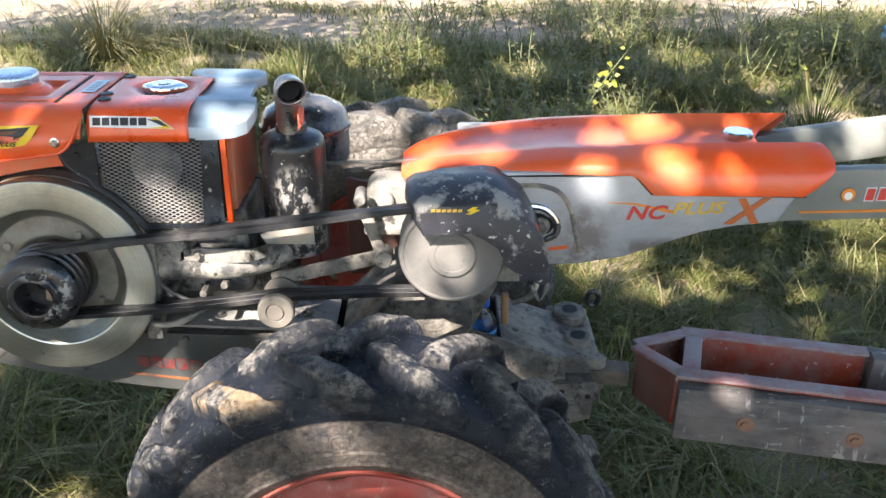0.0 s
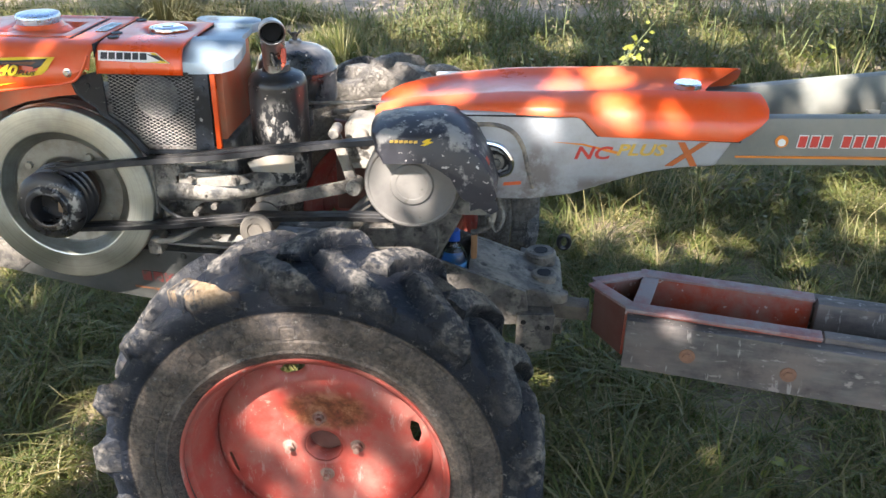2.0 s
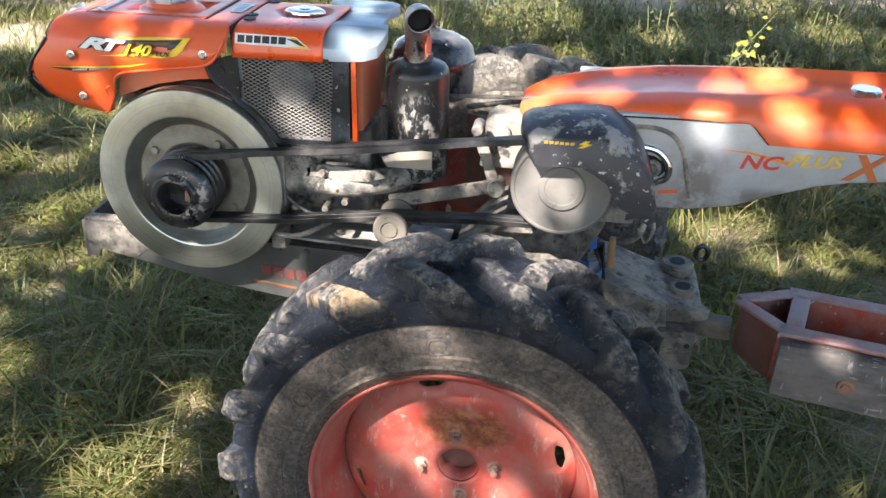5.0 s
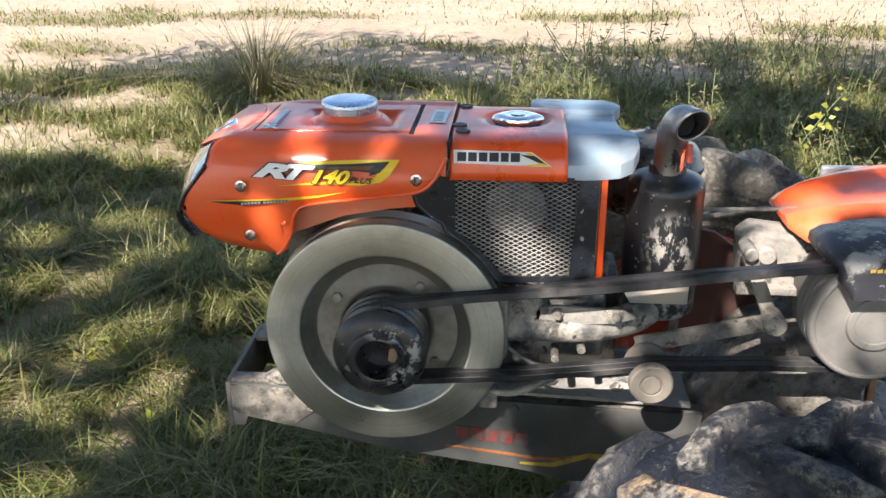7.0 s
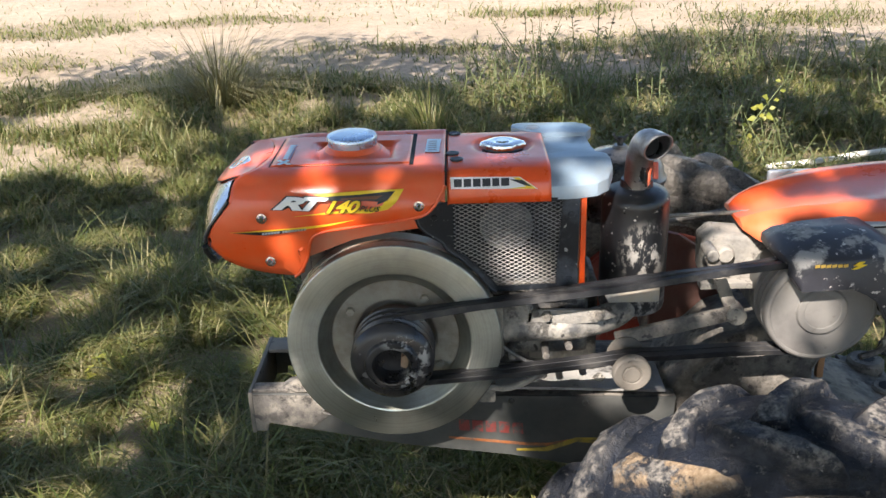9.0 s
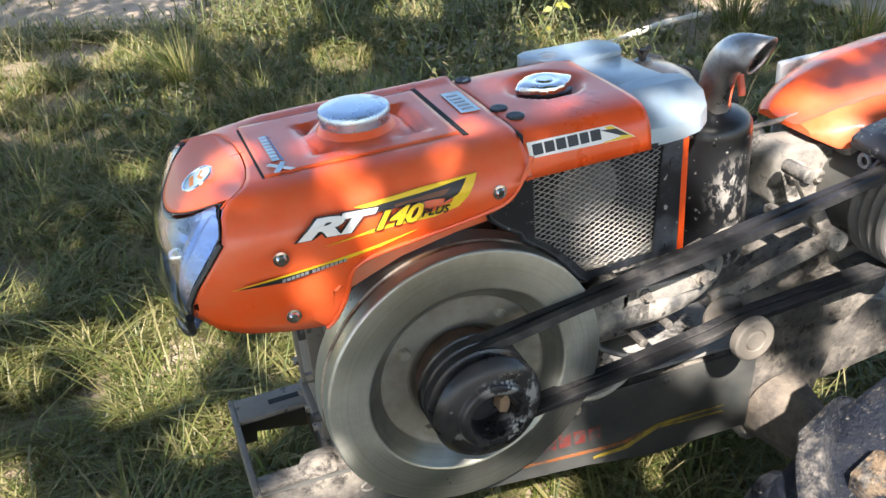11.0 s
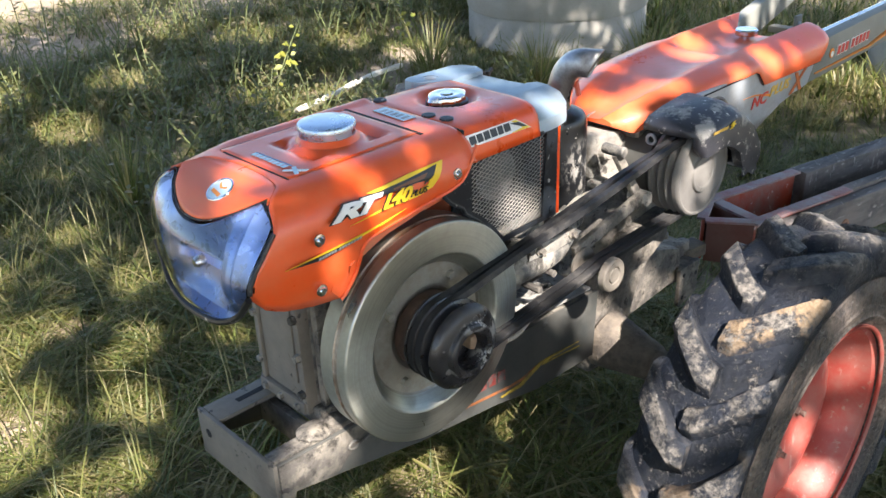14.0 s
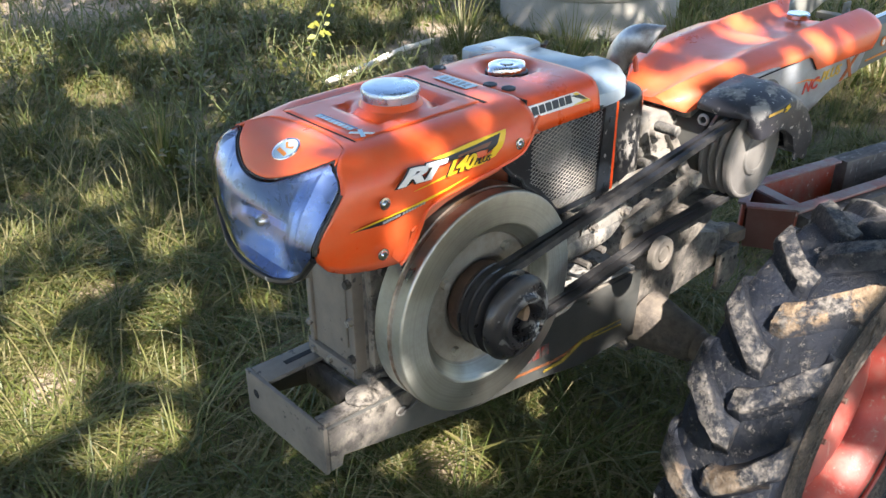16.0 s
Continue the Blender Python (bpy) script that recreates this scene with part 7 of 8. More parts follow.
def field(name, mat, label, n, area, h, w, bend, seed, seg=2, clump=0.0, gaps=True):
    rng = np.random.default_rng(seed)
    x0, x1, y0, y1 = area
    if clump:
        m = max(1, int(n / 26))
        cx, cy = rng.uniform(x0, x1, m), rng.uniform(y0, y1, m)
        i = rng.integers(0, m, n)
        sp = rng.uniform(0.4, 1.6, m)[i] * clump
        x, y = cx[i] + rng.normal(0, 1, n) * sp, cy[i] + rng.normal(0, 1, n) * sp
        hs = rng.uniform(0.5, 1.5, m)[i]
        # a tuft fans out from its middle
        way = np.arctan2(y - cy[i], x - cx[i]) + rng.normal(0, 0.75, n)
    else:
        x, y = rng.uniform(x0, x1, n), rng.uniform(y0, y1, n)
        hs = np.ones(n)
        way = rng.uniform(0, 2 * np.pi, n)
    thick = 0.6 * drift(x, y, 0.19, 5) + 0.4 * drift(x, y, 0.075, 6)
    patch = 0.55 + 0.75 * drift(x, y, 0.55, 7) * (0.4 + thick)
    cover = np.clip((thick - 0.30) / 0.16, 0.06, 1.0) if gaps else 1.0
    keep = rng.uniform(0, 1, n) < lushness(x, y) * cover
    x, y, hs, patch, way = x[keep], y[keep], hs[keep], patch[keep], way[keep]
    n = len(x)
    H = rng.uniform(h[0], h[1], n) * hs * np.clip(patch, 0.35, 1.3)
    W = rng.uniform(w[0], w[1], n)
    B = rng.uniform(bend[0], bend[1], n)
    V, F = blades(x, y, way, H, W, B, seg)
    me = bpy.data.meshes.new(name)
    me.vertices.add(len(V))
    me.vertices.foreach_set("co", V.astype(np.float32).ravel())
    me.loops.add(F.size)
    me.loops.foreach_set("vertex_index", F.astype(np.int32).ravel())
    me.polygons.add(len(F))
    me.polygons.foreach_set("loop_start", np.arange(0, F.size, 3, dtype=np.int32))
    me.polygons.foreach_set("loop_total", np.full(len(F), 3, dtype=np.int32))
    me.update(calc_edges=True)
    me.materials.append(mat)
    return tagged(new(name, me), label, "grass", kind="stuff")


field("short_grass", GRASS, "thick short green grass", 330000, (-2.7, 2.6, 0.9, 4.3), (0.035, 0.100), (0.0030, 0.0068), (0.5, 1.7), 1, 2, clump=0.034)
field("short_grass", GRASS, "short green grass further off", 130000, (-4.0, 4.0, 4.0, 6.2), (0.04, 0.12), (0.005, 0.010), (0.4, 1.2), 11, 2, clump=0.06)
field("short_grass", GRASS, "short green grass at the edge", 60000, (-4.2, -2.5, 0.6, 4.3), (0.04, 0.12), (0.005, 0.010), (0.4, 1.2), 12, 2, clump=0.06)
field("long_grass", GRASS, "longer arching green grass blades", 62000, (-4.2, 4.4, 0.6, 6.6), (0.09, 0.20), (0.0032, 0.0065), (0.8, 1.8), 2, 3, clump=0.035)
field("near_grass", GRASS, "short green grass under the tree", 90000, (-4.0, 4.5, -3.2, 0.95), (0.03, 0.10), (0.006, 0.011), (0.4, 1.2), 15, 2, clump=0.07)
field("grass_stalks", DRYGRASS, "tall thin grass stalks", 2600, (-3.6, 3.6, 1.5, 5.6), (0.18, 0.40), (0.0022, 0.004), (0.3, 1.2), 31, 3, clump=0.10)
field("grass_stalks", GRASS, "tall thin green grass stalks", 3600, (-3.6, 3.6, 1.4, 5.6), (0.16, 0.34), (0.0026, 0.0045), (0.4, 1.3), 32, 3, clump=0.10)
field("dry_grass", DRYGRASS, "dry straw-coloured grass blades", 70000, (-4.5, 4.4, 0.5, 7.0), (0.04, 0.13), (0.002, 0.005), (0.6, 1.6), 3, 2, clump=0.06)
field("dry_litter", DRYGRASS, "flattened dead grass on the soil", 70000, (-3.0, 2.8, 0.9, 5.5), (0.025, 0.060), (0.003, 0.007), (1.7, 2.4), 37, 2, gaps=False)
field("far_grass", GRASS, "thin grass on the sandy track", 190000, (-8, 9, 5.2, 12.0), (0.03, 0.10), (0.006, 0.011), (0.6, 1.5), 4, 2, clump=0.16, gaps=False)
field("side_grass", GRASS, "grass at the side", 60000, (2.8, 8, -1.0, 6.0), (0.08, 0.28), (0.008, 0.014), (0.3, 1.0), 5, 2, clump=0.08)
field("side_grass", GRASS, "grass at the side", 40000, (-8, -3.2, -1.0, 6.0), (0.06, 0.18), (0.008, 0.014), (0.3, 1.0), 6, 2, clump=0.08)


# ---- weeds and shrubs ----
def leaf_quad(bm, p, d, up, L, W):
    s = d.cross(up)
    if s.length < 1e-4:
        s = Vector((1, 0, 0))
    s.normalize()
    n = s.cross(d).normalized()
    a, b, c, e = p, p + d * L * 0.45 + s * W * 0.5 + n * L * 0.06, p + d * L - n * L * 0.10, p + d * L * 0.45 - s * W * 0.5 + n * L * 0.06
    m = p + d * L * 0.5 - n * L * 0.03
    vs = [bm.verts.new(q) for q in (a, b, c, e, m)]
    for i in range(4):
        bm.faces.new((vs[i], vs[(i + 1) % 4], vs[4]))


def weed(name, seed, height, stems, leaves, leaf, mat, label, spread=0.12, category="weed", lean=0.45, first=0.15):
    """A leafy weed at the origin: thin stems with alternate leaves."""
    rnd = random.Random(seed)
    th = thing(name, 0, 0, 0, label, category)
    lb, sb = bmesh.new(), bmesh.new()
    for s in range(stems):
        a = rnd.uniform(0, 6.283)
        r = spread * math.sqrt(rnd.random())
        base = Vector((r * math.cos(a), r * math.sin(a), -0.02))
        top = base + Vector((rnd.uniform(-lean, lean) * height, rnd.uniform(-lean, lean) * height, height * rnd.uniform(0.6, 1.0)))
        mid = (base + top) / 2 + Vector((rnd.uniform(-0.06, 0.06), rnd.uniform(-0.06, 0.06), 0)) * height
        line = arc([base, mid, top], 5)
        join(sb, tube(line, 0.004, 5, radii=[0.0045 * (1 - 0.7 * i / len(line)) for i in range(len(line))]))
        for k in range(leaves):
            f = first + (1 - first) * (k + rnd.random()) / leaves
            p = line[min(len(line) - 1, int(f * (len(line) - 1)))] + Vector((rnd.uniform(-0.01, 0.01), rnd.uniform(-0.01, 0.01), rnd.uniform(-0.02, 0.02)))
            q = rnd.uniform(0, 6.283)
            d = Vector((math.cos(q), math.sin(q), rnd.uniform(-0.2, 0.7))).normalized()
            L = leaf * rnd.uniform(0.6, 1.3) * (1 - 0.3 * f)
            leaf_quad(lb, p + d * 0.01, d, Vector((0, 0, 1)), L, L * rnd.uniform(0.45, 0.65))
    tagged(part("stem", sb, STEM, th), kind="stuff")
    tagged(part("foliage", lb, mat, th), kind="stuff")
    return th


def at_ground(x, y, turn=0.0):
    return Matrix.Translation((x, y, float(ground_z(x, y)))) @ Matrix.Rotation(turn, 4, "Z")


# tall yellow-lit seedlings beside the handle
def seedling(foot, knee, tip, n, leaf, seed):
    """One slender leaning stem with alternate roundish leaves and a side sprig."""
    rnd = random.Random(seed)
    th = thing("seedling", *foot, "slender leaning seedling with yellow-green leaves", "seedling")
    line = arc([foot, knee, tip], 7)
    side = arc([line[8], line[8] + Vector((0.06, 0.02, 0.05)), line[8] + Vector((0.09, 0.02, 0.13))], 4)
    sb, lb = bmesh.new(), bmesh.new()
    for way, thick in ((line, 0.0035), (side, 0.0022)):
        join(sb, tube(way, thick, 6, radii=[thick * (1 - 0.6 * i / len(way)) for i in range(len(way))]))
        for k in range(n):
            f = 0.30 + 0.70 * (k + 0.4 * rnd.random()) / n
            p = way[min(len(way) - 1, int(f * (len(way) - 1) + 0.5))]
            q = 2.4 * k + rnd.uniform(-0.5, 0.5)
            d = Vector((math.cos(q), 0.6 * math.sin(q), rnd.uniform(-0.25, 0.5))).normalized()
            L = leaf * rnd.uniform(0.7, 1.25)
            leaf_quad(lb, p + d * 0.012, d, Vector((0.2, -0.8, 0.6)), L, L * rnd.uniform(0.6, 0.8))
    tagged(part("stem", sb, STEM, th), kind="stuff")
    tagged(part("foliage", lb, YELLOWLEAF, th), kind="stuff")


seedling(Vector((0.52, 3.90, 0.06)), Vector((0.652, 3.936, 0.385)), Vector((0.835, 3.965, 0.650)), 10, 0.038, 5)
seedling(Vector((1.52, 4.10, 0.06)), Vector((1.55, 4.12, 0.36)), Vector((1.60, 4.14, 0.62)), 8, 0.038, 6)
tall = weed("sapling", 9, 0.95, 3, 30, 0.060, WEEDLEAF, "thin dark sapling with small leaves", 0.05, "sapling", 0.09, first=0.45)
tall.matrix_basis = at_ground(0.13, 5.15)
copy_thing(tall, at_ground(1.95, 4.75, 1.2))
copy_thing(tall, at_ground(2.15, 4.95, 2.2))
rb = random.Random(21)
kinds = [weed("weed_bush", 31, 0.34, 9, 15, 0.045, WEEDLEAF, "dense low leafy weed bush", 0.22, "bush"),
         weed("weed_bush", 32, 0.26, 11, 13, 0.040, WEEDLEAF, "dense low leafy weed bush", 0.26, "bush"),
         weed("weed_bush", 33, 0.44, 7, 17, 0.046, WEEDLEAF, "taller open leafy weed bush", 0.20, "bush")]
spots = []
for k in range(66):
    x, y = rb.uniform(-0.9, 2.7), rb.uniform(3.4, 5.6)
    if (x - 1.85) ** 2 + (y - 4.25) ** 2 < 0.3 or (x - 2.75) ** 2 + (y - 4.05) ** 2 < 0.5 or x < -0.2 and y < 4.2:
        continue
    spots.append((x, y))
for k in range(16):
    spots.append((rb.uniform(-0.4, 2.2), rb.uniform(5.5, 6.4)))
for k in range(10):
    spots.append((rb.uniform(-0.2, 1.2), rb.uniform(2.9, 3.7)))
for i, (x, y) in enumerate(spots):
    if i < 3:
        kinds[i].matrix_basis = at_ground(x, y, rb.uniform(0, 6))
    else:
        copy_thing(kinds[i % 3], at_ground(x, y, rb.uniform(0, 6)))
small = weed("broadleaf_weed", 44, 0.10, 4, 4, 0.055, YELLOWLEAF, "small broad-leaved weed in the grass", 0.05, "weed", 0.5)
small.matrix_basis = at_ground(0.88, 1.62)
for x, y in ((1.25, 2.3), (0.55, 2.35), (1.7, 2.9), (-1.45, 2.2), (-1.2, 3.0), (-1.75, 2.6), (0.35, 2.05), (2.0, 2.4), (-1.35, 1.3)):
    copy_thing(small, at_ground(x, y, x * 7))


def tussock(name, seed, n, h, w, spread, mat, label, arch=0.8):
    rng = np.random.default_rng(seed)
    th = thing(name, 0, 0, 0, label, "grass tuft")
    bm = bmesh.new()
    for k in range(n):
        a = rng.uniform(0, 6.283)
        r = spread * rng.uniform(0, 1) ** 0.7
        L = h * rng.uniform(0.45, 1.0)
        out = rng.uniform(0.15, 1.0) ** 0.8 * arch
        d = Vector((math.cos(a), math.sin(a), 0))
        s = Vector((-d.y, d.x, 0)) * (w * rng.uniform(0.6, 1.2) / 2)
        p = d * r + Vector((0, 0, -0.01))
        pts = [p + d * (L * out * f ** 1.6) + Vector((0, 0, L * f * (1 - 0.4 * out * f))) for f in (0, 0.35, 0.7, 1.0)]
        vs = []
        for i, q in enumerate(pts[:-1]):
            g = 1 - 0.25 * i
            vs.append((bm.verts.new(q - s * g), bm.verts.new(q + s * g)))
        tip = bm.verts.new(pts[-1])
        for (a0, a1), (b0, b1) in zip(vs, vs[1:]):
            bm.faces.new((a0, a1, b1, b0))
        bm.faces.new((vs[-1][0], vs[-1][1], tip))
    tagged(part("foliage", bm, mat, th, smooth=False), kind="stuff")
    return th


big = tussock("grass_tussock", 3, 420, 0.90, 0.005, 0.16, surface("tussock_olive", (0.17, 0.145, 0.055), 0.6, 0, 0.4, 6, grain=0), "tall wiry olive-brown grass tussock", 2.2)
big.matrix_basis = at_ground(-2.05, 5.50)
t2 = tussock("grass_tussock", 8, 150, 0.42, 0.007, 0.09, GRASS, "bright green grass tussock")
t2.matrix_basis = at_ground(1.75, 4.1)
for x, y in ((-0.75, 4.7), (-0.2, 3.75), (2.0, 3.55), (2.6, 3.3), (3.1, 3.2), (2.9, 2.6), (2.9, 5.2)):
    copy_thing(t2, at_ground(x, y, x * 5 + y))
t3 = tussock("grass_tussock", 12, 130, 0.17, 0.0045, 0.06, GRASS, "small sunlit grass tussock", 2.1)
t3.matrix_basis = at_ground(-0.30, 1.95)
for x, y in ((-0.58, 1.93), (1.15, 2.45), (0.86, 2.55), (1.45, 2.4), (-0.25, 1.72), (-1.55, 2.0), (-1.75, 1.75), (1.9, 2.0), (-1.3, 1.65), (-1.62, 2.5), (1.4, 1.85), (-0.95, 4.3), (-0.55, 4.1)):
    copy_thing(t3, at_ground(x, y, x * 3 + y))


# ---- concrete well rings ----
def well_ring(x, y, z0, label, r=0.53, h=0.42):
    w = 0.055
    prof = [(r, 0.0), (r + 0.004, 0.01), (r + 0.002, h - 0.012), (r - 0.006, h), (r - w, h), (r - w - 0.004, h - 0.01), (r - w, 0.0)]
    return solo("concrete_ring", lathe([(a, b + z0) for a, b in prof], (x, y, 0), "z", 72, closed=True), CONCRETE, label, "well ring", "well rings")


g1 = float(ground_z(2.80, 4.10))
well_ring(2.80, 4.10, g1 - 0.20, "grey concrete well ring half sunk in the ground")
well_ring(2.80, 4.10, g1 + 0.223, "grey concrete well ring stacked on another", 0.535)
g2 = float(ground_z(3.68, 1.98))
well_ring(3.68, 1.98, g2 - 0.05, "weathered concrete well ring beside the path", 0.54, 0.46)

# ---- stick, blue sheet ----
def stick():
    p = [(0.80, 4.03, 0.21), (1.05, 4.08, 0.215), (1.35, 4.16, 0.225), (1.62, 4.20, 0.22)]
    return solo("stick", tube(arc(p, 5), 0.013, 8, radii=[0.012 + 0.004 * math.sin(i) ** 2 for i in range(16)]), STICKMAT, "pale bleached stick lying in the grass", "stick")


stick()


def blue_bag():
    bm = bmesh.new()
    bmesh.ops.create_icosphere(bm, subdivisions=4, radius=1.0)
    for v in bm.verts:
        n = noise.fractal(v.co * 2.2, 0.8, 2.0, 4)
        v.co = Vector((v.co.x * 0.22, v.co.y * 0.18, max(v.co.z, -0.5) * 0.12)) * (1 + 0.35 * n)
    bm.transform(Matrix.Translation((3.02, 5.75, float(ground_z(3.02, 5.75)) + 0.06)))
    return solo("plastic_bag", bm, CLOTH, "crumpled bright blue plastic bag on the sand", "bag")


blue_bag()

# ---- the shade tree behind the viewpoint, whose crown lets the sun through in spots ----
# openings in the crown: where on the ground line the sun comes through, and how wide
GAPS_NEAR = [(-1.45, 2.38, 0.057), (-0.89, 1.76, 0.056), (-1.77, 2.69, 0.091), (-1.47, 1.7, 0.088), (-0.98, 1.42, 0.09), (-0.9, 1.54, 0.061), (-1.59, 2.0, 0.058), (-2.28, 3.48, 0.084), (-2.16, 3.11, 0.078), (-1.92, 2.39, 0.088), (-0.67, 2.08, 0.048), (-1.78, 3.89, 0.064), (-1.45, 2.93, 0.09), (-1.49, 2.49, 0.081), (-1.78, 2.63, 0.054), (-1.66, 1.97, 0.072), (-1.95, 4.89, 0.125), (-2.75, 5.33, 0.176), (-0.76, 2.06, 0.027), (-2.08, 3.68, 0.076), (-0.77, 2.68, 0.074), (-0.99, 2.86, 0.093), (-0.85, 3.25, 0.072), (-0.9, 2.44, 0.058), (-0.69, 2.11, 0.041), (-0.61, 2.21, 0.014), (-1.07, 2.84, 0.099), (-0.98, 2.49, 0.055), (-0.78, 3.64, 0.075), (-0.92, 3.17, 0.065), (-0.95, 2.9, 0.051), (-1.17, 2.87, 0.111)]
GAPS_NEAR_2 = [(-1.19, 2.66, 0.054), (-1.0, 4.03, 0.057), (-0.89, 3.61, 0.051), (-0.69, 5.04, 0.087), (-1.03, 2.42, 0.047)]
GAPS_UNDER = [(-0.02, 2.46, 0.016), (-0.55, 2.33, 0.025), (-0.18, 2.3, 0.032), (0.04, 2.35, 0.022), (0.02, 2.25, 0.02), (0.12, 2.82, 0.064), (-0.32, 2.09, 0.021), (-0.09, 2.19, 0.028), (0.24, 2.17, 0.017), (0.21, 2.11, 0.025), (0.24, 1.83, 0.033), (0.11, 1.69, 0.025), (-0.04, 1.77, 0.028), (-0.14, 1.77, 0.018), (-0.22, 1.66, 0.018), (0.07, 1.91, 0.021), (-0.05, 1.55, 0.043), (0.09, 1.45, 0.035), (-0.12, 2.12, 0.039), (-0.09, 1.74, 0.017), (-0.16, 1.68, 0.028), (-0.23, 1.76, 0.052), (0.24, 2.38, 0.023), (-0.34, 1.96, 0.039), (-0.49, 2.01, 0.027), (-0.44, 3.28, 0.071), (-0.6, 2.95, 0.057), (-0.46, 3.75, 0.053), (-0.39, 2.78, 0.025), (-0.11, 1.87, 0.055), (-0.41, 1.88, 0.057), (-0.56, 2.56, 0.029)]
GAPS_UNDER_2 = [(0.21, 2.34, 0.05), (0.24, 2.01, 0.058), (0.03, 2.01, 0.031), (-0.0, 1.93, 0.022), (-0.01, 1.83, 0.034), (-0.28, 1.69, 0.036), (-0.13, 1.79, 0.019), (-0.23, 1.69, 0.024), (0.01, 1.8, 0.026), (0.08, 1.32, 0.035), (0.24, 2.42, 0.029)]
GAPS_BEHIND = [(0.41, 2.44, 0.033), (0.74, 2.38, 0.040), (0.85, 2.37, 0.027), (0.59, 2.35, 0.032), (0.3, 2.18, 0.029), (0.54, 2.95, 0.084), (0.7, 3.04, 0.076), (0.89, 2.85, 0.058), (0.74, 2.75, 0.05), (0.37, 1.99, 0.022), (0.73, 1.66, 0.027), (0.29, 4.22, 0.047), (0.3, 2.48, 0.044), (0.64, 2.52, 0.034), (0.28, 1.91, 0.045), (0.25, 1.54, 0.031), (3.18, 2.66, 0.198), (3.72, 2.63, 0.144), (1.05, 2.87, 0.038), (1.21, 2.69, 0.045), (1.51, 3.0, 0.058), (1.67, 2.94, 0.054), (0.74, 1.94, 0.024), (0.75, 2.59, 0.028)]
GAPS_DISTANT = [(-2.22, 4.68, 0.3), (3.29, 2.46, 0.35), (1.27, 4.42, 0.099), (-1.83, 4.26, 0.12), (1.59, 3.31, 0.12), (0.57, 5.21, 0.099), (1.84, 5.1, 0.113), (-0.89, 5.45, 0.18), (0.58, 5.42, 0.081), (0.45, 5.36, 0.072), (1.19, 6.09, 0.2), (0.02, 4.82, 0.14), (-2.74, 4.59, 0.2), (0.95, 4.33, 0.14), (1.15, 4.5, 0.054), (0.98, 4.12, 0.14)]
GAPS_EDGE = [(-2.65, 5.25, 0.5), (-1.55, 5.4, 0.3), (-3.3, 4.6, 0.45), (0.95, 4.65, 0.113), (2.0, 4.6, 0.158), (1.5, 5.6, 0.18), (-0.2, 5.6, 0.3), (-0.98, 1.4, 0.1), (-1.22, 1.52, 0.06), (-1.45, 1.78, 0.09), (-1.62, 1.45, 0.07)]
GAPS_LATE = [(-0.45, 2.36, 0.016), (-0.40, 2.36, 0.012), (-0.46, 2.42, 0.006), (-0.43, 1.82, 0.05), (-0.55, 1.95, 0.035), (-0.43, 1.97, 0.03), (-0.03, 2.0, 0.035), (-0.22, 2.11, 0.018), (0.18, 2.13, 0.014), (0.13, 2.23, 0.015), (-0.16, 2.19, 0.025), (-1.61, 2.38, 0.04), (-1.86, 3.3, 0.06), (-2.03, 2.6, 0.048), (-1.24, 2.73, 0.026), (-1.26, 2.27, 0.032)]
GAPS_LAWN = [(-1.99, 3.68, 0.091), (-1.97, 3.13, 0.08), (-1.42, 3.31, 0.057), (-1.64, 2.81, 0.071), (-1.73, 2.33, 0.063), (-1.55, 2.19, 0.043), (-2.22, 4.55, 0.122), (-2.66, 4.66, 0.128), (-1.76, 4.53, 0.077), (-1.73, 3.38, 0.069), (-1.27, 3.01, 0.044), (-1.04, 2.97, 0.099), (-1.07, 2.70, 0.075), (-0.70, 2.89, 0.036), (-0.74, 3.23, 0.047), (-0.37, 1.43, 0.045), (-0.38, 1.33, 0.035), (-0.34, 1.54, 0.06)]
OPENINGS = GAPS_LATE + GAPS_LAWN + GAPS_EDGE + GAPS_NEAR + GAPS_NEAR_2 + GAPS_UNDER + GAPS_UNDER_2 + GAPS_BEHIND + GAPS_DISTANT


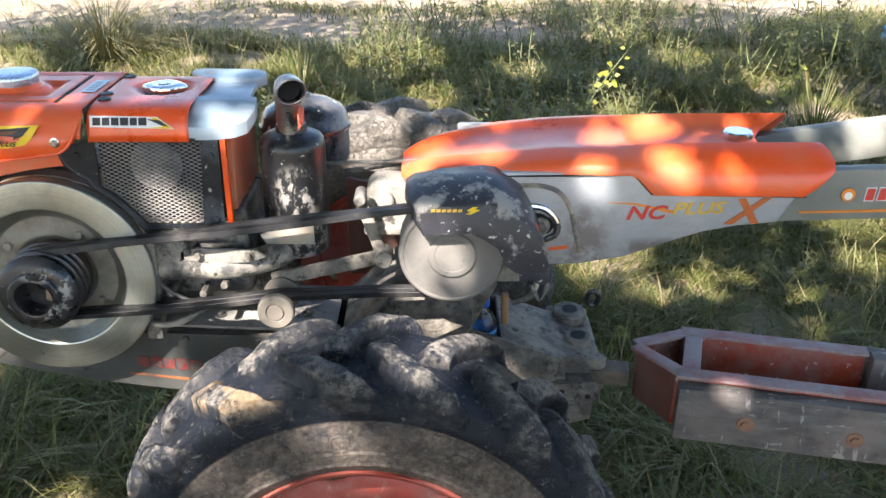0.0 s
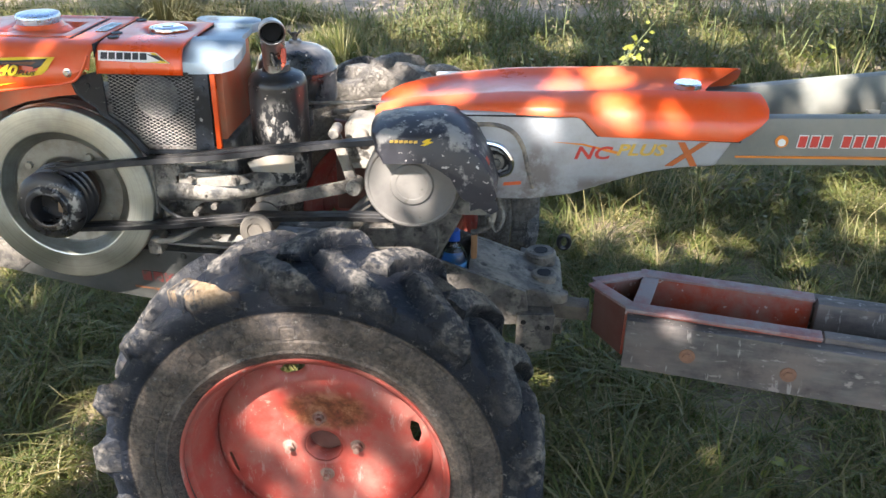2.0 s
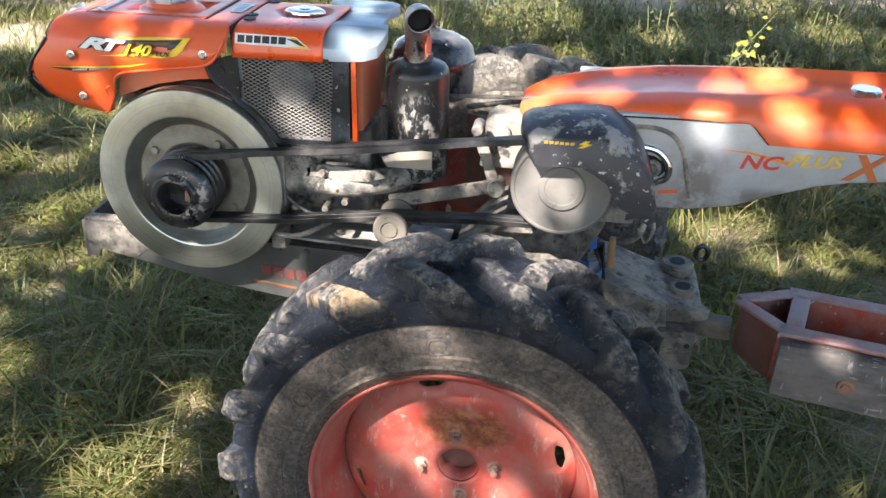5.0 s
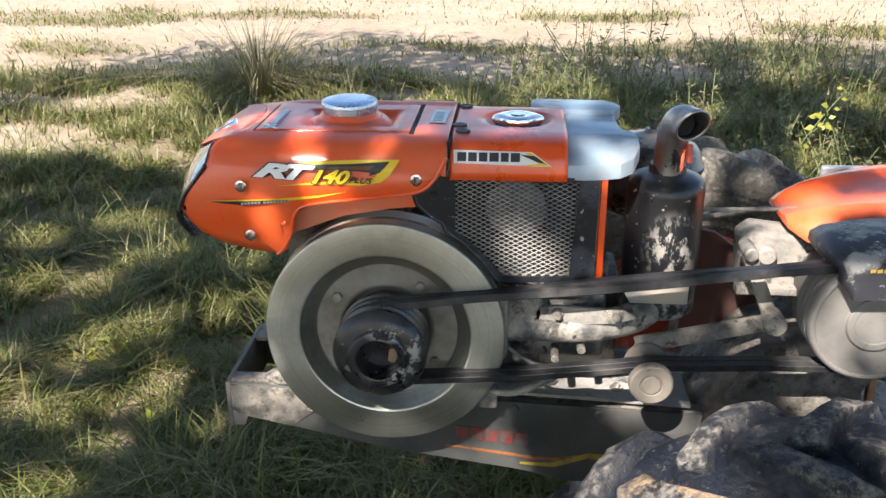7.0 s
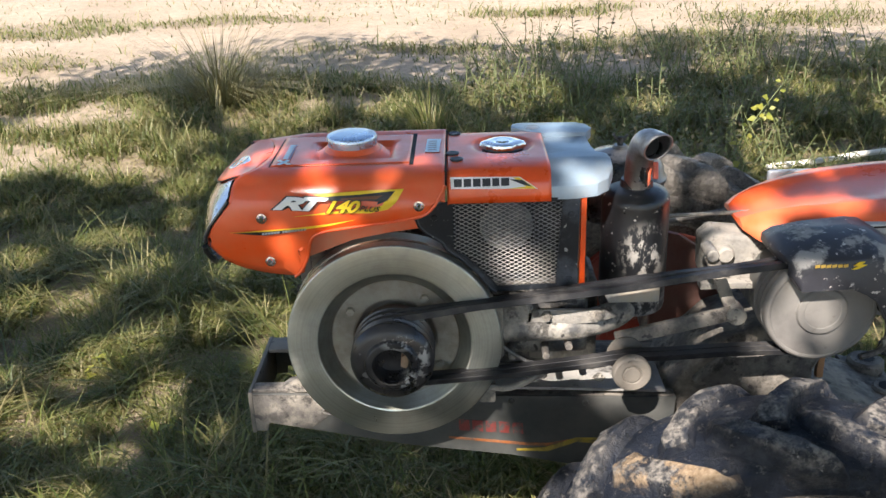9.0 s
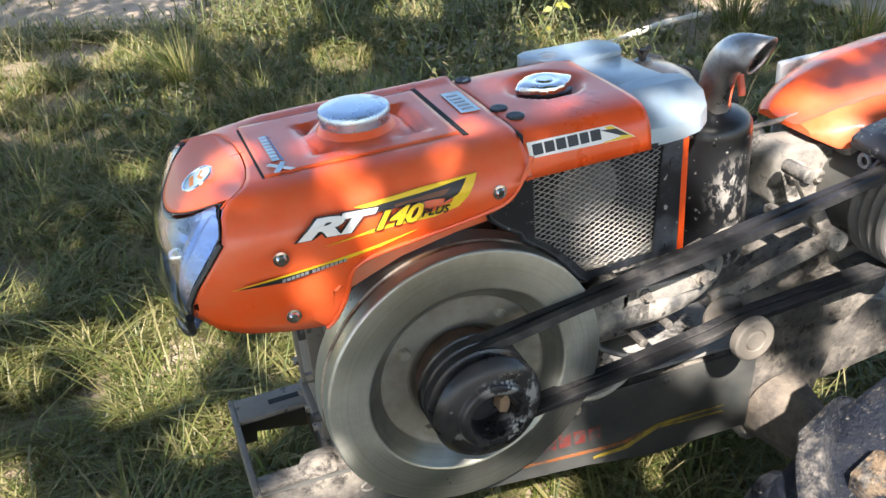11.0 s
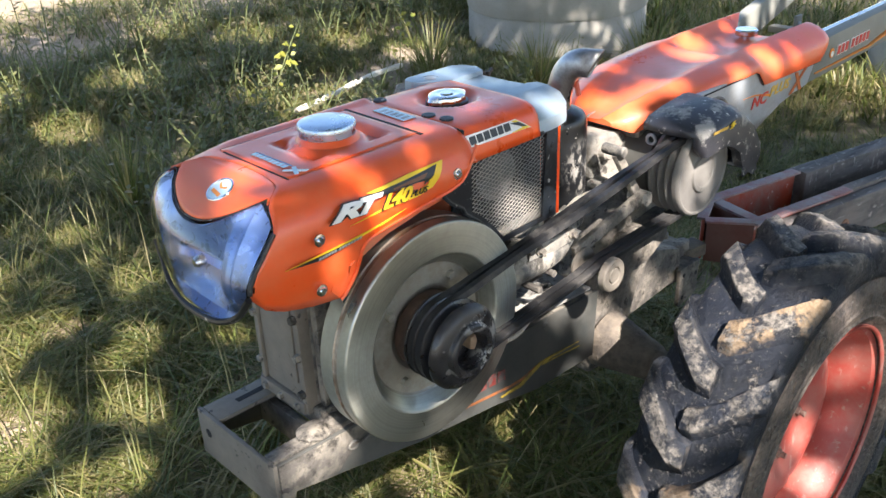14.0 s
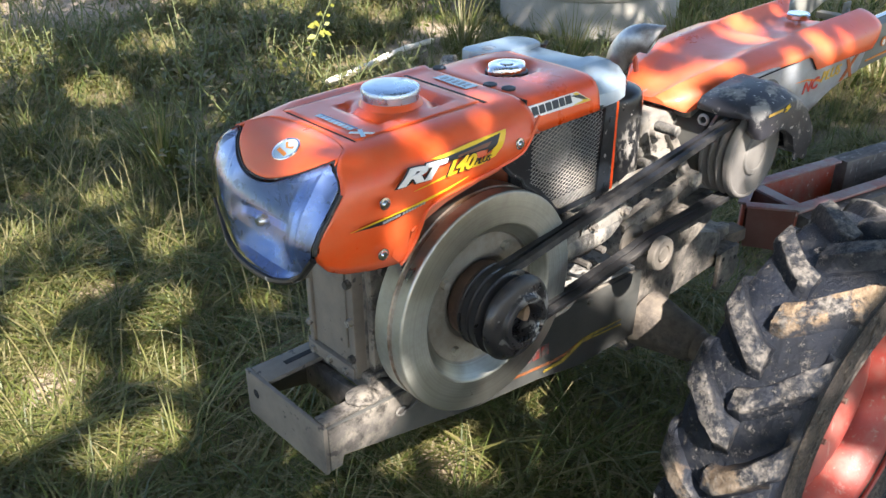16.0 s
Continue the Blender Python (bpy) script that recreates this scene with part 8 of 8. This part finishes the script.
def shade_tree(x, y, seed, n, leaf):
    rng = np.random.default_rng(seed)
    rnd = random.Random(seed)
    th = thing("shade_tree", x, y, 0, "broad low shade tree with spreading limbs and green leaves", "tree")
    tb = tube(arc([(x, y, -0.1), (x + 0.1, y - 0.05, 1.1), (x - 0.05, y + 0.1, 2.2), (x + 0.15, y + 0.3, 3.6)], 6), 0.2, 14, radii=[0.24 - 0.007 * i for i in range(19)])
    cx, cy, cz = -1.4, -1.43, 4.1
    clear = np.array([(gx, gy) for gx, gy, gr in OPENINGS])
    for k in range(12):
        st = Vector((x, y, rnd.uniform(1.9, 3.2)))
        best = None
        for turn in range(40):
            a, reach = k * 2.4 + rnd.uniform(-0.6, 0.6), rnd.uniform(0.35, 0.95)
            end = Vector((cx + 4.3 * reach * math.cos(a), cy + 3.8 * reach * math.sin(a), cz + rnd.uniform(-0.3, 0.5)))
            way = arc([st, (st + end) / 2 + Vector((0, 0, 0.5)), end], 6)
            shade = np.array([(q.x - SUN.x * q.z / SUN.z, q.y - SUN.y * q.z / SUN.z) for q in arc(way, 4)])
            hits = int((np.hypot(clear[:, None, 0] - shade[None, :, 0], clear[:, None, 1] - shade[None, :, 1]).min(1) < 0.13).sum())
            if best is None or hits < best[0]:
                best = (hits, way)
        line = best[1]
        join(tb, tube(line, 0.05, 8, radii=[0.07 * (1 - 0.85 * i / len(line)) for i in range(len(line))]))
    part("trunk", tb, BARK, th, "brown bark")
    m = 1400
    r, a = np.sqrt(rng.uniform(0, 1, m)), rng.uniform(0, 2 * np.pi, m)
    edge = 1 + 0.10 * np.sin(3 * a + 1) + 0.07 * np.sin(7 * a) + 0.10 * np.cos(a - 0.9)
    kx, ky, kz = cx + 4.6 * r * edge * np.cos(a), cy + 4.3 * r * edge * np.sin(a), cz + rng.uniform(-0.6, 0.7, m)
    i = rng.integers(0, m, n)
    sp = rng.uniform(0.16, 0.34, m)[i]
    P = np.stack([kx[i] + rng.normal(0, 1, n) * sp, ky[i] + rng.normal(0, 1, n) * sp, kz[i] + rng.normal(0, 1, n) * sp * 0.5], 1)
    # thick bunches of foliage over the deepest shade: span on the ground line, number of leaves
    for x0, x1, y0, y1, extra in ((0.35, 2.3, 0.9, 2.4, 16000), (-1.05, -0.2, 1.7, 2.35, 6000)):
        h = rng.uniform(3.6, 4.7, extra)
        P = np.concatenate([P, np.stack([rng.uniform(x0, x1, extra) + SUN.x * h / SUN.z, rng.uniform(y0, y1, extra) + SUN.y * h / SUN.z, h], 1)])
    n = len(P)
    d = rng.normal(0, 1, (n, 3)) * (1, 1, 0.5)
    d /= np.linalg.norm(d, axis=1)[:, None]
    u = np.cross(d, rng.normal(0, 0.6, (n, 3)) + (0, 0, 1))
    u /= np.linalg.norm(u, axis=1)[:, None]
    L = (leaf * rng.uniform(0.7, 1.3, n))[:, None]
    mid = P + d * L * 0.5
    G = mid - np.outer(mid[:, 2] / SUN.z, np.array(SUN))
    keep = np.ones(n, bool)
    for gx, gy, gr in OPENINGS:
        keep &= np.hypot(G[:, 0] - gx, (G[:, 1] - gy) * 0.8) > gr * rng.uniform(0.85, 1.15, n) + 0.022
    P, d, u, L = P[keep], d[keep], u[keep], L[keep]
    n = len(P)
    V = np.stack([P, P + d * L * 0.45 + u * L * 0.3, P + d * L, P + d * L * 0.45 - u * L * 0.3], 1).reshape(-1, 3)
    me = bpy.data.meshes.new("crown")
    me.from_pydata(V.tolist(), [], np.arange(4 * n).reshape(-1, 4).tolist())
    me.materials.append(TREELEAF)
    tagged(part("crown", me, None, th, "green leaves"), kind="stuff")
    return th


shade_tree(-1.9, -4.4, 2, 105000, 0.09)
